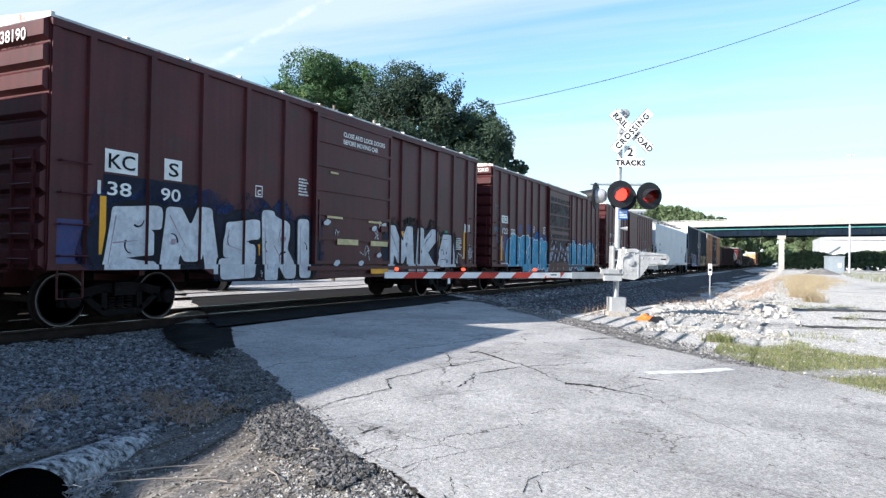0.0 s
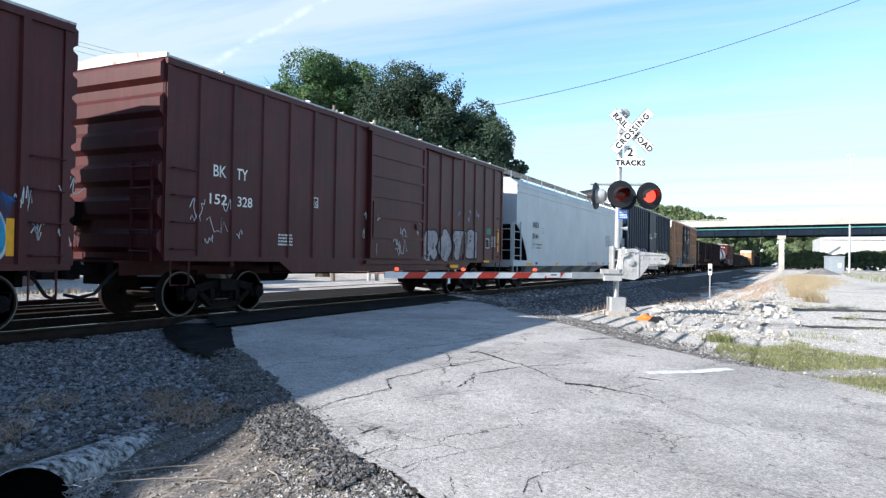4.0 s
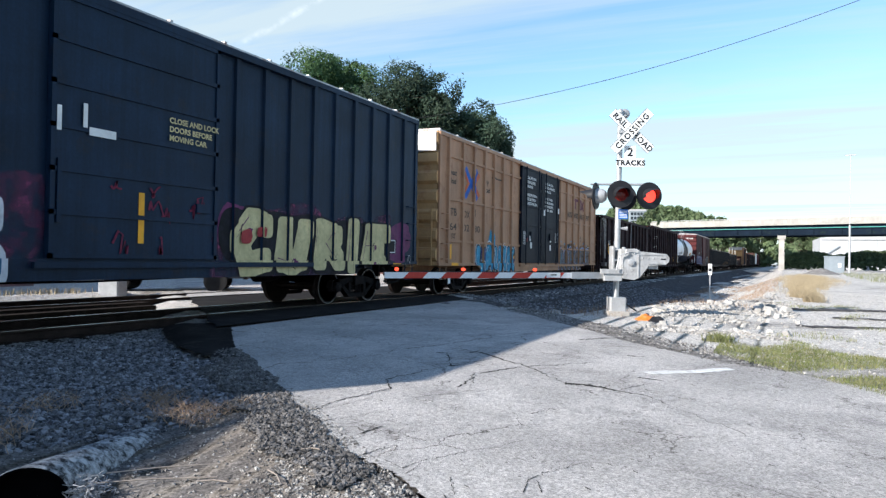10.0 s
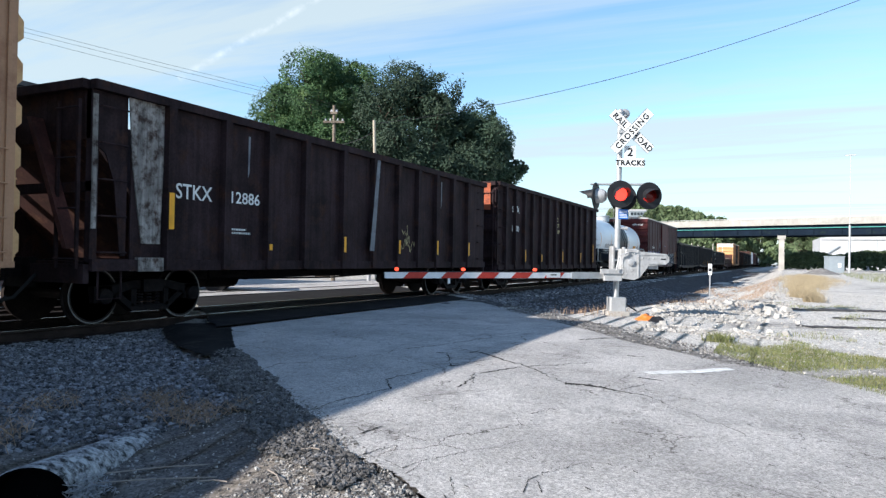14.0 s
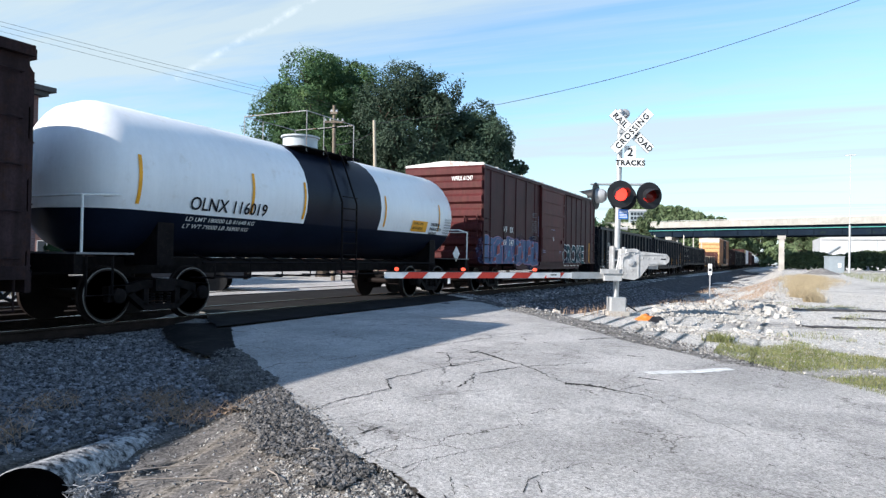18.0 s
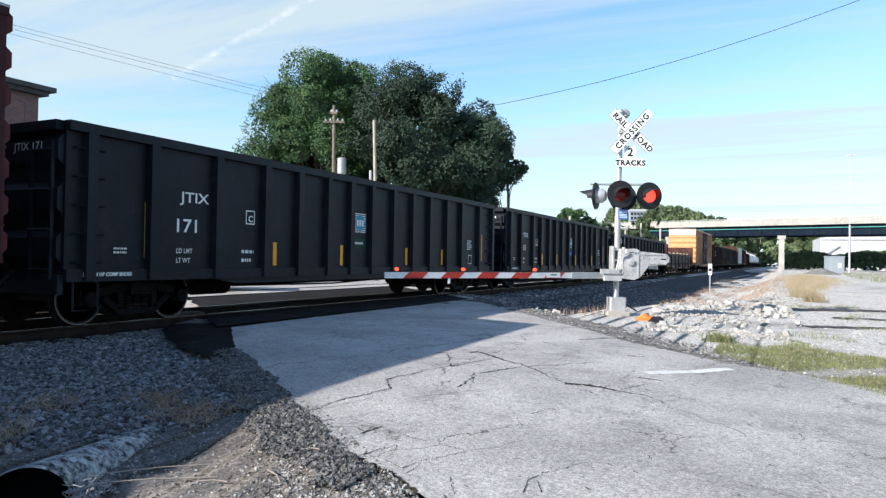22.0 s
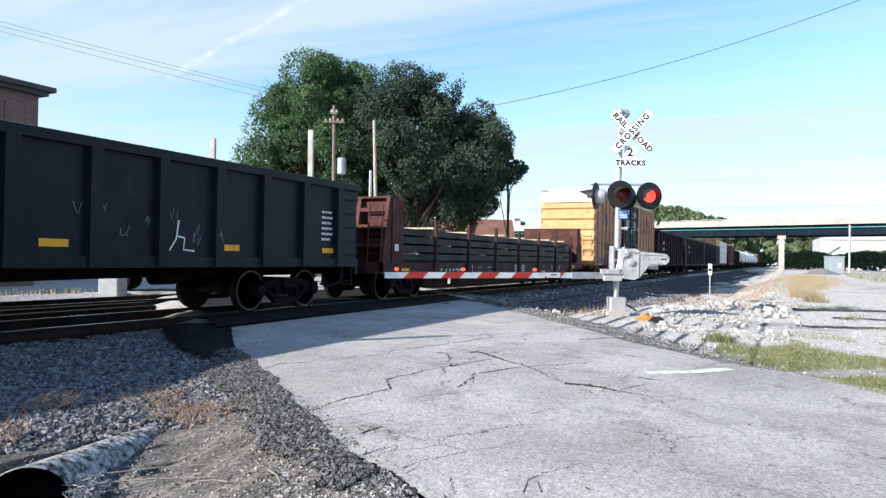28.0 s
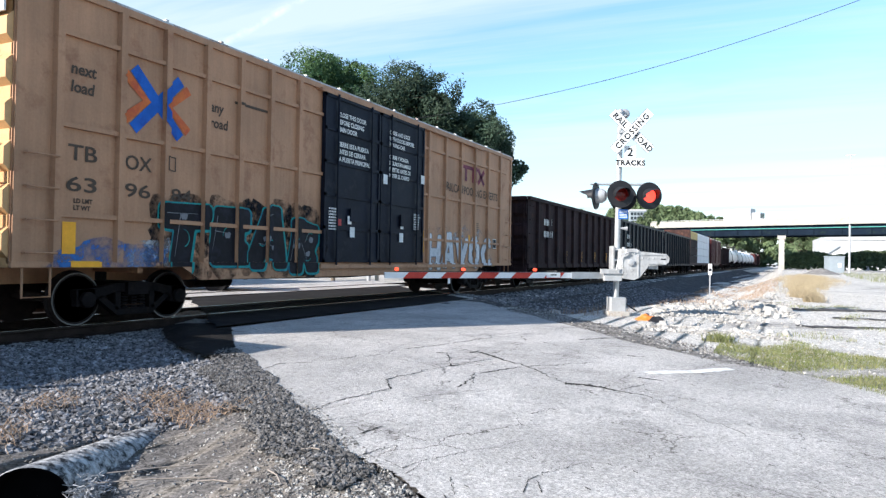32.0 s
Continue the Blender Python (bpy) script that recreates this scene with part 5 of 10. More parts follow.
def bulkhead_flat(S, L):
    car = thing("bulkhead_flat_car", "rust-brown bulkhead flat car with stakes", "rail car", at=(XC, S, 0), group="cars of the freight train")
    hw = 1.45
    for sg in (-1, 1):
        belly = [(0.2, 1.02), (L - 0.2, 1.02), (L - 0.2, 0.78), (L - 2.9, 0.72), (L - 4.2, 0.52), (4.2, 0.52), (2.9, 0.72), (0.2, 0.78)]
        x0, x1 = sorted(((hw - 0.06) * sg, hw * sg))
        part("side_sill", Shape().solid([(x0, y, z) for y, z in belly], [(x1, y, z) for y, z in belly]), RUST_DARK, car)
    part("deck", Shape().box(-hw + 0.06, hw - 0.06, 0.25, L - 0.25, 0.95, 1.02), RUST_DARK, car)
    # sill drawn deeper than real, a dark fill for the shade under the car
    keel = [(2.6, 0.94), (L - 2.6, 0.94), (L - 3.4, 0.62), (L - 4.9, 0.22), (4.9, 0.22), (3.4, 0.62)]
    for x in (-0.36, 0.30):
        part("centre_sill", Shape().solid([(x, y, z) for y, z in keel], [(x + 0.06, y, z) for y, z in keel]), RUST_DARK, car, "fish-bellied centre sill, deepened to stand in for shade")
    for d, y in ((-1, 0.75), (1, L - 0.75)):
        part("bulkhead", Shape().box(-hw, hw, *sorted((y, y - 0.1 * d)), 1.02, 2.70), RUST, car, "rusted steel end bulkhead")
        for x in (-1.38, -0.5, 0.5, 1.38):
            br = [(y, 1.02), (y, 2.70), (y + 0.12 * d, 2.70), (y + 0.46 * d, 1.02)]
            part("bulkhead_brace", Shape().solid([(x - 0.05, a, z) for a, z in br], [(x + 0.05, a, z) for a, z in br]), RUST, car)
        for z in (1.45, 1.95, 2.4):
            part("bulkhead_beam", Shape().box(-hw + 0.08, hw - 0.08, *sorted((y + 0.02 * d, y + (0.36 - 0.2 * (z - 1.45)) * d)), z - 0.05, z + 0.05), RUST, car)
        part("bulkhead_side", Shape().box(hw - 0.02, hw + 0.02, *sorted((y - 0.55 * d, y + 0.02 * d)), 1.02, 2.70), RUST, car)
        part("bulkhead_cap", Shape().box(-hw, hw, *sorted((y - 0.12 * d, y + 0.13 * d)), 2.70, 2.75), RUST, car)
        for k in range(4):
            part("ladder_rung", Shape().tube((hw - 0.45, y + 0.5 * d, 1.25 + 0.34 * k), (hw - 0.05, y + 0.5 * d, 1.25 + 0.34 * k), 0.015, n=5), RUST, car)
        for x in (hw - 0.45, hw - 0.05):
            part("ladder_rail", Shape().tube((x, y + 0.52 * d, 1.02), (x, y + 0.4 * d, 2.5), 0.02, n=5), RUST, car)
        part("end_sill", Shape().box(-hw, hw, *sorted((0.2 if d < 0 else L - 0.2, 0.32 if d < 0 else L - 0.32)), 0.72, 1.02), RUST_DARK, car)
        coupler(car, 0.2 if d < 0 else L - 0.2, d)
    for k in range(7):
        y = 3.2 + 2.36 * k
        for x in (hw + 0.03, -hw - 0.03):
            part("stake", Shape().box(x - 0.05, x + 0.05, y - 0.05, y + 0.05, 0.66, 2.25, 0.01), RUST_DARK, car, "rusty steel side stake")
            part("stake_pocket", Shape().box(x - 0.075, x + 0.075, y - 0.13, y + 0.13, 0.62, 0.96), RUST_DARK, car)
    underframe(car, L, 0.9, (2.2, L - 2.2), GEAR)
    truck(car, 2.2)
    truck(car, L - 2.2)
    return car, Side(hw, [])


flat_car = add(bulkhead_flat(233.3, 19.9))
load = thing("steel_bar_load", "layered bundles of blue-black steel bars on a flat car", "steel load", at=(XC, 233.3, 0))
CARS.append(load)
DUN = mat("pale timber dunnage", (0.5, 0.42, 0.30), 0.85, var=0.2, scale=5, fine=40, bump=0.2)
rn = random.Random(12)
LY = []
for layer in range(4):
    z = 1.08 + layer * 0.235
    for k in range(9):
        x = -1.28 + k * 0.285
        a, b = 1.15 + rn.uniform(0, 0.3), 18.6 - rn.uniform(0, 0.5)
        for q in range(4):
            zz = z + 0.045 * q
            part("steel_bar", Shape().box(x + rn.uniform(-0.012, 0.012), x + 0.265 + rn.uniform(-0.012, 0.012), a + rn.uniform(0, 0.15), b - rn.uniform(0, 0.15), zz, zz + 0.041), STEEL_BAR, load)
    for y in ((2.3, 7.1, 11.6, 16.4), (4.4, 9.2, 13.9), (3.0, 8.3, 12.6, 17.3), (5.6, 10.9, 15.2))[layer]:
        yy = y + rn.uniform(-0.2, 0.2)
        part("dunnage_board", Shape().box(-1.32, 1.30 + rn.uniform(0, 0.1), yy, yy + 0.11, z + 0.183, z + 0.232), DUN, load)
for y in (3.6, 9.4, 14.9, 17.2):
    part("dunnage_board", Shape().box(-1.0, 1.2, y, y + 0.15, 2.022, 2.07), DUN, load)
part("dunnage_base", Shape().box(-1.3, 1.3, 1.2, 18.5, 1.022, 1.078), GEAR, load)

# cars far down the train
WRAP = mat("white plastic lumber wrap", (0.72, 0.73, 0.75), 0.5, var=0.1, scale=1.5, fine=14, bump=0.2)
LUMBER = mat("yellow lumber", (0.6, 0.43, 0.18), 0.8, var=0.15, scale=2, fine=20, bump=0.1)


def far_copy(ob, S):
    CARS.append(copy_thing(ob, pose(XC, S, 0)))
    return CARS[-1]


far_copy(c18[0], 310.3)
lumber = thing("lumber_flat_car", "flat car stacked with white-wrapped lumber", "rail car", at=(XC, 328.2, 0), group="cars of the freight train")
CARS.append(lumber)
part("deck", Shape().box(-1.4, 1.4, 0.2, 22.0, 0.85, 1.1), RUST_DARK, lumber)
for k in range(6):
    for j in range(4):
        part("lumber_pack", Shape().box(-1.35, 1.35, 1.0 + 3.4 * k, 4.3 + 3.4 * k, 1.1 + 0.88 * j, 1.94 + 0.88 * j), WRAP if k > 1 else LUMBER if j == 3 else GON_BROWN, lumber)
for y in (0.6, 21.6):
    part("bulkhead", Shape().box(-1.4, 1.4, y - 0.12, y + 0.12, 1.1, 4.7), RUST_DARK, lumber)
truck(lumber, 2.2)
truck(lumber, 20.0)
far_copy(c3[0], 351.3)
far_copy(c17[0], 368.0)
tk = add(tank_car(385.0, 15.6, 1.4, 2.5, True))[0]
for k in range(1, 7):
    far_copy(tk, 385.0 + 16.6 * k)
for k, o in enumerate((c10[0], c8[0], c1[0], c17[0], c18[0], c3[0])):
    far_copy(o, 502.0 + 17.0 * k)


# ---- lettering and graffiti on the cars ----
def spray(name, base, second, rough=0.45):
    return mat(name, base, rough, var=0.15, scale=2.2, fine=12, bump=0, second=second, amount=0.4, spec=0.08)


G_WHITE = spray("silver white spray paint", (0.62, 0.63, 0.66), (0.48, 0.49, 0.54))
G_BLACK = spray("black spray outline", (0.012, 0.012, 0.016), (0.02, 0.02, 0.03))
G_BLUE = spray("sky blue spray paint", (0.04, 0.30, 0.48), (0.02, 0.20, 0.36))
G_DEEP = spray("deep blue spray paint", (0.035, 0.07, 0.20), (0.025, 0.05, 0.13))
G_NIGHT = mat("navy fading to teal spray", (0.016, 0.03, 0.06), 0.6, var=0.2, scale=0.6, fine=10, bump=0, second=(0.015, 0.11, 0.11), amount=0.5, spec=0.08)
G_STEEL = spray("steel blue spray paint", (0.055, 0.12, 0.24), (0.09, 0.10, 0.22))
G_INK = spray("ink navy paint", (0.012, 0.016, 0.034), (0.02, 0.024, 0.045))
G_LILAC = spray("dusty blue paint", (0.055, 0.065, 0.17), (0.08, 0.07, 0.15))
G_MAUVE = spray("faded mauve paint", (0.33, 0.24, 0.27), (0.42, 0.34, 0.36))
G_LAV = spray("grey lavender spray paint", (0.17, 0.17, 0.30), (0.26, 0.28, 0.48))
G_TEALB = spray("peacock blue spray paint", (0.015, 0.11, 0.20), (0.02, 0.16, 0.26))
G_ASH = spray("ash grey spray paint", (0.36, 0.34, 0.36), (0.24, 0.22, 0.25))
G_ROSE = spray("magenta spray paint", (0.17, 0.045, 0.12), (0.10, 0.03, 0.09))
G_PINK = spray("dusty pink spray line", (0.42, 0.20, 0.26), (0.30, 0.20, 0.34))
G_UMBER = spray("brown spray paint", (0.16, 0.10, 0.08), (0.06, 0.10, 0.15))
G_PALE = spray("pale lilac spray paint", (0.34, 0.38, 0.55), (0.22, 0.26, 0.48))
G_CREAM = spray("pale yellow spray paint", (0.66, 0.56, 0.30), (0.52, 0.44, 0.24))
G_MAROON = spray("maroon spray paint", (0.20, 0.03, 0.06), (0.08, 0.02, 0.05))
G_TEAL = spray("teal spray paint", (0.02, 0.26, 0.25), (0.02, 0.14, 0.2))
G_GREY = spray("grey spray paint", (0.20, 0.21, 0.23), (0.12, 0.12, 0.14))
G_RED = spray("red spray paint", (0.42, 0.06, 0.06), (0.3, 0.04, 0.05))
G_ORANGE = spray("orange emblem paint", (0.62, 0.16, 0.05), (0.5, 0.1, 0.05))
G_SHARD = spray("dull red spray paint", (0.30, 0.07, 0.08), (0.2, 0.05, 0.07))
G_PINE = spray("dark green plate paint", (0.012, 0.06, 0.04), (0.012, 0.045, 0.035))
G_NAVY = spray("blue emblem paint", (0.02, 0.12, 0.48), (0.02, 0.08, 0.36))
G_GREEN = spray("green sticker", (0.02, 0.25, 0.15), (0.02, 0.2, 0.12))


def blob(cy, cz, w, h, seed, n=30, rough=0.2, lean=0.15, power=3.2):
    """A swollen letter-like outline."""
    out = []
    for i in range(n):
        t = 2 * math.pi * i / n
        c, s = math.cos(t), math.sin(t)
        r = (abs(c) ** power + abs(s) ** power) ** (-1 / power)
        r *= 1 + rough * noise.noise((c * 1.7 + seed * 3.1, s * 1.7, seed)) + 0.5 * rough * noise.noise((c * 4 + seed, s * 4, seed * 2))
        z = s * r * h / 2
        out.append((cy + c * r * w / 2 + lean * z, cz + z))
    return out


def stroke(pts, w0, w1=None):
    """A tapering brush stroke through points, as quads."""
    w1 = w0 if w1 is None else w1
    P = [Vector(p) for p in pts]
    L, R = [], []
    for i, p in enumerate(P):
        d = (P[min(i + 1, len(P) - 1)] - P[max(i - 1, 0)]).normalized()
        k = (w0 + (w1 - w0) * i / (len(P) - 1)) / 2
        nn = Vector((-d.y, d.x)) * k
        L.append(tuple(p + nn))
        R.append(tuple(p - nn))
    return [[L[i], L[i + 1], R[i + 1], R[i]] for i in range(len(P) - 1)]


def arc(cy, cz, ry, rz, a0, a1, n=8):
    return [(cy + ry * math.cos(radians(a0 + (a1 - a0) * i / n)), cz + rz * math.sin(radians(a0 + (a1 - a0) * i / n))) for i in range(n + 1)]


def haze(name, base, cover=0.5):
    """Dry mist of spray paint: specks of colour that thin out over the paint beneath."""
    m = mat(name, base, 0.6, var=0.2, scale=2.5, fine=14, bump=0, spec=0.08)
    nt = m.node_tree
    tc = nt.nodes.new("ShaderNodeTexCoord")
    n1 = node(nt, "ShaderNodeTexNoise", Scale=2.2, Detail=8.0, Roughness=0.78)
    link(nt, tc.outputs["Object"], n1.inputs["Vector"])
    r = nt.nodes.new("ShaderNodeMapRange")
    r.inputs["From Min"].default_value, r.inputs["From Max"].default_value = 0.62 - 0.3 * cover, 0.82 - 0.3 * cover
    link(nt, n1.outputs[0], r.inputs[0])
    tr = nt.nodes.new("ShaderNodeBsdfTransparent")
    mx = nt.nodes.new("ShaderNodeMixShader")
    link(nt, r.outputs[0], mx.inputs[0])
    link(nt, tr.outputs[0], mx.inputs[1])
    link(nt, nt.nodes["Principled BSDF"].outputs[0], mx.inputs[2])
    link(nt, mx.outputs[0], nt.nodes["Material Output"].inputs[0])
    return m


H_WHITE, H_BLUE, H_DEEP = haze("white spray mist", (0.5, 0.51, 0.54), 0.35), haze("blue spray mist", (0.04, 0.16, 0.42), 0.6), haze("dark blue spray mist", (0.02, 0.035, 0.10), 0.7)
H_PINK, H_BLACK, H_GREEN = haze("pink spray mist", (0.20, 0.06, 0.12), 0.6), haze("black spray mist", (0.012, 0.012, 0.015), 0.7), haze("green spray mist", (0.06, 0.13, 0.10), 0.75)
H_SLATE = haze("slate grey primer patch", (0.045, 0.042, 0.048), 0.95)


def curve(p, steps=5):
    """Smooth line through control points."""
    out = []
    for i in range(len(p) - 1):
        p0, p1, p2, p3 = p[max(i - 1, 0)], p[i], p[i + 1], p[min(i + 2, len(p) - 1)]
        for k in range(steps):
            t = k / steps
            out.append(tuple(0.5 * (2 * p1[j] + (p2[j] - p0[j]) * t + (2 * p0[j] - 5 * p1[j] + 4 * p2[j] - p3[j]) * t * t + (3 * p1[j] - p0[j] - 3 * p2[j] + p3[j]) * t ** 3) for j in (0, 1)))
    return out + [tuple(p[-1])]


def filled(lines, radius, cell, swell=None):
    """Cells of the area within a radius of some lines, with a clean border and no overlaps."""
    pts = np.array([p for q in lines for p in q])
    lo, hi = pts.min(0) - radius * 1.3 - cell, pts.max(0) + radius * 1.3 + cell
    ys, zs = np.arange(lo[0], hi[0] + cell, cell), np.arange(lo[1], hi[1] + cell, cell)
    Y, Z = np.meshgrid(ys, zs)
    d = np.full(Y.shape, 9.0)
    for q in lines:
        for (a, b), (c, e) in zip(q, q[1:]):
            l2 = max((c - a) ** 2 + (e - b) ** 2, 1e-9)
            t = np.clip(((Y - a) * (c - a) + (Z - b) * (e - b)) / l2, 0, 1)
            u, v = np.abs(Y - a - t * (c - a)), np.abs(Z - b - t * (e - b))
            d = np.minimum(d, np.hypot(u, v) if swell is not None else (u ** 5 + v ** 5) ** 0.2)
    k = 0.0 if swell is None else swell
    f = radius * (1 + k * np.sin(Y * 5.1 + Z * 3.3)) - d
    out = []
    rows, cols = f.shape
    for j in range(rows - 1):
        run = None
        for i in range(cols):
            whole = i < cols - 1 and f[j, i] >= 0 and f[j, i + 1] >= 0 and f[j + 1, i] >= 0 and f[j + 1, i + 1] >= 0
            if whole:
                run = i if run is None else run
                continue
            if run is not None:
                out.append([(ys[run], zs[j]), (ys[i], zs[j]), (ys[i], zs[j + 1]), (ys[run], zs[j + 1])])
                run = None
            if i == cols - 1:
                continue
            c = ((i, j), (i + 1, j), (i + 1, j + 1), (i, j + 1))
            if max(f[q, p] for p, q in c) < 0:
                continue
            poly = []
            for (p, q), (r, t) in zip(c, c[1:] + c[:1]):
                fa, fb = f[q, p], f[t, r]
                if fa >= 0:
                    poly.append((ys[p], zs[q]))
                if (fa >= 0) != (fb >= 0):
                    m = fa / (fa - fb)
                    poly.append((ys[p] + (ys[r] - ys[p]) * m, zs[q] + (zs[t] - zs[q]) * m))
            if len(poly) > 2:
                out.append(poly)
    return [[(float(x), float(y)) for x, y in p] for p in out]


# skeletons of letter shapes in a unit square
BONES = {
    "A": [[(0.05, 0.0), (0.42, 1.0), (0.6, 1.0), (0.95, 0.0)], [(0.25, 0.3), (0.8, 0.3)]],
    "B": [[(0.12, 0.0), (0.15, 1.0), (0.75, 0.85), (0.45, 0.52), (0.9, 0.3), (0.7, 0.0), (0.15, 0.02)]],
    "C": [[(0.92, 0.9), (0.5, 1.0), (0.1, 0.55), (0.4, 0.02), (0.95, 0.12)]],
    "D": [[(0.12, 0.0), (0.15, 1.0), (0.7, 0.88), (0.92, 0.5), (0.7, 0.1), (0.12, 0.02)]],
    "E": [[(0.92, 0.97), (0.15, 0.95), (0.1, 0.04), (0.95, 0.02)], [(0.15, 0.5), (0.75, 0.52)]],
    "H": [[(0.12, 0.0), (0.15, 1.0)], [(0.85, 0.0), (0.9, 1.0)], [(0.15, 0.5), (0.88, 0.5)]],
    "I": [[(0.5, 0.0), (0.55, 1.0)]],
    "K": [[(0.12, 0.0), (0.15, 1.0)], [(0.92, 1.0), (0.25, 0.5), (0.95, 0.0)]],
    "L": [[(0.15, 1.0), (0.12, 0.05), (0.92, 0.0)]],
    "M": [[(0.02, 0.0), (0.15, 1.0), (0.5, 0.35), (0.85, 1.0), (0.98, 0.0)]],
    "N": [[(0.1, 0.0), (0.12, 1.0), (0.88, 0.02), (0.9, 1.0)]],
    "O": [[(0.5, 1.0), (0.12, 0.7), (0.12, 0.3), (0.5, 0.0), (0.88, 0.3), (0.88, 0.7), (0.5, 1.0)]],
    "R": [[(0.1, 0.0), (0.15, 1.0)], [(0.15, 0.97), (0.8, 0.85), (0.65, 0.52), (0.2, 0.48)], [(0.5, 0.5), (0.95, 0.0)]],
    "S": [[(0.92, 0.95), (0.25, 0.9), (0.2, 0.58), (0.8, 0.42), (0.78, 0.08), (0.08, 0.03)]],
    "T": [[(0.0, 0.95), (1.0, 1.0)], [(0.5, 0.95), (0.45, 0.0)]],
    "U": [[(0.12, 1.0), (0.12, 0.12), (0.5, 0.0), (0.86, 0.12), (0.9, 1.0)]],
    "V": [[(0.05, 1.0), (0.45, 0.0), (0.95, 1.0)]],
    "W": [[(0.0, 1.0), (0.25, 0.0), (0.5, 0.75), (0.75, 0.0), (1.0, 1.0)]]}
SLIM = {"I": 0.55, "M": 1.2, "W": 1.25, "L": 0.85}


def throw_up(car, side, y0, y1, z0, z1, text, seed, fill, line, back=None, accent=None, edge=0.06, lean=0.12, rough=0.2, lift=0.004, power=3.2, sharp=False, fat=0.36, glow=None, under=None):
    """A row of fat letters: mist behind, outline, fill, cut-in strokes and shine, each letter over the one before."""
    rn = random.Random(seed)
    share = [SLIM.get(ch, 1.0) for ch in text]
    unit, h = (y1 - y0) / sum(share), z1 - z0
    if back:
        for k in range(4):
            paint_on(car, "overspray", [blob(y0 + (y1 - y0) * (k + 0.5) / 4, (z0 + z1) / 2 + rn.uniform(-0.1, 0.15) * h, (y1 - y0) / 2.6, h * 1.15, seed + k * 5 + 0.7, 36, 0.35, 0, 2.4)], side, back, lift + 0.0012 * k, "spray mist behind graffiti")
    lift += 0.005
    if under:
        # the letters stand on one painted slab with its own outline
        mid = [(y0 + (y1 - y0) * (0.06 + 0.88 * k / 8), (z0 + z1) / 2 + rn.uniform(-0.06, 0.06) * h) for k in range(9)]
        paint_on(car, "graffiti_slab_outline", filled([mid], h * 0.40 + edge, 0.06, 0.1), side, line, lift - 0.0022)
        paint_on(car, "graffiti_slab", filled([mid], h * 0.40, 0.06, 0.1), side, under, lift - 0.0012, "painted ground under graffiti letters")
    for i, ch in enumerate(text):
        bone, w, left = BONES[ch], unit * share[i], y0 + unit * sum(share[:i])
        ln = lean + rn.uniform(-0.08, 0.12)
        hh = h * rn.uniform(0.84, 1.0)
        base = z0 + rn.uniform(0, h - hh)
        fw = fat * min(unit, h * 1.1)
        wide = rn.uniform(0.0, 0.25)
        sx, sz = w * 1.04 - fw, hh - fw
        lines = []
        for b in bone:
            q = [(left + fw / 2 + x * sx + rn.uniform(-0.03, 0.03) * w + ln * (z - 0.5) * hh * 0.5, base + fw / 2 + z * sz + rn.uniform(-0.03, 0.03) * hh) for x, z in b]
            lines.append(q if sharp else curve(q))
        def layer(name, grow, material, up, label="", dy=0.0, dz=0.0):
            paint_on(car, name, filled([[(a + dy, c + dz) for a, c in q] for q in lines], (fw + grow) / 2, 0.045, wide if not sharp else None), side, material, up, label)
        up = lift + 0.004 * i
        if glow:
            layer("graffiti_glow", 4.2 * edge, glow, up, "")
        layer("graffiti_shade", 2 * edge, line, up + 0.0006, "", edge * 0.9, -edge * 0.7)
        layer("graffiti_outline", 2 * edge, line, up + 0.0012, "painted outline of a graffiti letter")
        layer("graffiti_letter", 0.0, fill, up + 0.0022, "spray-painted graffiti letter")
        cuts, acc = [], []
        for q in lines:
            k = rn.randrange(len(q) - 1)
            mid = ((q[k][0] + q[k + 1][0]) / 2, (q[k][1] + q[k + 1][1]) / 2)
            acc += stroke([(a - fw * 0.28, c + fw * 0.12) for a, c in q[len(q) // 4: len(q) // 4 + max(2, len(q) // 2)]], edge * 0.55, edge * 0.2)
            if rn.random() < 0.7:
                t = rn.uniform(0, 360)
                cuts += stroke(arc(mid[0], mid[1], fw * 0.3, fw * 0.34, t, t + rn.uniform(70, 170)), edge * 0.8, edge * 0.3)
            if accent and rn.random() < 0.6:
                acc.append(blob(mid[0] + rn.uniform(-0.2, 0.2) * fw, mid[1], fw * 0.3, fw * 0.26, seed + k, 12, 0.4))
        if cuts:
            paint_on(car, "graffiti_cut", cuts, side, line, up + 0.003)
        if accent and acc:
            paint_on(car, "graffiti_shine", acc, side, accent, up + 0.0034)


def tags(car, side, y0, y1, z0, z1, n, seed, material=WHITE, w=0.018):
    """Thin scribbled tags."""
    rn = random.Random(seed)
    for i in range(n):
        y, z = rn.uniform(y0, y1), rn.uniform(z0, z1)
        s = rn.uniform(0.08, 0.22)
        p = [(y, z)]
        for k in range(rn.randint(5, 8)):
            p.append((p[-1][0] + s * rn.uniform(-0.25, 0.6), z + s * rn.uniform(-1, 1)))
        paint_on(car, "scribbled_tag", stroke(p if rn.random() < 0.5 else curve(p, 3), w, w * 0.6), side, material, 0.014 + 0.0004 * i, "scribbled paint tag")


def small_print(car, side, y, z, lines, width, material=WHITE, h=0.035, pitch=0.065, seed=1):
    paint_on(car, "small_print", rows_of_bars(random.Random(seed), lines, y, z, width, h, pitch), side, material, 0.009)


def words(car, side, text, y, z, size, material=WHITE, shear=0.0, squeeze=1.0, offset=0.004, lift=0.009):
    for k, line in enumerate(text.split("|")):
        paint_on(car, "lettering", glyphs(line, size, y, z - k * size * 1.12, shear=shear, offset=offset, squeeze=squeeze), side, material, lift, "painted words")


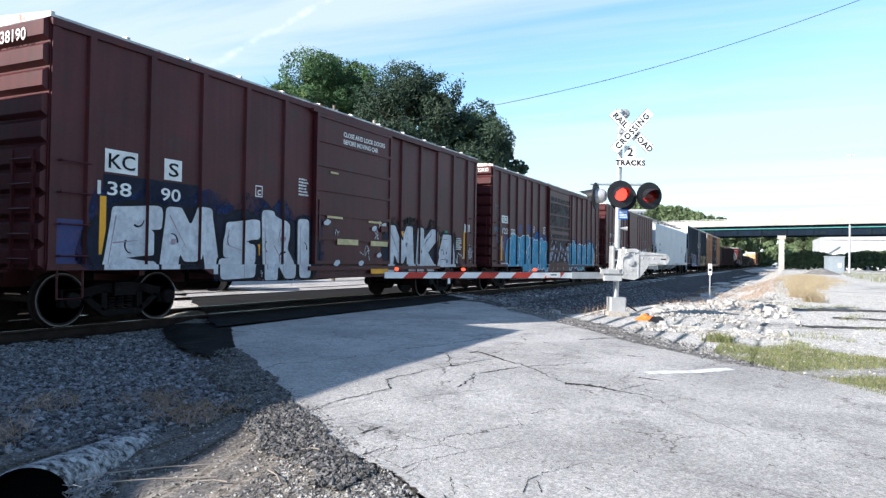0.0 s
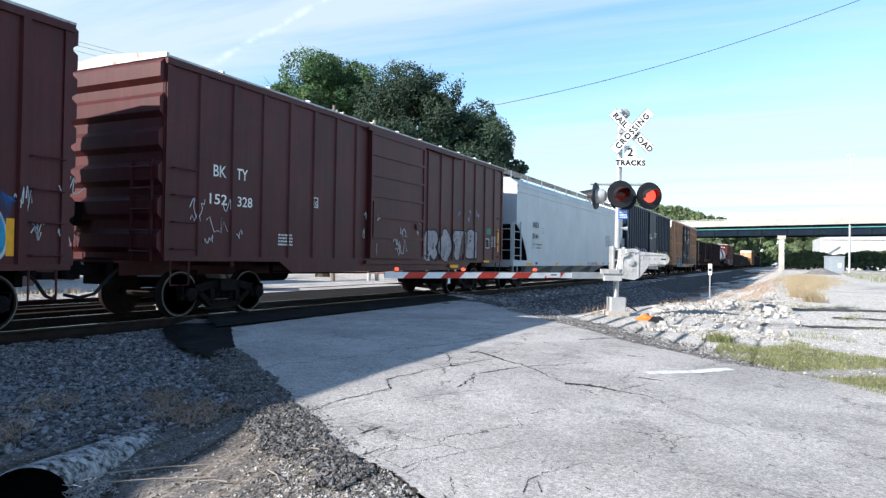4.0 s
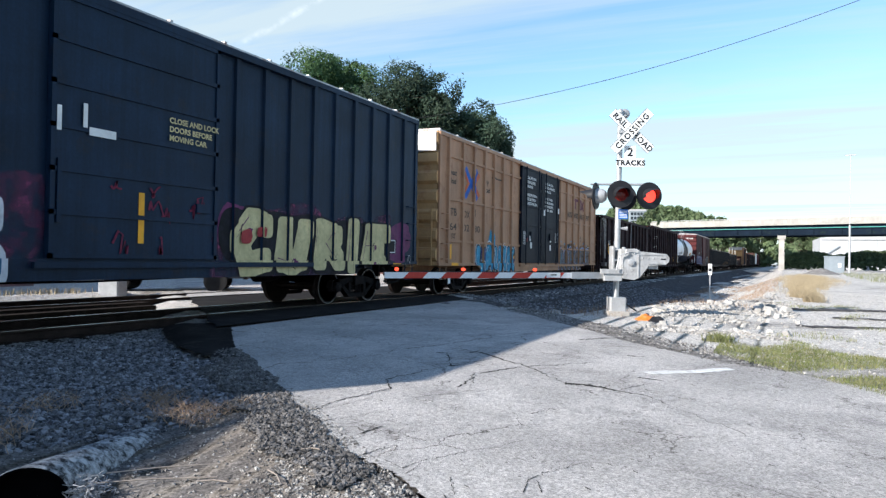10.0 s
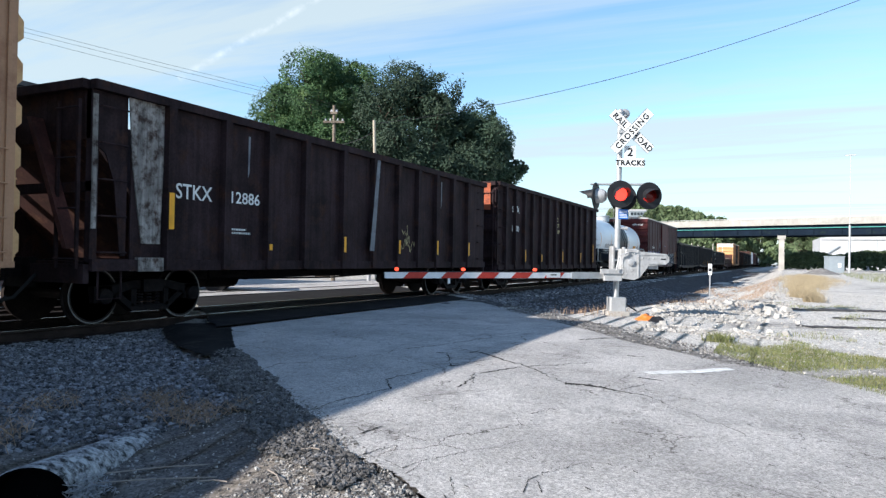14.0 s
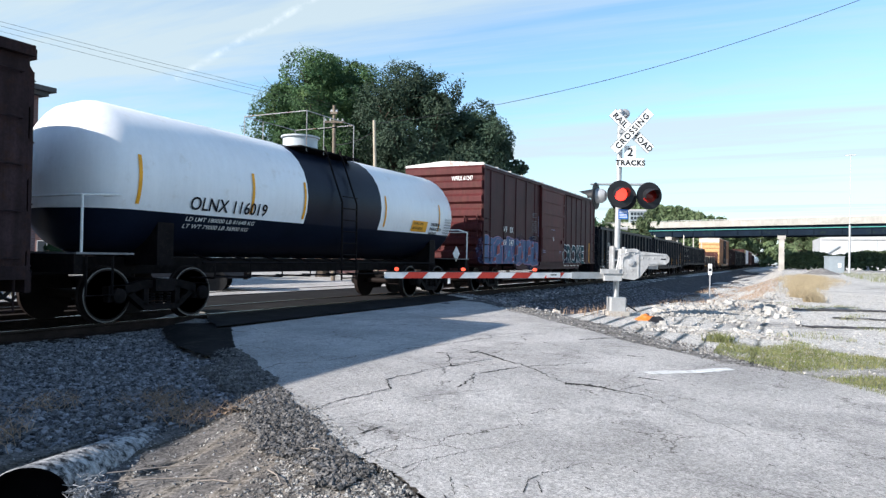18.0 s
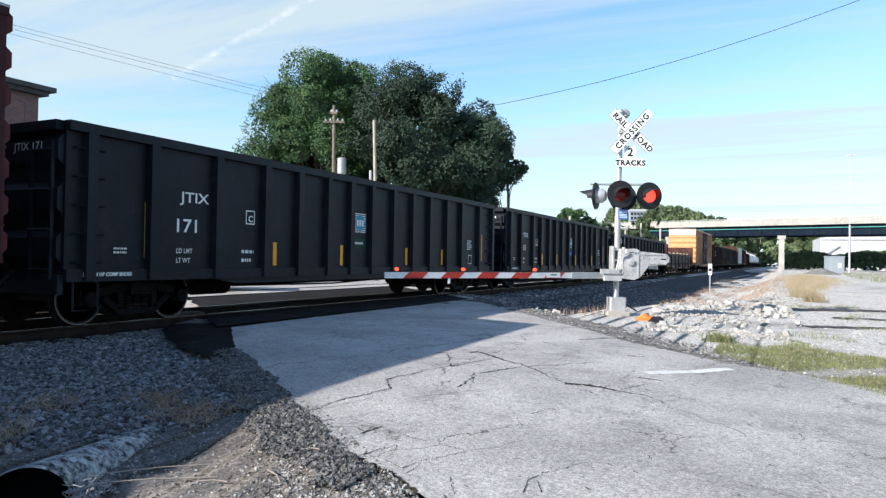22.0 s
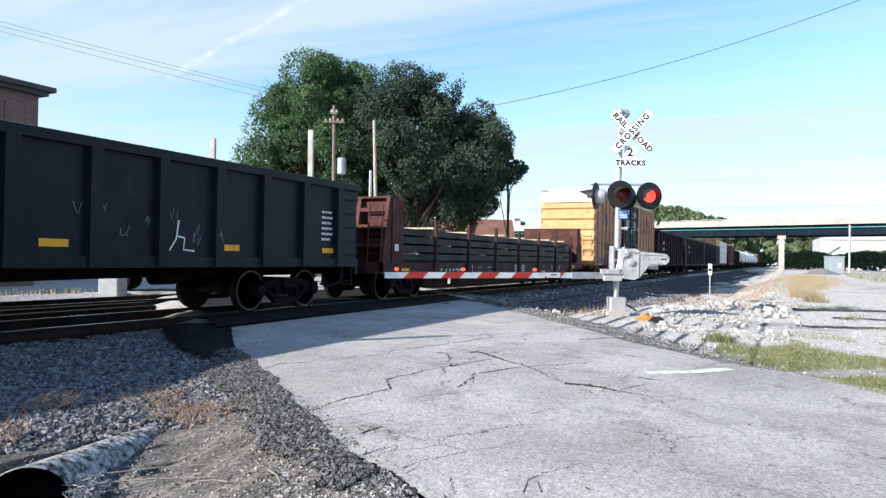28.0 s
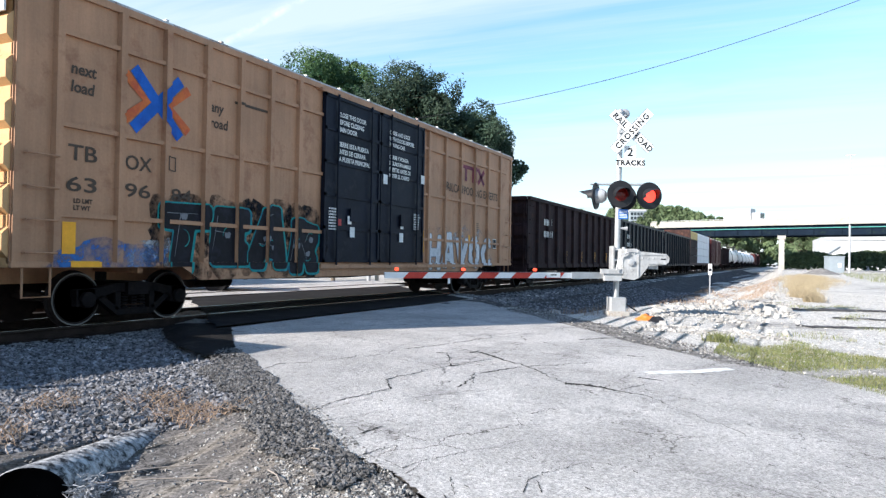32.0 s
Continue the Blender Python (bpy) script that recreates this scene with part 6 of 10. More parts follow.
def fitted(text, y0, y1, z0, z1, weight=0.012):
    """Letters stretched to fill a rectangle."""
    polys = glyphs(text, 1.0, 0, 0, offset=weight)
    a, b = min(p[0] for q in polys for p in q), max(p[0] for q in polys for p in q)
    c, d = min(p[1] for q in polys for p in q), max(p[1] for q in polys for p in q)
    return [[(y0 + (p[0] - a) / (b - a) * (y1 - y0), z0 + (p[1] - c) / (d - c) * (z1 - z0)) for p in q] for q in polys]


def painted(car, side, material, lift, *items):
    """Painted marks: each item is a text and the rectangle that it fills."""
    paint_on(car, "lettering", [p for text, *box in items for p in fitted(text, *box)], side, material, lift, "painted letters and figures")


def end_letters(car, text, x0, x1, z0, z1, y, material=WHITE):
    """Letters on the end wall that faces down the track."""
    s = Shape()
    for p in fitted(text, x0, x1, z0, z1):
        s.face([(a, y, b) for a, b in p])
    part("end_lettering", s, material, car)["kind"] = "stuff"


def row(y0, y1, z0, z1, n):
    p = (y1 - y0) / (n - 0.5)
    return [rect(y0 + p * i, y0 + p * i + 0.5 * p, z0, z1) for i in range(n)]


def stencil_box(car, side, y, z, s=0.22, material=WHITE, text=None):
    e = 0.02
    paint_on(car, "stencil_box", [rect(y, y + s, z, z + e), rect(y, y + s, z + s * 1.1 - e, z + s * 1.1), rect(y, y + e, z + e, z + s * 1.1 - e), rect(y + s - e, y + s, z + e, z + s * 1.1 - e)], side, material, 0.009)
    if text:
        words(car, side, text, y + s * 0.28, z + s * 0.2, s * 0.7, material)


def acid_plate(car, side, y, z):
    paint_on(car, "data_panel", [rect(y, y + 0.34, z, z + 0.34)], side, G_BLACK, 0.008)
    stencil_box(car, side, y + 0.02, z + 0.02, 0.3)


# brown boxcar with silver letters
car, sd = c1
paint_on(car, "mark_panel", [rect(1.0, 1.59, 2.37, 2.72)], sd, WHITE, 0.007, "white square behind a mark")
paint_on(car, "mark_panel", [rect(2.11, 2.48, 2.37, 2.72)], sd, WHITE, 0.007, "white square behind a mark")
paint_on(car, "mark_panel", [rect(0.98, 2.9, 1.55, 2.34)], sd, G_INK, 0.003, "navy patch painted behind a number")
paint_on(car, "mark_panel", [rect(0.16, 0.68, 0.98, 1.62)], sd, G_LILAC, 0.004, "dusty blue patch of paint")
painted(car, sd, G_BLACK, 0.011, ("KC", 1.06, 1.54, 2.43, 2.66), ("S", 2.2, 2.41, 2.43, 2.66))
painted(car, sd, WHITE, 0.012, ("138", 0.88, 1.48, 2.02, 2.23), ("90", 2.05, 2.46, 2.02, 2.23))
end_letters(car, "KCS 138190", -0.1, 1.1, 4.12, 4.3, -0.004)
throw_up(car, sd, 0.98, 6.08, 0.64, 2.0, "EMSRI", 11, G_WHITE, G_BLACK, H_DEEP, G_MAUVE, 0.05, fat=0.36, lean=0.02, sharp=True, under=G_INK)
throw_up(car, sd, 9.15, 13.3, 0.64, 2.0, "MKA", 23, G_WHITE, G_BLACK, H_BLACK, G_GREY, 0.05, fat=0.30, sharp=True, under=G_INK)
stencil_box(car, sd, 4.3, 2.28, 0.2, WHITE, "C")
words(car, sd, "CLOSE AND LOCK DOORS|BEFORE MOVING CAR", 7.1, 3.9, 0.15)
small_print(car, sd, 5.62, 2.75, 6, 0.35, seed=3)
small_print(car, sd, 13.42, 1.75, 6, 0.42, seed=4)
paint_on(car, "door_strip", [rect(6.5, 7.1, 2.0, 2.05), rect(8.2, 8.8, 1.98, 2.03), rect(6.6, 6.9, 3.0, 3.04)], sd, G_CREAM, 0.03)
paint_on(car, "door_sticker", [rect(6.9, 7.75, 1.42, 1.55)], sd, G_CREAM, 0.034, "long cream sticker")
paint_on(car, "door_sticker", [rect(8.3, 9.1, 1.42, 1.54)], sd, G_CREAM, 0.034, "long cream sticker")
acid_plate(car, sd, 12.34, 1.43)
paint_on(car, "sticker", [rect(12.6, 12.8, 1.84, 1.98)], sd, G_GREEN, 0.01)
for k, (y, z) in enumerate(((6.5, 1.9), (8.45, 1.85), (8.9, 1.95), (8.7, 1.2), (7.9, 1.0), (6.9, 1.0))):
    paint_on(car, "painted_blot", [blob(y, z, 0.22, 0.13, k + 2.2, 16, 0.3, 0.4, 2.0)], sd, G_WHITE, 0.036)
tags(car, sd, 6.2, 9.4, 0.9, 2.2, 7, 6, G_WHITE, 0.02)
tags(car, sd, 13.2, 13.8, 1.1, 1.4, 3, 7, G_WHITE, 0.03)
sill1 = Side(1.54, [])
tags(car, sill1, 4.0, 6.0, 0.72, 0.86, 9, 8, G_WHITE, 0.016)
tags(car, sill1, 9.6, 13.2, 0.72, 0.86, 10, 9, G_RED, 0.016)
conspicuity(car, sd, (0.93,), 1.12, 0.88)
conspicuity(car, sd, (4.35, 9.9, 12.15), 1.15, 0.7)
conspicuity(car, sd, (13.96,), 1.13, 0.89)
paint_on(car, "painted_wheel", stroke(arc(14.47, 1.32, 0.13, 0.16, 0, 360), 0.025) + sum((stroke([(14.47 + 0.03 * math.cos(radians(a)), 1.32 + 0.035 * math.sin(radians(a))), (14.47 + 0.24 * math.cos(radians(a)), 1.32 + 0.29 * math.sin(radians(a)))], 0.022) for a in range(15, 375, 45)), []), sd, G_WHITE, 0.014, "small painted ship's wheel")
paint_on(car, "sill_strip", [rect(8.3, 9.1, 0.74, 0.86)], sd, YELLOW, 0.055)
paint_on(car, "reporting_mark", row(14.0, 14.4, 1.98, 2.25, 2), sd, WHITE, 0.012)

# brown boxcar with blue letters
car, sd = c2
paint_on(car, "mark_panel", [rect(0.78, 1.41, 2.47, 2.74)], sd, WHITE, 0.007, "white panel behind a mark")
painted(car, sd, G_BLACK, 0.011, ("KCS", 0.86, 1.33, 2.51, 2.70))
painted(car, sd, WHITE, 0.012, ("122", 0.86, 1.4, 2.08, 2.29), ("030", 1.66, 2.15, 2.08, 2.29))
paint_on(car, "mark_panel", [rect(0.95, 1.5, 1.35, 2.0), rect(2.45, 2.95, 2.15, 2.5), rect(3.5, 4.0, 2.2, 2.55)], sd, G_LILAC, 0.004, "dusty blue patch of paint")
end_letters(car, "KCS", 0.58, 0.85, 4.19, 4.31, -0.256)
end_letters(car, "122030", 0.92, 1.38, 4.2, 4.33, -0.256)
throw_up(car, sd, 1.5, 6.1, 0.66, 2.12, "DESK", 31, G_BLUE, G_WHITE, H_BLUE, G_WHITE, 0.032, fat=0.46, under=G_BLUE)
throw_up(car, sd, 9.16, 14.0, 0.70, 2.05, "MELD", 37, G_BLUE, G_WHITE, H_BLUE, G_PALE, 0.035, fat=0.5, under=G_BLUE)
paint_on(car, "bare_patch", [rect(6.2, 9.15, 0.98, 2.3)], sd, H_SLATE, 0.002, "scrubbed slate patch on the door")
paint_on(car, "bare_patch", [rect(6.2, 9.15, 2.45, 3.9)], sd, H_SLATE, 0.002, "scrubbed slate patch on the door")
tags(car, sd, 6.2, 9.1, 1.05, 2.2, 22, 9, G_WHITE, 0.022)
for k in range(14):
    paint_on(car, "painted_blot", [blob(6.4 + 0.2 * k, 1.2 + 0.5 * ((k * 7) % 5) / 4, 0.16, 0.2, k + 0.2, 12, 0.4)], sd, G_PALE, 0.016)
tags(car, sd, 0.25, 0.9, 1.2, 2.6, 7, 10, G_PALE, 0.015)
tags(car, sd, 14.0, 15.1, 1.2, 2.2, 9, 12, G_WHITE, 0.018)
tags(car, Side(1.54, []), 6.6, 9.6, 0.74, 0.9, 12, 13, G_WHITE, 0.016)
stencil_box(car, sd, 4.2, 2.25, 0.22, WHITE, "C")
small_print(car, sd, 5.55, 2.5, 5, 0.35, seed=5)
acid_plate(car, sd, 12.9, 1.35)
conspicuity(car, sd, (0.77,), 1.1, 0.9)
paint_on(car, "scribbled_tag", stroke(arc(0.3, 2.83, 0.2, 0.26, 0, 350), 0.018) + stroke([(0.2, 2.72), (0.3, 2.95), (0.4, 2.7)], 0.015) + stroke([(0.12, 3.1), (0.3, 3.0), (0.48, 3.12)], 0.015), sd, G_GREY, 0.013, "faded round scrawl")
paint_on(car, "scribbled_tag", stroke([(0.08, 2.2), (0.2, 2.3), (0.14, 2.1), (0.3, 2.28), (0.36, 2.12), (0.46, 2.3), (0.55, 2.14)], 0.035), sd, G_BLUE, 0.014, "blue scribbled tag")
conspicuity(car, sd, (2.95, 9.65, 12.0, 14.3), 1.08, 0.5)
words(car, sd, "2 INCH HF COMP SHOES", 0.8, 0.98, 0.06)

# third brown boxcar
car, sd = c3
painted(car, sd, WHITE, 0.010, ("BK", 1.2, 1.52, 2.55, 2.76), ("TY", 1.78, 2.08, 2.55, 2.76), ("152", 1.12, 1.55, 2.05, 2.24), ("328", 1.82, 2.22, 2.05, 2.24))
tags(car, sd, 0.4, 2.0, 1.4, 2.2, 6, 21, G_WHITE)
tags(car, sd, 6.0, 9.2, 1.3, 2.2, 14, 22, G_WHITE, 0.03)
throw_up(car, sd, 9.2, 12.95, 1.05, 2.1, "ROTE", 41, G_ASH, G_BLACK, None, G_UMBER, 0.045, fat=0.42)
paint_on(car, "graffiti_blot", [blob(11.95, 1.6, 0.5, 0.7, 4.4, 20, 0.4)], sd, G_UMBER, 0.034)
stencil_box(car, sd, 4.1, 2.2, 0.2, WHITE, "C")
tags(car, sd, 11.0, 13.0, 2.3, 2.7, 4, 24, G_PALE, 0.03)
small_print(car, sd, 3.0, 1.55, 4, 0.5, seed=8)
acid_plate(car, sd, 13.75, 1.5)
paint_on(car, "sill_strip", [rect(10.8, 11.4, 0.86, 0.96), rect(13.4, 13.9, 1.0, 1.1)], sd, YELLOW, 0.055)
paint_on(car, "sticker", [rect(13.85, 14.2, 2.0, 2.2)], sd, G_GREEN, 0.01)
conspicuity(car, sd, (14.85,), 1.4, 0.8)
small_print(car, sd, 14.3, 1.9, 6, 0.35, seed=9)

# grey covered hopper
car, sd = c4
paint_on(car, "maker_mark", row(11.6, 12.9, 0.95, 1.07, 12), Side(1.58, []), G_GREY, 0.006, "blue painted maker's mark")
paint_on(car, "emblem", [[(11.0, 1.01), (11.13, 1.1), (11.26, 1.01), (11.13, 0.93)]], Side(1.58, []), G_GREY, 0.006)
painted(car, sd, G_BLACK, 0.010, ("INEX", 2.47, 3.26, 2.45, 2.68), ("0144", 2.47, 3.2, 1.99, 2.22))
painted(car, sd, G_GREY, 0.010, ("LD LMT", 2.41, 2.85, 1.74, 1.82), ("LT WT", 2.41, 2.75, 1.60, 1.68))
end_letters(car, "INEX", 0.2, 0.72, 3.84, 3.97, 0.61, G_BLACK)
end_letters(car, "0144", 0.22, 0.70, 3.6, 3.73, 0.61, G_BLACK)
small_print(car, sd, 2.95, 1.75, 2, 0.9, G_GREY, 0.06, 0.14, 11)
stencil_box(car, sd, 3.65, 2.25, 0.22, G_GREY)
small_print(car, sd, 15.04, 2.55, 9, 1.3, G_GREY, 0.035, 0.07, 12)
small_print(car, sd, 17.3, 1.75, 3, 0.4, G_GREY, 0.03, 0.06, 13)
lower = Side(1.58, [])
paint_on(car, "sill_strip", [rect(1.6, 2.35, 0.93, 1.03), rect(5.4, 5.9, 0.93, 1.03), rect(9.4, 9.9, 0.93, 1.03), rect(12.9, 13.4, 0.93, 1.03), rect(17.6, 18.3, 0.93, 1.03)], lower, YELLOW, 0.006)
for y in (2.7, 15.6, 14.2):
    paint_on(car, "sill_mark", [rect(y, y + 0.28, 0.96, 1.05)], lower, G_DEEP, 0.006)

# dark boxcar with lilac and yellow letters
car, sd = c5
part("end_panel", Shape().box(-1.44, 1.44, -0.02, 0.012, 4.2, 4.96), TANK_WHITE, car, "white upper panel of the end wall")
part("end_mark", Shape().box(-0.2, 1.3, -0.026, -0.02, 4.0, 4.18), G_GREY, car)
end_letters(car, "KCS 129657", -0.1, 1.2, 4.03, 4.15, -0.028)
throw_up(car, sd, 2.9, 6.5, 0.64, 2.1, "TREO", 51, G_LAV, G_WHITE, H_PINK, G_PALE, 0.045, fat=0.40, lean=0.0, sharp=True)
throw_up(car, sd, 6.3, 7.35, 0.64, 2.05, "R", 52, G_TEALB, G_WHITE, None, G_PALE, 0.045, fat=0.40, lean=0.0, sharp=True, lift=0.03)
throw_up(car, sd, 11.4, 17.1, 0.72, 2.05, "CURIE", 57, G_CREAM, G_BLACK, H_PINK, G_ROSE, 0.045, fat=0.38, sharp=True, under=G_BLACK)
paint_on(car, "overspray", [blob(6.9, 1.3, 0.7, 1.0, 5.2, 26, 0.3)], sd, H_BLUE, 0.004)
paint_on(car, "graffiti_blot", [blob(11.9, 1.5, 0.3, 0.28, 5.2, 20, 0.2)], sd, G_RED, 0.05)
paint_on(car, "graffiti_blot", [blob(12.3, 1.6, 0.22, 0.2, 6.2, 20, 0.2)], sd, G_RED, 0.05)
painted(car, sd, YELLOW, 0.012, ("K", 1.93, 2.13, 2.0, 2.22), ("12", 1.88, 2.22, 1.57, 1.78), ("C", 2.95, 3.12, 1.98, 2.2), ("9", 2.9, 3.05, 1.6, 1.8))
tags(car, sd, 0.2, 1.0, 1.2, 3.2, 8, 31, G_WHITE)
tags(car, sd, 1.2, 2.7, 0.95, 2.2, 8, 32, G_PALE)
paint_on(car, "overspray", [blob(1.9, 1.2, 2.2, 0.85, 3.3, 30, 0.4)], sd, H_GREEN, 0.003, "green overspray")
paint_on(car, "overspray", [blob(2.75, 1.3, 0.7, 1.0, 8.3, 30, 0.4)], sd, H_PINK, 0.0045, "pink overspray")
for notice in (rect(8.0, 8.07, 2.85, 3.2), rect(8.4, 8.47, 2.95, 3.3), rect(8.5, 8.95, 2.85, 2.97)):
    paint_on(car, "door_notice", [notice], sd, WHITE, 0.03)
words(car, sd, "CLOSE AND LOCK|DOORS BEFORE|MOVING CAR", 9.95, 3.3, 0.13, G_CREAM, lift=0.034)
tags(car, sd, 8.0, 10.8, 1.2, 2.2, 9, 33, G_MAROON, 0.04)
conspicuity(car, sd, (0.98,), 0.9, 0.88)
conspicuity(car, sd, (9.4,), 1.3, 0.8)
paint_on(car, "hazard_sticker", [rect(17.35, 17.75, 0.78, 1.0)], sd, YELLOW, 0.016)
paint_on(car, "overspray", [blob(17.65, 1.55, 1.2, 0.95, 3.4, 30, 0.3)], sd, G_ROSE, 0.003, "magenta patch of spray paint")
paint_on(car, "overspray", [blob(11.7, 1.6, 1.1, 0.9, 6.4, 30, 0.35)], sd, G_ROSE, 0.003, "magenta patch of spray paint")
paint_on(car, "overspray", [blob(7.6, 1.6, 0.8, 1.2, 7.4, 30, 0.35)], sd, H_PINK, 0.003, "maroon patch of spray paint")
acid_plate(car, sd, 17.2, 1.25)
tags(car, sd, 17.4, 18.5, 0.8, 1.1, 4, 34, G_WHITE)


def mustard_marks(pair, gseed, fill, line, back, second):
    car, sd = pair
    words(car, sd, "next|load", 0.91, 3.72, 0.235, BROWNP, 0.12, 0.95, 0.006)
    words(car, sd, "any|road", 3.58, 3.70, 0.25, BROWNP, 0.12, 0.95, 0.006)
    # crossed arms between two chevrons
    y, z = 2.45, 3.58
    for d in (-1, 1):
        paint_on(car, "emblem_arm", stroke([(y - 0.47, z + 0.48 * d), (y + 0.47, z - 0.48 * d)], 0.19), sd, G_NAVY, 0.011 + 0.001 * d, "blue arm of a crossed emblem")
        paint_on(car, "emblem_chevron", stroke([(y + 0.64 * d, z + 0.36), (y + 0.22 * d, z), (y + 0.64 * d, z - 0.36)], 0.16), sd, G_ORANGE, 0.014, "red chevron of an emblem")
    a, b, c = ("64", "02", "30") if pair is c6 else ("63", "96", "84")
    painted(car, sd, BROWNP, 0.010, ("TB", 0.90, 1.37, 2.47, 2.70), ("OX", 1.86, 2.36, 2.45, 2.68), (a, 0.88, 1.37, 2.02, 2.24), (b, 1.86, 2.34, 2.02, 2.24), (c, 2.76, 3.2, 2.02, 2.24))
    stencil_box(car, sd, 2.63, 2.52, 0.22, BROWNP)
    words(car, sd, "LD LMT|LT WT", 1.0, 1.86, 0.09, BROWNP)
    a, b = pair[1].door
    words(car, sd, "CLOSE THIS DOOR|BEFORE CLOSING|MAIN DOOR||CIERRE ESTA PUERTA|ANTES DE CERRAR|LA PUERTA PRINCIPAL", a + 0.45, 4.32, 0.15, WHITE, lift=0.034, squeeze=0.9)
    words(car, sd, "CLOSE AND LOCK|BOTH DOORS BEFORE|MOVING CAR||CIERRE Y PONGA|SEGURO EN AMBAS|PUERTAS ANTES DE|MOVER EL CARRO", (a + b) / 2 + 0.4, 4.30, 0.14, WHITE, lift=0.034, squeeze=0.9)
    for y, z, s in ((a + 0.9, 1.9, 0.16), (a + 1.0, 1.6, 0.2), (b - 1.3, 1.9, 0.16), (b - 1.35, 1.55, 0.2), (b - 2.2, 3.0, 0.2), (b - 0.2, 3.2, 0.2)):
        paint_on(car, "door_label", [rect(y, y + s, z, z + s * 1.2)], sd, WHITE, 0.034, "white door label")
    paint_on(car, "door_label", [rect(a + 0.5, a + 0.65, 1.85, 2.0)], sd, G_RED, 0.034)
    small_print(car, Side(sd.x + 0.034, sd.spans), a + 0.15, 2.2, 8, 0.4, seed=gseed)
    small_print(car, Side(sd.x + 0.034, sd.spans), b - 0.6, 2.3, 7, 0.4, seed=gseed + 1)
    conspicuity(car, sd, (0.84,), 1.12, 0.46, 0.21)
    conspicuity(car, sd, (3.09, 6.44), 1.18, 0.4)
    conspicuity(car, sd, (b + 0.12, b + 3.3), 1.3, 0.62)
    paint_on(car, "hazard_sticker", [rect(0.95, 1.45, 0.88, 1.02)], sd, YELLOW, 0.01)
    words(car, sd, "RAILCAR POOLING EXPERTS", b + 1.45, 3.2, 0.36, BROWNP, 0, 0.93, 0.005)
    e = b + 2.75
    paint_on(car, "emblem", [rect(e, e + 1.22, 4.02, 4.14), rect(e + 0.2, e + 0.36, 3.63, 4.02), rect(e + 0.78, e + 0.94, 3.63, 4.02)] + stroke([(e + 1.25, 4.12), (e + 1.75, 3.63)], 0.15) + stroke([(e + 1.25, 3.65), (e + 1.75, 4.1)], 0.15), sd, G_MAROON, 0.010, "faded maroon emblem")
    acid_plate(car, sd, b + 5.35, 1.5)
    small_print(car, sd, b + 3.8, 2.3, 5, 0.4, BROWNP, seed=gseed + 2)
    paint_on(car, "bare_plate", [rect(y0, y0 + 0.9, 3.95, 4.0) for y0 in (4.2,)], sd, BROWNP, 0.012)
    # white upper end panel
    part("end_panel", Shape().box(-1.44, 1.44, -0.02, 0.012, 4.32, 4.9), END_WHITE, car, "white upper panel of the end wall")
    for k, (zz, h) in enumerate(((3.4, 0.3), (2.75, 0.25))):
        part("end_notice", Shape().box(-0.35, 0.5, 0.003, 0.006, zz, zz + 0.02), BROWNP, car)


c6[1].door = (7.0, 11.85)
c16[1].door = (6.89, 11.54)
mustard_marks(c6, 61, G_BLUE, G_WHITE, None, None)
throw_up(c6[0], c6[1], 2.9, 6.4, 0.70, 1.65, "LAINK", 66, G_BLUE, G_BLACK, None, G_WHITE, 0.04, fat=0.36, glow=G_WHITE, under=G_DEEP)
paint_on(c6[0], "graffiti_peak", [[(3.85, 1.5), (4.17, 2.21), (4.75, 1.5), (4.3, 1.4)]], c6[1], G_BLUE, 0.006)
throw_up(c6[0], c6[1], 12.1, 17.3, 0.70, 1.72, "ROMOES", 68, G_UMBER, G_BLACK, H_BLACK, G_BLUE, 0.05, fat=0.34, glow=G_PALE, under=None)
for k in range(10):
    paint_on(c6[0], "paint_drip", [blob(12.0 + 0.55 * k, 1.75 + 0.35 * ((k * 5) % 7) / 7, 0.14, 0.08, k + 0.4, 10, 0.5)], c6[1], G_BLUE, 0.012)
mustard_marks(c16, 71, G_BLACK, G_TEAL, None, None)
throw_up(c16[0], c16[1], 2.5, 6.85, 0.78, 2.1, "TEAR", 73, G_BLACK, G_TEAL, H_BLACK, G_GREY, 0.028, fat=0.40, sharp=True)
paint_on(c16[0], "overspray", [blob(1.6, 1.05, 1.7, 0.55, 2.2, 30, 0.4)], c16[1], H_BLUE, 0.005, "blue overspray")
paint_on(c16[0], "overspray", [blob(2.5, 1.1, 1.0, 0.6, 6.2, 24, 0.5)], c16[1], H_WHITE, 0.007)
throw_up(c16[0], c16[1], 11.9, 16.7, 0.8, 1.95, "HAVOC", 78, G_WHITE, G_GREY, H_WHITE, G_WHITE, 0.02, fat=0.24, sharp=True)

# coal gondolas
car, sd = c7
wall7 = Side(1.525, [])
painted(car, sd, WHITE, 0.006, ("STKX", 1.68, 2.5, 2.08, 2.34), ("12886", 2.98, 3.74, 2.1, 2.32))
post7 = Side(1.525 + 0.12, [])
conspicuity(car, post7, (1.44,), 1.55, 0.6, 0.11)
for y, h in ((3.91, 0.12), (6.46, 0.35), (8.96, 0.35), (11.16, 0.4), (13.36, 0.4)):
    conspicuity(car, post7, (y,), 1.25, h, 0.09)
RUSTW = mat("peeling white corner paint", (0.44, 0.40, 0.37), 0.8, var=0.25, scale=2.2, fine=9, bump=0.3, second=(0.08, 0.045, 0.035), amount=0.45, streak=0.7)
cp = [(0.72, 3.62), (1.43, 3.62), (1.42, 3.0), (1.38, 2.0), (1.36, 1.3), (1.0, 1.3), (0.9, 1.9), (0.8, 2.6)]
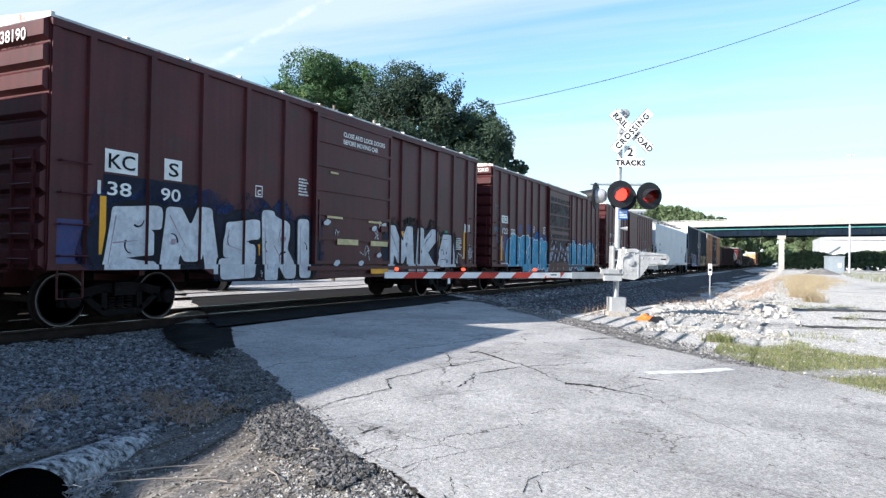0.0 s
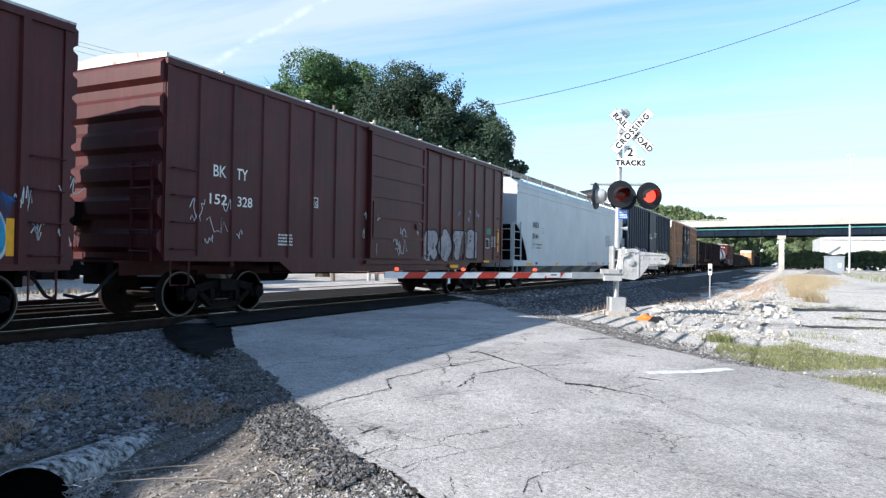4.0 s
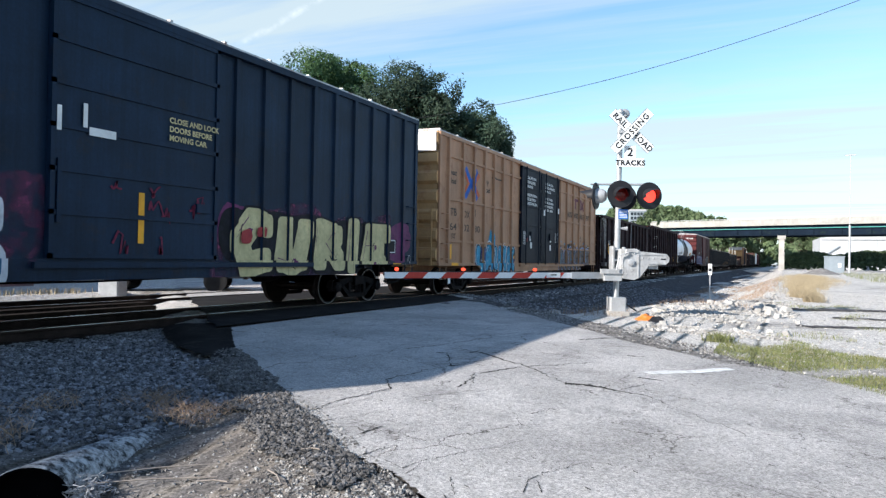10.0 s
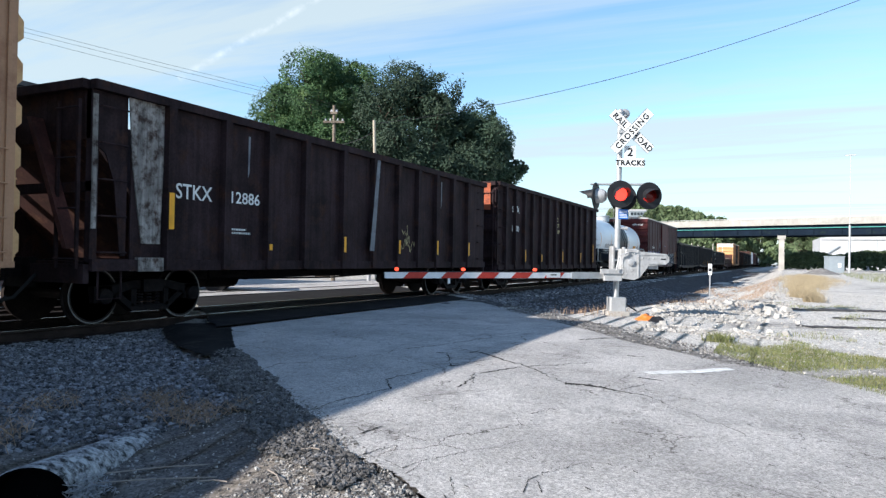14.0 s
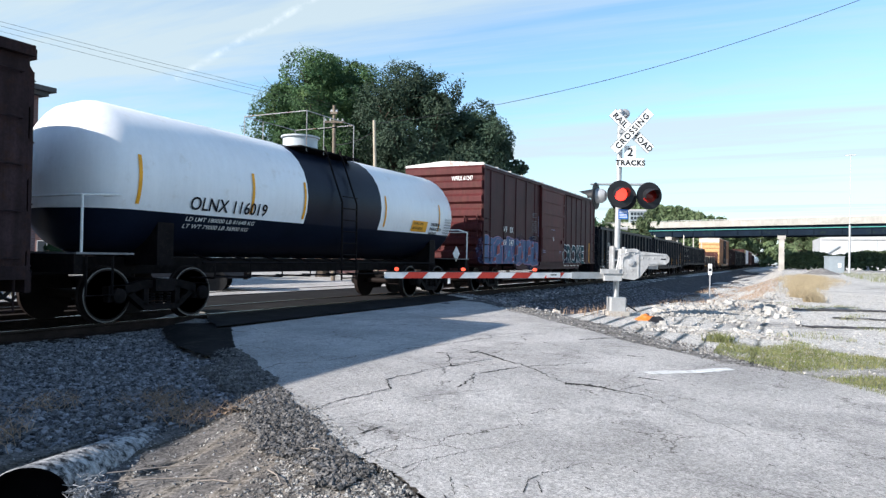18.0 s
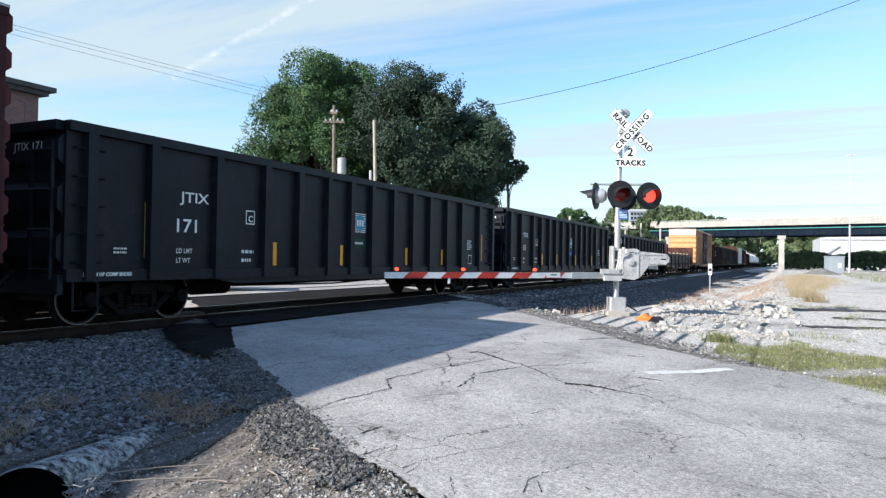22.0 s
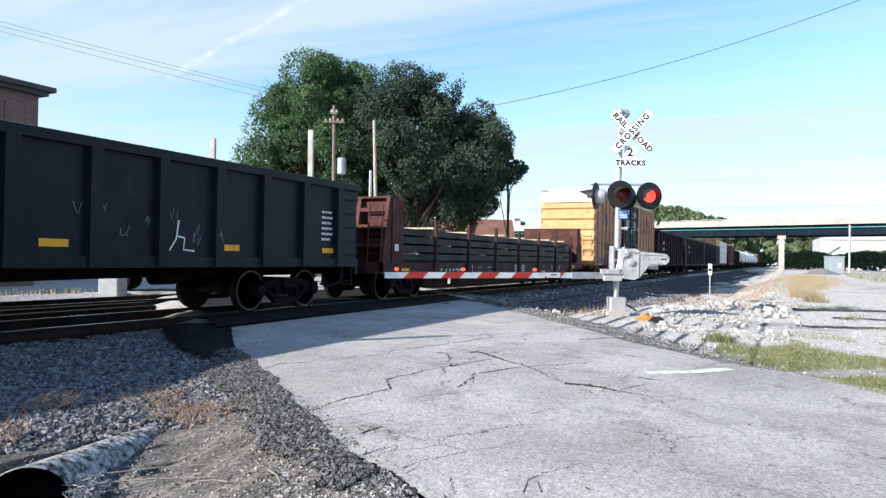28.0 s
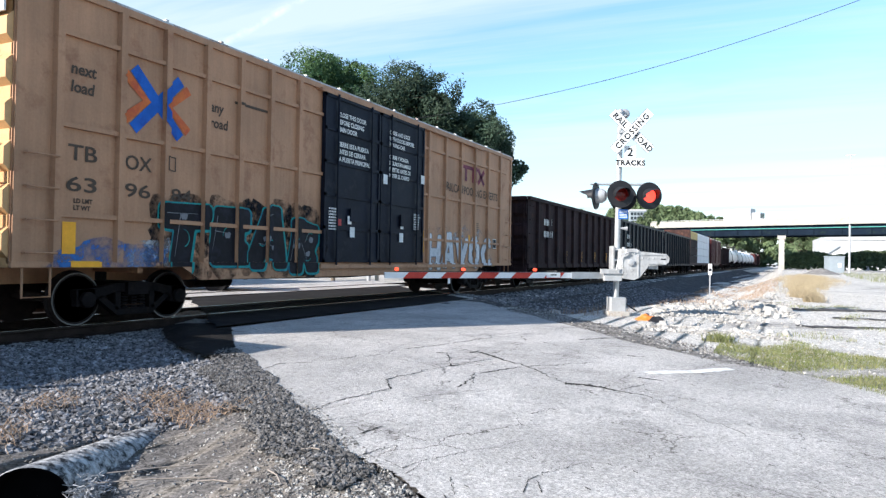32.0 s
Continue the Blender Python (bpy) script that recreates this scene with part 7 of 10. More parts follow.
part("corner_plate", Shape().solid([(1.525, y, z) for y, z in cp], [(1.548, y, z) for y, z in cp]), RUSTW, car, "corner plate with peeling white paint")
cp = [(0.12, 3.58), (0.74, 3.58), (0.74, 1.1), (0.64, 1.1), (0.52, 2.2), (0.36, 2.65), (0.12, 2.8)]
part("corner_gusset", Shape().solid([(1.48, y, z) for y, z in cp], [(1.50, y, z) for y, z in cp]), GON_BROWN, car, "rusty gusset plate at the open corner")
part("corner_streak", Shape().box(1.5255, 1.529, 0.11, 0.2, 1.5, 3.5), RUSTW, car, "corner post with peeling white paint")
part("jacking_pad", Shape().box(1.4, 1.6, 0.9, 1.4, 0.86, 1.08), RUSTW, car, "scuffed pale jacking pad")
tags(car, wall7, 9.2, 9.8, 1.4, 1.9, 4, 81, G_CREAM, 0.022)
pale = [(7.84, 3.55), (7.98, 3.55), (7.75, 1.3), (7.55, 1.3)]
paint_on(car, "pale_patch", [pale], Side(1.65, []), G_GREY, 0.004)
for y in (3.4, 11.6):
    paint_on(car, "pale_patch", [[(y, 3.4), (y + 0.06, 3.4), (y + 0.04, 2.7), (y, 2.6)]], wall7, G_GREY, 0.006)
small_print(car, sd, 3.0, 1.6, 2, 0.5, seed=82)
end_letters(car, "STKX", -0.9, -0.2, 3.2, 3.36, 0.095)
# braces at the open end
part("end_brace", Shape().solid([(1.2, 0.1, 1.2), (1.3, 0.1, 1.2), (1.3, -0.1, 1.2), (1.2, -0.1, 1.2)], [(0.3, 0.1, 3.2), (0.4, 0.1, 3.2), (0.4, -0.1, 3.2), (0.3, -0.1, 3.2)]), RUST, car)
part("end_brace", Shape().solid([(-1.3, 0.1, 1.2), (-1.2, 0.1, 1.2), (-1.2, -0.1, 1.2), (-1.3, -0.1, 1.2)], [(-0.4, 0.1, 3.2), (-0.3, 0.1, 3.2), (-0.3, -0.1, 3.2), (-0.4, -0.1, 3.2)]), RUST, car)
car, sd = c8
wall8 = Side(1.53, [])
painted(car, sd, WHITE, 0.012, ("STKX", 1.55, 2.3, 2.92, 3.14), ("10170", 1.55, 2.3, 2.2, 2.42))
paint_on(car, "emblem", [blob(12.33, 3.36, 0.5, 0.52, 1.1, 24, 0.05, 0, 2.0)], wall8, H_WHITE, 0.006, "round worn emblem")
words(car, wall8, "DO|NOT|TAMP", 6.96, 2.86, 0.24, G_CREAM)
words(car, wall8, "DO|NOT", 7.97, 1.68, 0.13, G_CREAM)
for y, h in ((2.76, 0.46), (4.76, 0.3), (7.74, 0.46), (10.8, 0.46), (13.2, 0.9)):
    conspicuity(car, Side(1.65, []), (y - 0.05,), 1.07, h, 0.1)
RUST_OR = mat("orange primer end", (0.36, 0.09, 0.04), 0.75, var=0.25, scale=2, fine=20, bump=0.1, second=(0.2, 0.06, 0.04), amount=0.3)
part("end_panel", Shape().box(-1.3, 1.3, -0.035, -0.022, 2.9, 3.85), RUST_OR, car, "orange painted upper end panel")
acid_plate(car, wall8, 10.8, 1.6)

# tank car
car = c9[0]
def on_tank(name, y0, y1, z0, z1, material, lift=0.012, label=""):
    r, zc = 1.32 + lift, 2.41
    s = Shape()
    n = 6
    zs = [z0 + (z1 - z0) * i / n for i in range(n + 1)]
    s.v = [(math.sqrt(max(0.01, r * r - (z - zc) ** 2)), y, z) for z in zs for y in (y0, y1)]
    s.f = [(2 * i, 2 * i + 1, 2 * i + 3, 2 * i + 2) for i in range(n)]
    return part(name, s, material, car, label)


def tank_words(text, y, z, size, material, bar=False, end=None):
    r, zc = 1.335, 2.41
    polys = fitted(text, y, end, z, z + size) if end else glyphs(text, size, y, z, offset=0.004) if not bar else bars(len(text), size, y, z)
    s = Shape()
    for p in polys:
        s.face([(math.sqrt(max(0.01, r * r - (b - zc) ** 2)), a, b) for a, b in p])
    part("lettering" if not bar else "reporting_mark", s, material, car)


for y in (1.31, 3.97, 5.6, 8.98, 12.1):
    on_tank("reflective_strip", y, y + 0.07, 1.95, 2.75, YELLOW, label="yellow reflective strip")
tank_words("OLNX 116019", 2.45, 1.93, 0.24, G_BLACK, end=4.45)
tank_words("LD LMT 180000 LB 81648 KG", 2.45, 1.735, 0.075, WHITE, end=4.2)
tank_words("LT WT 79000 LB 36900 KG", 2.45, 1.61, 0.075, WHITE, end=4.1)
on_tank("notice_plate", 10.5, 11.4, 1.9, 2.2, YELLOW, 0.014, "yellow notice plate")
tank_words("XXXXXXXXXXXX", 10.56, 2.09, 0.07, G_BLACK, True)
tank_words("XXXXXXXXXXXX", 10.56, 1.96, 0.07, G_BLACK, True)
for k, t in enumerate(("CHLORINE", "INHALATION", "HAZARD")):
    tank_words(t, 11.6, 2.1 - 0.13 * k, 0.12, G_BLACK)
for k in range(7):
    tank_words("X" * 14, 12.5, 2.3 - 0.08 * k, 0.045, G_GREY, True)
part("placard", Shape().solid([(1.2, 13.35, 1.3), (1.2, 13.6, 1.55), (1.2, 13.85, 1.3), (1.2, 13.6, 1.05)], [(1.215, 13.35, 1.3), (1.215, 13.6, 1.55), (1.215, 13.85, 1.3), (1.215, 13.6, 1.05)]), WHITE, car, "white diamond placard")

# red boxcar
car, sd = c10
flat10 = Side(sd.x, [])
throw_up(car, sd, 0.15, 5.9, 0.88, 1.98, "LOADES", 91, G_STEEL, G_PINK, H_DEEP, G_BLUE, 0.02, fat=0.40, sharp=True, under=G_STEEL)
for k, y in enumerate((1.3, 3.1, 4.6)):
    for j, (a, z, w, h) in enumerate(((0.0, 1.3, 0.34, 0.42), (0.42, 1.62, 0.3, 0.2), (-0.3, 1.05, 0.26, 0.2), (0.75, 1.15, 0.2, 0.34))):
        q = [(y + a, z), (y + a + w, z + 0.05), (y + a + w * 0.85, z + h), (y + a + 0.08, z + h * 0.8)]
        paint_on(car, "graffiti_shard", [q], sd, G_SHARD, 0.043 + 0.001 * j, "angular dull red patch in graffiti")
        paint_on(car, "graffiti_line", stroke(q, 0.03, 0.02), sd, G_PALE, 0.048)
painted(car, sd, WHITE, 0.046, ("WF", 1.94, 2.3, 2.13, 2.35), ("RX", 2.6, 2.92, 2.13, 2.35), ("61", 1.94, 2.22, 1.66, 1.88), ("247", 2.5, 3.0, 1.66, 1.88))
end_letters(car, "WFRX 61247", 0.35, 1.15, 3.82, 3.98, -0.004)
words(car, sd, "CROKE", 9.25, 0.98, 1.2, WHITE, 0.0, 0.98, 0.10, 0.010)
words(car, sd, "CROKE", 9.25, 0.98, 1.2, G_NIGHT, 0.0, 0.98, 0.055, 0.014)
words(car, sd, "CROKE", 9.25, 0.98, 1.2, G_NIGHT, 0.0, 0.98, -0.035, 0.018)
for y0, y1, z0, z1 in ((5.15, 5.68, 2.86, 3.04), (5.12, 5.7, 2.27, 2.72), (5.15, 5.62, 1.98, 2.1)):
    paint_on(car, "notice_border", [rect(y0, y1, z0, z0 + 0.015), rect(y0, y1, z1 - 0.015, z1), rect(y0, y0 + 0.015, z0 + 0.015, z1 - 0.015), rect(y1 - 0.015, y1, z0 + 0.015, z1 - 0.015)], flat10, G_GREY, 0.032)
painted(car, flat10, G_GREY, 0.033, ("SECURE", 5.26, 5.56, 2.6, 2.66), ("BOTH HASP", 5.2, 5.62, 2.51, 2.57), ("BEFORE", 5.26, 5.56, 2.42, 2.48), ("MOVING CAR", 5.17, 5.65, 2.33, 2.39))
small_print(car, flat10, 5.22, 2.98, 2, 0.38, G_GREY, seed=92)
paint_on(car, "door_mark", stroke(arc(7.7, 2.07, 0.06, 0.075, 0, 360), 0.02) + [rect(7.69, 7.71, 2.03, 2.11)], sd, WHITE, 0.036, "small white ring mark")
small_print(car, sd, 7.42, 2.45, 1, 0.6, G_PALE, h=0.025, seed=93)
small_print(car, sd, 6.35, 1.53, 2, 0.4, G_PALE, h=0.03, seed=94)
small_print(car, sd, 8.7, 1.52, 2, 0.28, G_PALE, h=0.03, seed=95)
paint_on(car, "edge_stripe", [rect(5.87, 5.9, 2.1, 2.95)], flat10, G_PALE, 0.034)
conspicuity(car, sd, (14.18,), 1.04, 1.0)

# black gondolas
for pair, y_e, sz, o, number, strips in ((c11, 7.42, 0.5, 0.26, "171", (1.46, 15.0, 4.55, 6.87, 9.9, 12.05)), (c12, 8.3, 0.54, -0.02, "263", (1.72, 14.53, 3.93, 5.96, 9.0, 12.07))):
    car, sd = pair
    wall = Side(sd.x, [])
    painted(car, wall, WHITE, 0.010, ("JTIX", 1.9 + o, 2.56 + o, 1.97, 2.2), (number, 1.85 + o, 2.29 + o, 1.51, 1.74), ("LD LMT", 1.85 + o, 2.2 + o, 1.16, 1.24), ("LT WT", 1.85 + o, 2.15 + o, 1.0, 1.08))
    for k in range(11):
        paint_on(car, "emblem_stripe", [rect(y_e, y_e + sz, 1.735 + 0.043 * k, 1.755 + 0.043 * k)], wall, WHITE, 0.010)
    paint_on(car, "emblem_centre", [[(y_e + sz * (0.5 + 0.44 * math.cos(radians(a)) * f), 1.96 + 0.21 * math.sin(radians(a)) * f) for a, f in ((30 * q, 1.0 if q % 3 == 0 else 0.86) for q in range(12))]], wall, G_BLUE, 0.014, "blue centre of a striped emblem")
    paint_on(car, "emblem_bar", [rect(y_e + sz * (0.2 + 0.22 * q), y_e + sz * (0.35 + 0.22 * q), 1.88, 2.03) for q in range(3)], wall, WHITE, 0.017)
    paint_on(car, "emblem_plate", [rect(y_e - 0.07, y_e + sz, 1.35, 1.59)], wall, G_PINE if pair is c11 else G_NAVY, 0.008, "plain colour plate under an emblem")
    paint_on(car, "emblem_bar", [rect(y_e + 0.02 + 0.076 * q, y_e + 0.075 + 0.076 * q, 1.45, 1.5) for q in range(5)], wall, WHITE, 0.012)
    mounted = wall if pair is c11 else sd
    conspicuity(car, mounted, strips[:2], 1.08, 0.88)
    conspicuity(car, mounted, strips[2:], 0.95, 0.46, 0.11)
    stencil_box(car, wall, 3.5 + o, 1.73, 0.24, WHITE, "C")
    small_print(car, wall, 3.4 + o, 1.18, 2, 0.35, h=0.06, pitch=0.16, seed=95)
    words(car, Side(sd.x + 0.07, []), "2 INCH HF COMP SHOES", 0.35, 0.80, 0.075)
    small_print(car, wall, 13.9, 1.7, 5, 0.4, seed=96)
    stencil_box(car, wall, 14.0, 0.98, 0.26)
    small_print(car, wall, 0.9, 1.2, 2, 0.28, h=0.03, pitch=0.06, seed=94)
    end_letters(car, "JTIX " + number, 0.55, 1.2, 2.57, 2.72, -0.04)
car, sd = c13
paint_on(car, "reporting_mark", bars(2, 0.30, 1.35, 1.62, 0.8) + bars(6, 0.28, 2.2, 1.62, 0.72), sd, WHITE, 0.01, "plain painted marks")
paint_on(car, "emblem", [[(1.2, 2.25 + 0.06 * k), (1.9, 2.25 + 0.06 * k), (1.95, 2.28 + 0.06 * k), (1.25, 2.28 + 0.06 * k)] for k in range(6)] + bars(2, 0.34, 2.55, 2.22, 0.9), sd, WHITE, 0.01, "white striped emblem")
for y in (1.3, 4.9, 8.4, 12.12, 15.56, 18.58):
    paint_on(car, "sill_strip", [rect(y, y + 0.44, 1.22, 1.33)], sd, YELLOW, 0.01)
tags(car, sd, 12.5, 15.5, 1.4, 1.9, 8, 97, G_GREY, 0.018)
small_print(car, sd, 18.55, 2.1, 6, 0.45, h=0.05, pitch=0.12, seed=98)
paint_on(car, "scribbled_tag", stroke([(14.36, 1.2), (14.5, 1.4), (14.55, 1.72)], 0.03) + stroke([(14.5, 1.45), (14.68, 1.42), (14.66, 1.22), (14.9, 1.2)], 0.03), Side(sd.x, []), WHITE, 0.012, "white scribbled tag")
RIMW = mat("bare scuffed rim", (0.35, 0.34, 0.33), 0.6, var=0.3, scale=3, fine=20, bump=0.1, second=(0.03, 0.03, 0.03), amount=0.7)
part("scuffed_rim", Shape().box(1.50, 1.642, 0.1, 19.9, 2.83, 2.836), RIMW, car)

# flat car
car, sd = flat_car
painted(car, sd, WHITE, 0.008, ("N", 3.36, 3.51, 0.66, 0.84), ("S", 3.6, 3.74, 0.66, 0.84), ("111208", 3.95, 5.37, 0.66, 0.84))
paint_on(car, "sill_strip", [rect(1.25, 1.68, 0.70, 0.86), rect(2.76, 3.15, 0.70, 0.77), rect(5.65, 6.05, 0.60, 0.68), rect(8.6, 9.1, 0.6, 0.68), rect(13.0, 13.6, 0.6, 0.7), rect(17.6, 18.1, 0.78, 0.92)], sd, YELLOW, 0.008)
stencil_box(car, sd, 5.75, 0.72, 0.2)
painted(car, sd, G_PALE, 0.008, ("LD LMT", 6.4, 6.78, 0.83, 0.9), ("205200", 7.2, 7.62, 0.83, 0.9), ("LT WT", 6.4, 6.72, 0.68, 0.75), ("69900", 7.27, 7.62, 0.68, 0.75))
for k in range(4):
    paint_on(car, "emblem_stripe", [rect(9.9, 11.0, 0.7 + 0.07 * k, 0.73 + 0.07 * k)], sd, WHITE, 0.008)
tags(car, sd, 11.2, 15.8, 0.72, 0.92, 12, 87, G_WHITE, 0.02)
part("side_notice", Shape().box(1.471, 1.478, 0.86, 1.04, 1.32, 1.5), WHITE, car)
for pair in (c17, c18):
    car, sd = pair
    paint_on(car, "reporting_mark", bars(4, 0.26, 1.8, 2.6, 0.72) + bars(5, 0.26, 1.8, 2.1, 0.72), sd, WHITE, 0.13)
    for y in (2.6, 5.2, 7.8, 10.4, 13.0):
        conspicuity(car, sd, (y,), 1.1, 0.5, 0.08)


# ---- the crossing signals ----
SILVER = mat("aluminium painted steel", (0.46, 0.47, 0.48), 0.45, 0.3, var=0.12, scale=4, fine=40, bump=0.06, second=(0.42, 0.42, 0.41), amount=0.2)
SIGN_WHITE = mat("white reflective sign face", (0.80, 0.80, 0.79), 0.5, var=0.05, scale=5, fine=40, bump=0)
SIGN_EDGE = mat("grey sign edge", (0.4, 0.4, 0.4), 0.5, 0.4, var=0.1, scale=5, fine=40, bump=0)
LAMP_BLACK = mat("flat black lamp paint", (0.02, 0.021, 0.025), 0.55, var=0.2, scale=6, fine=50, bump=0.05)
LENS_DARK = mat("unlit red glass", (0.16, 0.010, 0.008), 0.15, var=0.2, scale=20, fine=90, bump=0.1)
LENS_LIT = mat("lit red signal lens", (0.7, 0.03, 0.02), 0.2, var=0.1, scale=20, fine=90, bump=0, emit=(1.0, 0.045, 0.03), strength=1.9)
BLUE_SIGN = mat("blue enamel notice", (0.03, 0.16, 0.55), 0.4, var=0.1, scale=8, fine=60, bump=0)
RED_SHEET = mat("red reflective sheeting", (0.52, 0.045, 0.03), 0.45, var=0.12, scale=4, fine=60, bump=0)
CONCRETE = mat("weathered concrete", (0.45, 0.42, 0.38), 0.85, var=0.15, scale=3, fine=30, bump=0.3, second=(0.3, 0.28, 0.25), amount=0.3)
MECH = mat("pale grey cast housing paint", (0.47, 0.48, 0.49), 0.5, var=0.12, scale=3, fine=30, bump=0.08, second=(0.34, 0.34, 0.33), amount=0.3, streak=0.3)
ARM_LAMP = mat("small lit red lamp", (0.5, 0.03, 0.02), 0.3, var=0.1, scale=20, fine=90, bump=0, emit=(1.0, 0.09, 0.04), strength=1.2)
UNLIT_DISCS = []


def lettering(text, size, material, parent, at, spacing=1.0, offset=0.006):
    """Black letters lying on a sign's face, which looks to local -y."""
    s = Shape()
    for poly in glyphs(text, size, 0, 0, spacing=spacing, align="CENTER", offset=offset):
        s.face([(a, 0, b - size * 0.35) for a, b in poly])
    return part("lettering", s, material, parent, at=at)


def crossbuck(sig, x, y, z, tilt=0.0, words=True):
    for k, (word, ang) in enumerate((("RAIL  ROAD", -43.5), ("CROSSING", 48.0))):
        yy = y - 0.03 * k
        b = part("crossbuck_blade", Shape().box(-0.61, 0.61, 0, 0.012, -0.115, 0.115), SIGN_WHITE, sig, "white crossbuck blade with black lettering" if words else "pale back of a crossbuck blade", at=Matrix.Translation((x, yy, z)) @ pose(0, 0, 0, 0, -ang, 0))
        for a, c, p, q in ((-0.61, 0.61, 0.105, 0.115), (-0.61, 0.61, -0.115, -0.105)):
            part("blade_border", Shape().box(a, c, -0.004, 0.0, p, q), SIGN_EDGE, b)
        if words and k:
            lettering(word, 0.185, BLACKP, b, (0, -0.005, 0), 1.22, 0.004)
        elif words:
            for half_word, mid in zip(word.split(), (-0.36, 0.36)):
                lettering(half_word, 0.185, BLACKP, b, (mid, -0.005, 0), 1.08, 0.004)


def lamp(sig, x, y, z, turn, name="lamp", flash=None):
    """Flashing lamp: round background, hood, housing and lens; it looks to its own -y."""
    l = part("flashing_lamp", Shape().lathe("y", [(0.0, 0.305), (0.012, 0.31), (0.03, 0.30)], 32), LAMP_BLACK, sig, "black round-backed flashing lamp", at=pose(x, y, z, 0, 0, turn), smooth=True)
    part("housing", Shape().lathe("y", [(0.03, 0.17), (0.16, 0.165), (0.24, 0.11), (0.26, 0.03)], 24), SILVER, l, "silver lamp housing", smooth=True)
    hood = Shape()
    n = 18
    ring0, ring1 = [], []
    for i in range(n + 1):
        t = math.pi * (-0.12 + 1.24 * i / n)
        ln = 0.36 * (0.35 + 0.65 * max(0, math.sin(t))) + 0.02
        ring0.append((0.168 * math.cos(t), -0.0, 0.168 * math.sin(t)))
        ring1.append((0.162 * math.cos(t), -ln, 0.162 * math.sin(t) - 0.05 * max(0, math.sin(t))))
    hood.v = ring0 + ring1 + [(a * 0.97, b, c * 0.97) for a, b, c in ring0] + [(a * 0.97, b, c * 0.97) for a, b, c in ring1]
    m = n + 1
    for i in range(n):
        hood.f += [(i, i + 1, m + i + 1, m + i), (2 * m + i, 2 * m + i + 1, 3 * m + i + 1, 3 * m + i), (m + i, m + i + 1, 3 * m + i + 1, 3 * m + i)]
    part("hood", hood, LAMP_BLACK, l, smooth=True)
    if flash is None:
        part("lens", Shape().lathe("y", [(-0.03, 0.02), (-0.025, 0.09), (-0.005, 0.152)], 24), LENS_DARK, l, smooth=True)
    else:
        part("lens", Shape().lathe("y", [(-0.02, 0.02), (-0.018, 0.09), (-0.004, 0.150)], 24), LENS_LIT, l, "red lens that always glows", smooth=True)
        # added dark red disc imitates the unlit lamp; the lens behind always glows
        sh = part("shutter", Shape().lathe("y", [(-0.012, 0.02), (-0.01, 0.09), (0.0, 0.154)], 24), LENS_DARK, l, smooth=True)
        UNLIT_DISCS.append((sh, flash))
    return l


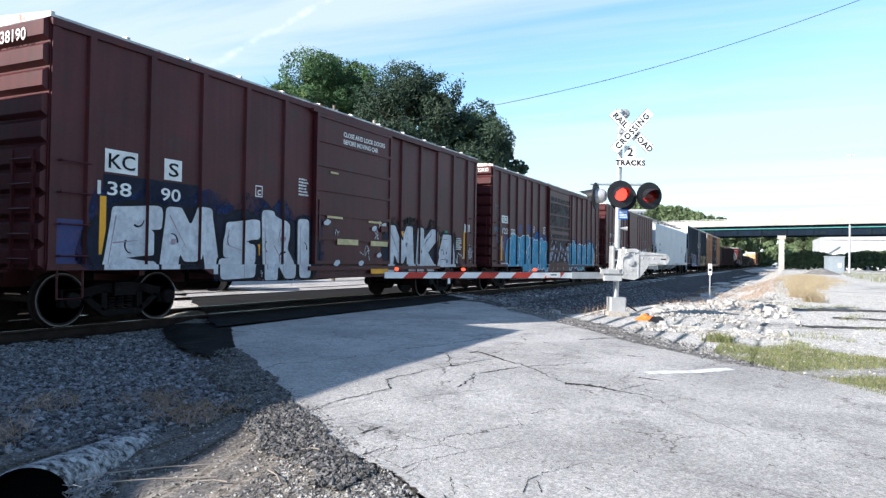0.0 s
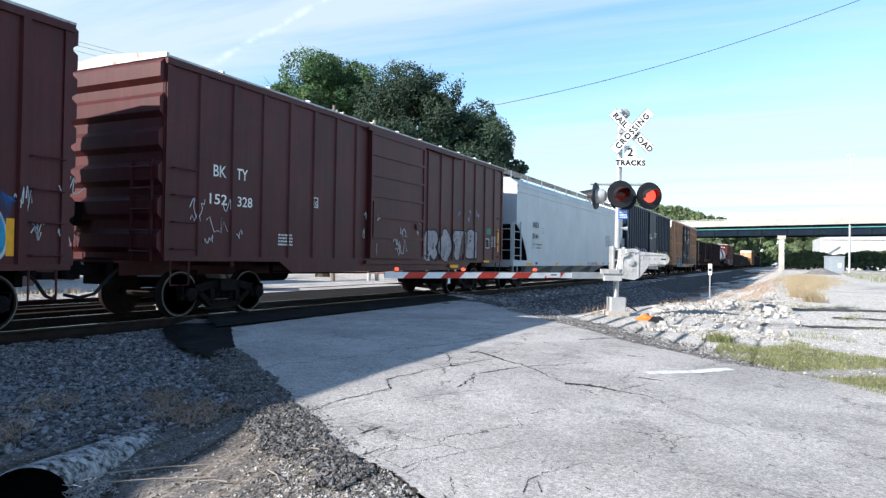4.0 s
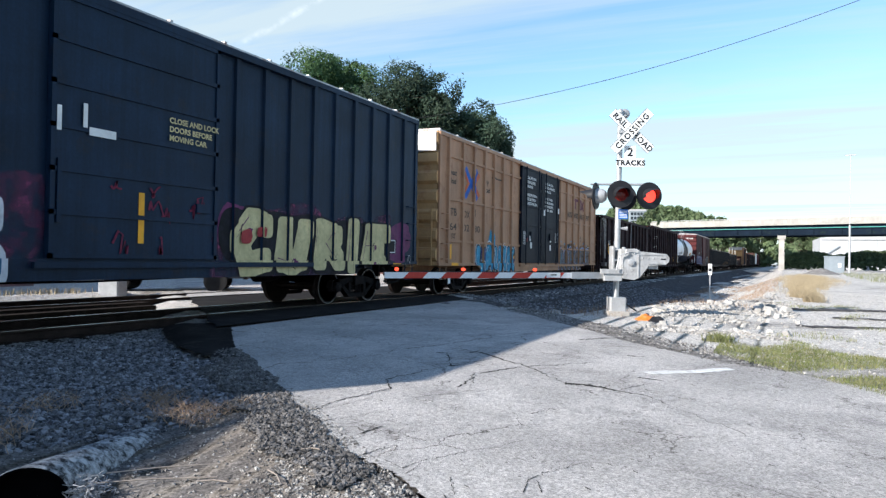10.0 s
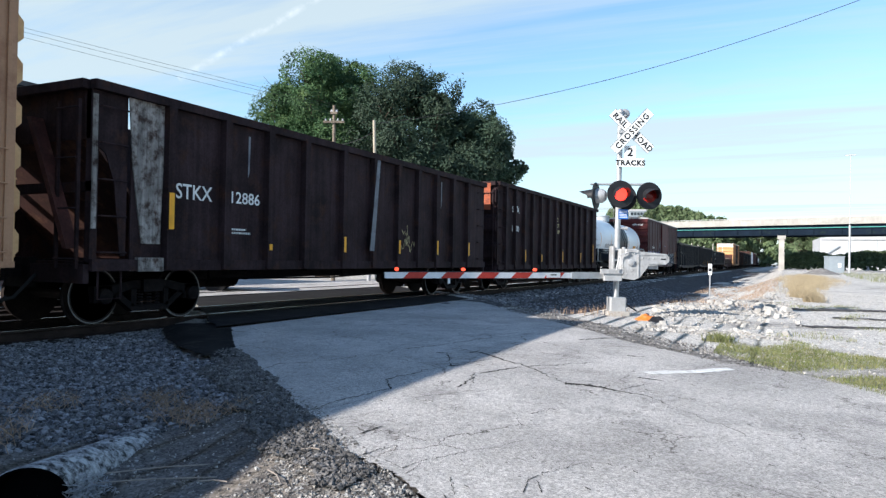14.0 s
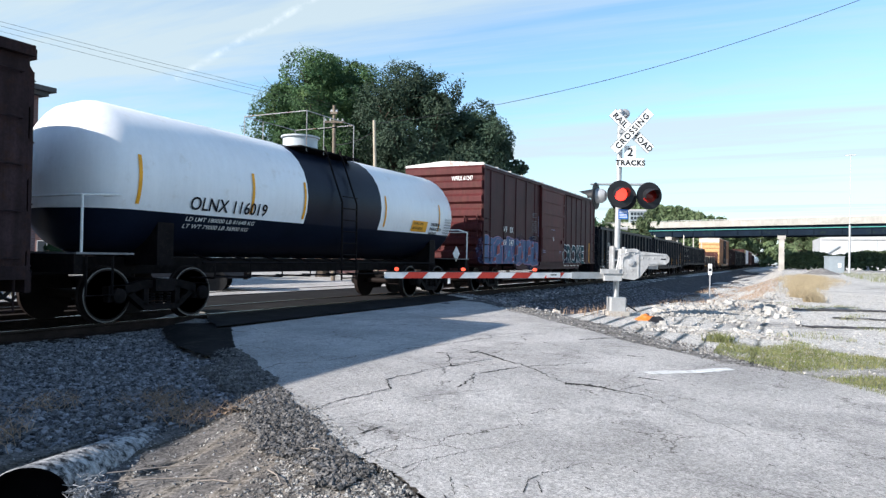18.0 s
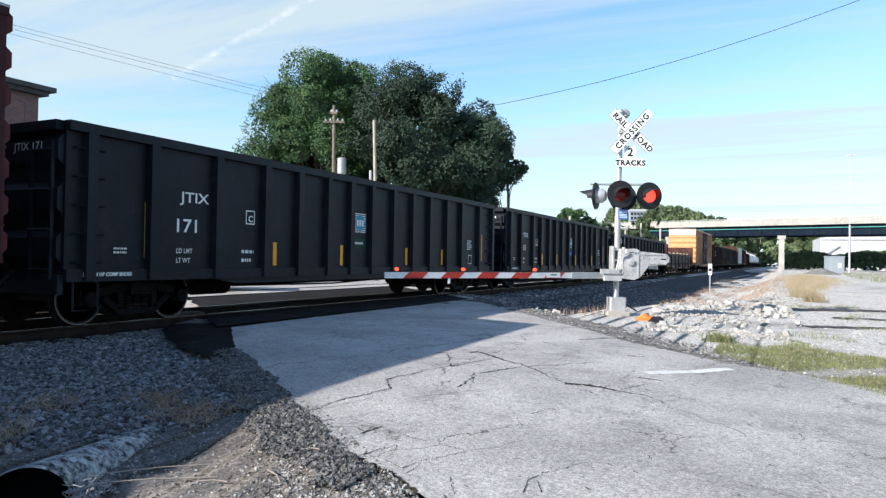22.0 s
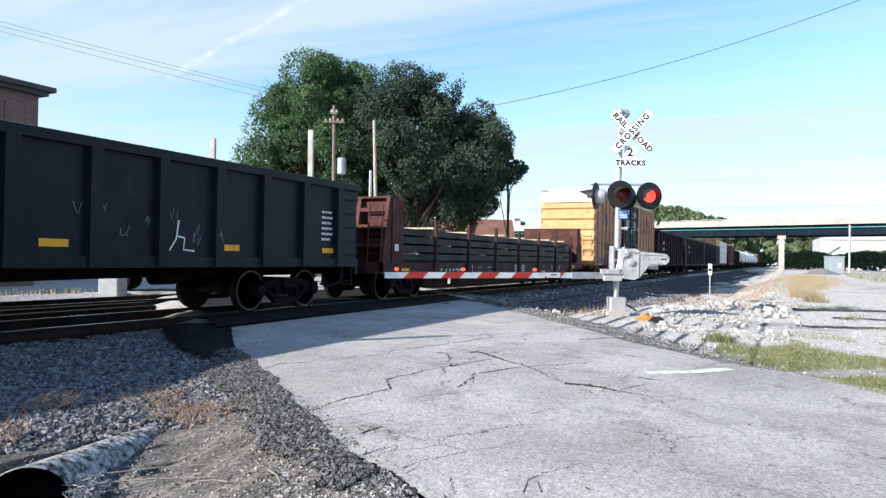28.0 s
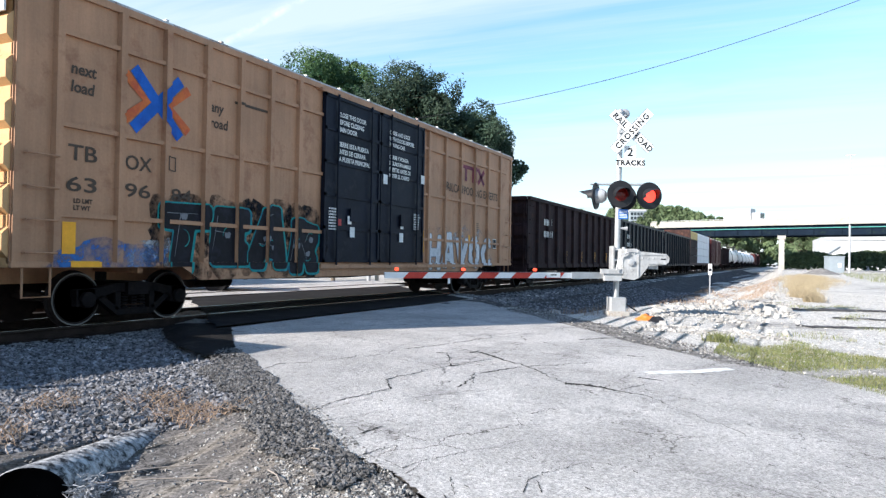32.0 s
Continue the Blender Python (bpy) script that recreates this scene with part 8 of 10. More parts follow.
def crossing_signal():
    s = thing("crossing_signal", "silver crossing signal with crossbuck, lamps and gate mechanism", "railway signal", at=pose(-3.47, 15.92, -0.03, 0, 0.3, 26.36))
    base = part("base", Shape().box(-0.17, 0.2, -0.19, 0.19, 0.05, 0.36, 0.03), SILVER, s, "cast junction box base")
    part("footing", Shape().box(-0.24, 0.27, -0.25, 0.25, -0.25, 0.05, 0.02), CONCRETE, s)
    part("mast", Shape().tube((0, 0, 0.3), (0.03, 0, 4.58), 0.066, 0.062, 16), SILVER, s, "tubular steel mast", smooth=True)
    part("mast_cap", Shape().lathe("z", [(4.58, 0.07), (4.64, 0.06), (4.67, 0.02)], 14, (0.03, 0, 0)), SILVER, s, smooth=True)
    bell = part("bell", Shape().lathe("y", [(0.0, 0.03), (0.02, 0.09), (0.07, 0.11), (0.1, 0.11), (0.12, 0.03)], 18, (0.16, 0.02, 4.58)), SIGN_EDGE, s, "round warning bell", smooth=True)
    part("bell_bracket", Shape().box(0.03, 0.16, -0.03, 0.03, 4.5, 4.53), SILVER, bell)
    crossbuck(s, 0.26, -0.12, 4.14)
    part("sign_bracket", Shape().box(-0.02, 0.3, -0.1, -0.06, 4.1, 4.16), SILVER, s)
    pl = part("number_plate", Shape().box(-0.13, 0.13, 0, 0.012, -0.15, 0.13), SIGN_WHITE, s, "white plate with black writing", at=(0.24, -0.10, 3.68))
    lettering("2", 0.26, BLACKP, pl, (0, -0.004, -0.01))
    tp = part("tracks_plate", Shape().box(-0.31, 0.31, 0, 0.012, -0.10, 0.10), SIGN_WHITE, s, "white plate with black writing", at=(0.25, -0.10, 3.43))
    lettering("TRACKS", 0.165, BLACKP, tp, (0, -0.004, -0.005), 1.15)
    part("lamp_arm", Shape().tube((-0.62, 0.03, 2.93), (0.78, 0.03, 2.95), 0.027, n=10), SILVER, s, smooth=True)
    part("arm_clamp", Shape().box(-0.1, 0.14, -0.1, 0.1, 2.87, 3.0, 0.02), SILVER, s)
    lamp(s, 0.0, -0.26, 2.69, 4, flash=0)
    lamp(s, 0.69, -0.12, 2.68, 10, flash=1)
    lamp(s, -0.51, 0.0, 2.66, -118)
    lamp(s, 0.16, 0.16, 2.64, 160)
    for x in (0.0, 0.69, -0.51, 0.16):
        part("lamp_drop", Shape().tube((x, 0.03, 2.93), (x, 0.02, 2.78), 0.022, n=8), SILVER, s)
    nt = part("notice_plate", Shape().box(0.0, 0.21, -0.11, -0.10, 2.14, 2.36), BLUE_SIGN, s, "blue enamel notice plate")
    for k in range(5):
        part("notice_line", Shape().box(0.02, 0.19, -0.114, -0.11, 2.17 + 0.035 * k, 2.185 + 0.035 * k), SIGN_WHITE, nt)
    part("small_light", Shape().lathe("x", [(0.05, 0.02), (0.12, 0.03), (0.2, 0.05)], 10, (0.02, -0.03, 1.93)), SILVER, s)
    # gate mechanism: housing, clamp plates, counterweight arms
    part("mechanism_box", Shape().box(-0.02, 0.42, -0.3, 0.1, 0.92, 1.46, 0.05), MECH, s, "pale grey gate mechanism housing")
    cw = [(0.05, 0.80), (0.30, 0.77), (0.43, 0.83), (0.62, 1.09), (1.0, 1.12), (1.07, 1.19), (1.08, 1.28), (1.02, 1.36), (0.42, 1.41), (0.34, 1.47), (0.05, 1.46)]
    part("counterweight_arm", Shape().solid([(x, -0.40, z) for x, z in cw], [(x, -0.34, z) for x, z in cw]), MECH, s, "pale grey cast counterweight arm")
    part("counterweight", Shape().box(0.62, 0.86, -0.33, 0.2, 1.02, 1.24, 0.03), MECH, s)
    part("slot", Shape().box(0.88, 1.0, -0.405, -0.40, 1.23, 1.26), LAMP_BLACK, s)
    part("casting_rib", Shape().box(0.40, 1.0, -0.415, -0.40, 1.33, 1.355), MECH, s)
    part("casting_rib", Shape().box(0.62, 1.0, -0.415, -0.40, 1.13, 1.15), MECH, s)
    part("casting_rib", Shape().box(0.37, 0.40, -0.418, -0.40, 0.84, 1.44), MECH, s)
    part("shaft_cap", Shape().lathe("y", [(-0.45, 0.03), (-0.44, 0.07), (-0.40, 0.075)], 16, (0.22, 0, 1.16)), SILVER, s, smooth=True)
    part("linkage_rod", Shape().path([(0.14, -0.46, 1.38), (-0.05, -0.46, 1.3), (-0.12, -0.46, 0.98)], 0.016, 6), SILVER, s)
    part("linkage_rod", Shape().path([(0.30, -0.46, 1.42), (0.10, -0.46, 1.44), (0.06, -0.46, 1.3)], 0.013, 6), SILVER, s)
    for x, z in ((0.18, 1.36), (0.3, 1.36), (0.25, 0.98), (0.12, 0.9), (0.48, 1.26), (0.6, 1.26), (0.72, 1.26), (0.32, 0.88)):
        part("bolt", Shape().lathe("y", [(-0.42, 0.006), (-0.415, 0.014), (-0.40, 0.014)], 8, (x, 0, z)), SILVER, s)
    part("clamp_plate", Shape().box(-0.15, -0.09, -0.22, 0.1, 0.95, 1.52, 0.015), MECH, s)
    part("clamp_plate", Shape().box(0.06, 0.11, -0.34, -0.2, 0.9, 1.5, 0.015), MECH, s)
    for z in (1.02, 1.2, 1.44):
        part("u_bolt", Shape().path([(-0.13, -0.2, z), (0.1, -0.22, z)], 0.018, 6), SILVER, s)
    part("arm_bracket", Shape().box(-0.45, 0.1, -0.4, -0.33, 0.90, 1.0, 0.02), MECH, s)
    part("arm_socket", Shape().box(-0.36, 0.05, -0.36, -0.22, 0.74, 0.92, 0.02), SILVER, s)
    part("conduit", Shape().path([(0.12, -0.05, 0.3), (0.24, -0.05, 0.2), (0.5, 0.1, 0.05)], 0.02, 6), LAMP_BLACK, s)
    return s


crossing_signal()


def gate_arm(a, b):
    """The lowered arm from its socket a to its tip b, banded red and white on the slant."""
    a, b = Vector(a), Vector(b)
    L = (b - a).length
    d = (b - a).normalized()
    m = Matrix.Translation(a) @ Matrix(((d.x, -d.y, 0, 0), (d.y, d.x, 0, 0), (d.z, 0, 1, 0), (0, 0, 0, 1)))
    g = thing("gate_arm", "lowered crossing gate arm banded in red and white", "barrier", at=Matrix.Translation(a) @ d.to_track_quat("X", "Z").to_matrix().to_4x4())
    h = 0.060
    part("arm", Shape().box(0, L, -0.018, 0.018, -h, h), SIGN_WHITE, g)
    n, pitch = 5, 0.81
    for i in range(n):
        e = L - 0.38 - i * pitch
        for y0, y1 in ((-0.0215, -0.018), (0.018, 0.0215)):
            sl = 0.12
            q = [(e, -h), (e - 0.41, -h), (e - 0.41 - sl, h), (e - sl, h)]
            if e - 0.41 - sl < 0:
                continue
            part("red_band", Shape().solid([(x, y0, z) for x, z in q], [(x, y1, z) for x, z in q]), RED_SHEET, g)
    part("maker_plate", Shape().box(1.05, 1.4, 0.0215, 0.025, -0.05, 0.06), SIGN_WHITE, g)
    part("plate_mark", Shape().box(1.15, 1.3, 0.025, 0.027, 0.0, 0.025), LAMP_BLACK, g)
    for x in (L - 0.25, L - 1.7, L - 3.4):
        lt = part("arm_light", Shape().lathe("y", [(-0.04, 0.02), (-0.035, 0.034), (0.035, 0.034), (0.04, 0.02)], 14, (x, 0, h + 0.06)), ARM_LAMP, g, "small red arm light", smooth=True)
        part("light_base", Shape().box(x - 0.03, x + 0.03, -0.02, 0.02, h, h + 0.03), LAMP_BLACK, lt)
    part("arm_prop", Shape().box(L - 1.4, L - 1.36, -0.02, 0.02, -h - 0.11, -h), SIGN_WHITE, g)
    part("lamp_cable", Shape().path([(0.1, 0, h + 0.012), (L - 0.25, 0, h + 0.012)], 0.009, 5), LAMP_BLACK, g)
    part("arm_sleeve", Shape().box(-0.25, 0.75, -0.03, 0.03, -h - 0.012, h + 0.012), SILVER, g)
    return g


gate_arm((-3.75, 15.50, 0.825), (-7.01, 11.60, 0.80))

far = thing("far_crossing_signal", "crossing signal seen from behind across the tracks", "railway signal", at=pose(-17.85, 14.05, -0.15, 0, 0, 26.36))
part("mast", Shape().tube((0, 0, 0), (0, 0, 3.75), 0.07, n=14), SILVER, far, smooth=True)
part("base", Shape().box(-0.3, 0.3, -0.3, 0.3, 0.0, 0.6, 0.04), SILVER, far)
for k, ang in enumerate((-44, 44)):
    part("crossbuck_blade", Shape().box(-0.61, 0.61, 0, 0.012, -0.115, 0.115), SIGN_EDGE, far, "bare metal back of a crossbuck blade", at=Matrix.Translation((0, 0.08 + 0.02 * k, 3.25)) @ pose(0, 0, 0, 0, ang, 0))


# ---- stones, gravel and rubble ----
def area(rn, x0, x1, y0, y1, ok):
    x, y = rn.uniform(x0, x1), rn.uniform(y0, y1)
    return (x, y) if ok(x, y) else (None, None)


scatter("ballast_stones", "loose grey ballast stones beside the track", "stones", STONE, 42000, 21,
        lambda rn: area(rn, -10.0, -4.1, 1.5, 8.9, lambda x, y: left_of_road(x, y) > 0.28 + 0.36 * smooth(-6.0, -6.9, x) + 0.16 * noise.noise((x * 2.2, y * 2.2, 8)) + 0.2 * rn.random() ** 3 and x < -4.62 + 0.42 * (y - 4.15) and rn.random() < smooth(-3.8, -5.4, x) + 0.1), 0.014, 0.042,
        height=lambda x, y: max(terrain(x, y), bed(x, y) if x < -7.75 else -9))
scatter("ballast_stones", "loose grey ballast stones beside the track", "stones", STONE, 7000, 22,
        lambda rn: area(rn, -9.9, -5.0, 15.5, 45, lambda x, y: right_of_road(x, y) > 0.35), 0.03, 0.075,
        height=lambda x, y: max(terrain(x, y), bed(x, y) if x < -7.75 else -9))
TAR = mat("black tar and wet grit", (0.25, 0.24, 0.235), 0.9, var=0.4, scale=6, fine=60, bump=0.3, second=(0.10, 0.095, 0.09), amount=0.35, piece=0.8, spec=0.2)
scatter("tar_crumbs", "grey crumbs of tar and grit along the road's edge", "gravel", TAR, 10000, 27,
        lambda rn: area(rn, -6.6, -2.4, 3.5, 7.0, lambda x, y: -0.05 + 0.1 * noise.noise((x * 3, y * 3, 5)) < left_of_road(x, y) < 0.5 + 0.3 * noise.noise((x * 2, y * 2, 9)) ), 0.006, 0.026,
        height=lambda x, y: (lambda k: road_z(x, y) * (1 - k) + (terrain(x, y) + 0.02) * k)(smooth(0.0, 0.9, left_of_road(x, y) + 0.1)))
scatter("verge_gravel", "mixed gravel and dirt clods on the verge", "gravel", CHIP, 30000, 23,
        lambda rn: area(rn, -5.0, 0.6, 1.2, 6.2, lambda x, y: -0.18 < left_of_road(x, y) and rn.random() < (0.12 + 0.9 * smooth(0.75, 0.1, left_of_road(x, y)) + 0.8 * smooth(-3.3, -2.7, x))), 0.004, 0.017, power=2.0)
scatter("lot_gravel", "pale gravel on open ground", "gravel", RUBBLE, 11000, 24,
        lambda rn: area(rn, -3.4, 9, 9.5, 34, lambda x, y: right_of_road(x, y) > -0.05 and x > -3.3 + 0.02 * y), 0.008, 0.032, power=2.2)
scatter("rubble", "heap of pale broken concrete and rock", "rubble", RUBBLE, 7000, 25,
        lambda rn: area(rn, -3.9, 0.9, 13.2, 27.0, lambda x, y: right_of_road(x, y) > 0.35 and rn.random() < smooth(0.0, 0.45, 0.35 + noise.noise((x * 0.8, y * 0.5, 6)) - 0.5 * abs(x + 1.5 - 0.05 * (y - 19)) / 2.2)), 0.015, 0.075, flat=0.6, power=2.2)
scatter("edge_stones", "dark stones and broken asphalt along the road's edge", "stones", CHIP, 900, 26,
        lambda rn: area(rn, -9, 2, 8, 19, lambda x, y: -0.55 < right_of_road(x, y) < 0.25 and x < -0.9), 0.008, 0.035)
scatter("edge_stones", "loose stones on the road's crumbled edge", "stones", TAR, 2600, 28,
        lambda rn: area(rn, -6, 1.0, 9, 16.5, lambda x, y: -0.6 < right_of_road(x, y) < 0.25 + 0.2 * noise.noise((x, y, 3)) and x < 0.1), 0.006, 0.026)
BLOCK = random.Random(8)


def chunk(rn, w):
    """A broken slab: an uneven prism with a sheared, chipped top."""
    n = rn.randint(5, 7)
    ring = [(w * rn.uniform(0.7, 1.15) * math.cos(6.283 * k / n), w * rn.uniform(0.5, 0.9) * math.sin(6.283 * k / n)) for k in range(n)]
    dx, dy, h = rn.uniform(-0.3, 0.3) * w, rn.uniform(-0.3, 0.3) * w, w * rn.uniform(0.5, 0.95)
    s = Shape().solid([(a, b, -0.4 * w) for a, b in ring], [(a * 0.78 + dx, b * 0.78 + dy, h * rn.uniform(0.75, 1.1)) for a, b in ring])
    return s


# a ridge of large pieces runs from the signal towards the lot, with strays before it
RIDGE = [(-2.95, 18.0), (-2.3, 18.6), (-1.6, 20.3), (-1.2, 21.6), (-0.5, 20.4), (-0.15, 19.2)]
SPOTS = []
for k in range(95):
    q = BLOCK.uniform(0, len(RIDGE) - 1.001)
    a, b = Vector(RIDGE[int(q)]), Vector(RIDGE[int(q) + 1])
    c = a.lerp(b, q - int(q))
    SPOTS.append((c.x + BLOCK.gauss(0, 0.22), c.y + BLOCK.gauss(0, 0.5), 0.05 + 0.13 * BLOCK.random() ** 1.5))
for k in range(16):
    SPOTS.append((BLOCK.uniform(-2.8, 0.3), BLOCK.uniform(14.2, 18.0), BLOCK.uniform(0.03, 0.09)))
for x, y, w in SPOTS + [(-5.0, 16.4, 0.14), (-5.35, 16.7, 0.12), (-2.2, 14.55, 0.11)]:
    thing("concrete_chunk", "pale broken chunk of concrete lying on gravel", "rubble", at=pose(x, y, terrain(x, y) + w * 0.1, BLOCK.uniform(-25, 25), BLOCK.uniform(-25, 25), BLOCK.uniform(0, 360)), group="rubble chunks", shape=chunk(BLOCK, w), material=RUBBLE)
# flat remnants of old paving on the lot
for a, b in (([(0.0, 20.7), (1.2, 21.2), (2.9, 22.1)], [(0.05, 21.2), (1.2, 21.9), (3.0, 22.9)]), ([(0.2, 16.1), (1.0, 16.35), (2.6, 17.1)], [(0.2, 16.35), (1.0, 16.75), (2.7, 17.35)]), ([(1.0, 18.6), (2.4, 19.2)], [(1.0, 19.0), (2.5, 19.55)])):
    thing("paving_remnant", "thin broken remnant of old dark paving on gravel", "paving", kind="structure", shape=loft(a, b, 20, 5, lambda x, y: terrain(x, y) + 0.02 + 0.02 * noise.noise((x * 2, y * 2, 7)), 0.25), material=CINDER, smooth=True)

# ---- grass and weeds ----
GRASS = mat("green grass", (0.20, 0.23, 0.085), 0.8, var=0.3, scale=3, fine=20, bump=0, second=(0.36, 0.33, 0.17), amount=0.4, piece=0.5)
DRY = mat("dry straw grass", (0.50, 0.41, 0.27), 0.85, var=0.25, scale=2, fine=20, bump=0, second=(0.36, 0.28, 0.16), amount=0.3, piece=0.45)
DEAD = mat("dead brown weed stems", (0.46, 0.32, 0.22), 0.85, var=0.3, scale=5, fine=30, bump=0, piece=0.4)


def blades(name, label, material, n, seed, place, h0, h1, w, lean=0.5):
    rn = random.Random(seed)
    v, f = [], []
    made = 0
    while made < n:
        x, y = place(rn)
        if x is None:
            continue
        made += 1
        z = terrain(x, y)
        h, a = rn.uniform(h0, h1), rn.uniform(0, 6.283)
        c, d = math.cos(a), math.sin(a)
        l = lean * h * rn.random()
        b = rn.uniform(0, 6.283)
        o = len(v)
        v += [(x - c * w, y - d * w, z - 0.01), (x + c * w, y + d * w, z - 0.01), (x + c * w * 0.6 + l * 0.4 * math.cos(b), y + d * w * 0.6 + l * 0.4 * math.sin(b), z + h * 0.6), (x - c * w * 0.6 + l * 0.4 * math.cos(b), y - d * w * 0.6 + l * 0.4 * math.sin(b), z + h * 0.6), (x + l * math.cos(b), y + l * math.sin(b), z + h)]
        f += [(o, o + 1, o + 2, o + 3), (o + 3, o + 2, o + 4)]
    me = bpy.data.meshes.new(name)
    me.from_pydata(v, [], f)
    me.materials.append(material)
    return tagged(new(name, me), label, "grass", kind="stuff")


def strip(rn):
    x, y = rn.uniform(-1.2, 3.2), rn.uniform(7.5, 14.5)
    r = right_of_road(x, y)
    ok = 0.0 < r < 2.4 and x > -0.95 and rn.random() < smooth(-0.25, 0.15, noise.noise((x * 0.9, y * 0.9, 4)) + 0.25 - 0.2 * abs(r - 0.9))
    return (x, y) if ok else (None, None)


blades("grass", "thin green grass beside the road", GRASS, 30000, 31, strip, 0.012, 0.055, 0.004)
blades("grass", "green tuft of taller grass on the gravel", GRASS, 260, 38, lambda rn: (rn.gauss(-1.0, 0.1), rn.gauss(12.4, 0.12)), 0.08, 0.2, 0.006, 0.8)
def straw_patch(rn):
    """Denser and taller towards the middle of a long patch that widens away from the road."""
    y = 25 + 50 * rn.random() ** 1.35
    k = smooth(26, 58, y)
    x0, x1 = 0.15 - 0.5 * k, 1.0 + 2.4 * k
    u = rn.gauss(0, 0.55)
    x = (x0 + x1) / 2 + u * (x1 - x0) / 2
    return (x, y) if noise.noise((x * 1.3, y * 0.5, 2)) > -0.25 + 0.35 * abs(u) else (None, None)


blades("grass", "patch of tall dry straw-coloured grass", DRY, 22000, 32, straw_patch, 0.05, 0.42, 0.005, 1.0)
blades("grass", "dry grass at the foot of the signal", DEAD, 260, 33, lambda rn: area(rn, -4.9, -3.1, 15.2, 17.6, lambda x, y: right_of_road(x, y) > 0.2), 0.04, 0.22, 0.005, 0.9)
blades("grass", "green and yellow grass by the far lot", GRASS, 3500, 34, lambda rn: area(rn, 5.5, 26, 55, 112, lambda x, y: x > 4.8 + 0.04 * (y - 60)), 0.1, 0.35, 0.02)
blades("grass", "dry grass beyond the tracks", DRY, 1800, 35, lambda rn: area(rn, -19.5, -16.8, 6, 13.6, lambda x, y: y < 14 + 0.86 * (-17 - x)), 0.05, 0.22, 0.01)
blades("grass", "sparse dry weeds along the ditch", DEAD, 6000, 36, lambda rn: area(rn, -5.2, -0.4, 20, 62, lambda x, y: noise.noise((x * 0.7, y * 0.25, 3)) > -0.05), 0.04, 0.2, 0.006, 0.9)
blades("grass", "short weeds on the gravel", GRASS, 1800, 37, lambda rn: area(rn, -0.9, 3, 13, 24, lambda x, y: noise.noise((x, y * 0.6, 9)) > 0.2), 0.02, 0.07, 0.005)


def weed(x, y, seed, h, n=30):
    rn = random.Random(seed)
    t = thing("dead_weed", "dead brown weed clump on the ballast edge", "weed", at=(x, y, terrain(x, y) - 0.01), group="dead weeds")
    s = Shape()
    for i in range(n):
        a, l = rn.uniform(0, 6.283), rn.uniform(0.3, 1.3)
        hh = h * rn.uniform(0.4, 1.0)
        p = (rn.gauss(0, 0.1), rn.gauss(0, 0.1), 0)
        m = (p[0] + l * 0.45 * hh * math.cos(a), p[1] + l * 0.45 * hh * math.sin(a), hh * 0.6)
        q = (p[0] + l * hh * math.cos(a + 0.3), p[1] + l * hh * math.sin(a + 0.3), hh)
        s.tube(p, m, 0.0035, 0.0025, 3).tube(m, q, 0.0025, 0.001, 3)
        for k in range(2):
            b = rn.uniform(0, 6.283)
            s.tube(m, (m[0] + 0.1 * math.cos(b), m[1] + 0.1 * math.sin(b), m[2] + rn.uniform(0, 0.1)), 0.002, 0.001, 3)
    part("stem", s, DEAD, t)["kind"] = "stuff"
    return t


for i, (x, y, h) in enumerate(((-5.25, 4.75, 0.2), (-5.1, 4.6, 0.17), (-5.35, 4.55, 0.14), (-4.72, 4.5, 0.2), (-4.62, 4.36, 0.18), (-4.85, 4.42, 0.16), (-4.5, 4.55, 0.14), (-4.75, 4.7, 0.12), (-5.3, 3.35, 0.2), (-5.2, 3.2, 0.2), (-5.75, 4.0, 0.2), (-5.85, 3.85, 0.16), (-4.4, 4.75, 0.1))):
    weed(x, y, 60 + i, h, 18)

# ---- culvert pipe ----
# pale flecks, spread thicker to put sunlight on the pipe into its colour
PIPE = mat("black corrugated pipe with pale flecks", (0.016, 0.016, 0.018), 0.6, var=0.2, scale=6, fine=30, bump=0.2, second=(0.50, 0.50, 0.50), amount=0.62)
# lining is near black: the shade inside the pipe is put into its colour
PIPE_IN = mat("pipe lining blackened for shade", (0.003, 0.003, 0.0035), 0.95, spec=0.0, var=0.2, scale=6, fine=30, bump=0.1)
P0, P1 = Vector((-4.22, 2.74, -0.40)), Vector((-4.86, 4.36, -0.53))
pipe = thing("culvert_pipe", "black corrugated culvert pipe with pale flecks", "pipe", at=Matrix.Translation(P0) @ (P1 - P0).to_track_quat("Y", "Z").to_matrix().to_4x4())


def slanted(profile, n=40, slant=(0.6, 0.1), reach=0.5):
    """A tube about y whose mouth is cut on the slant; the cut fades out along the tube."""
    s = Shape()
    for a, r in profile:
        k = max(0.0, 1 - a / reach)
        for i in range(n):
            c, d = math.cos(2 * math.pi * i / n) * r, math.sin(2 * math.pi * i / n) * r
            s.v.append((c, a + k * (slant[0] * c - slant[1] * d), d))
    for j in range(len(profile) - 1):
        s.f += [(j * n + i, j * n + (i + 1) % n, (j + 1) * n + (i + 1) % n, (j + 1) * n + i) for i in range(n)]
    return s


pr = []
for i in range(26):
    a = i * 0.072
    pr += [(a, 0.203), (a + 0.012, 0.210), (a + 0.044, 0.210), (a + 0.056, 0.203)]
part("wall", slanted(pr), PIPE, pipe, smooth=True)
part("lining", slanted([(0.0, 0.203), (0.002, 0.190), (0.6, 0.184), (1.85, 0.18), (1.86, 0.02)]), PIPE_IN, pipe, "dark inside of the pipe", smooth=True)
# black disc added to close the view, standing in for the pipe's dark depth
part("silt_plug", slanted([(0.1, 0.185), (0.101, 0.001)]), PIPE_IN, pipe, "black disc added for the darkness inside the pipe")
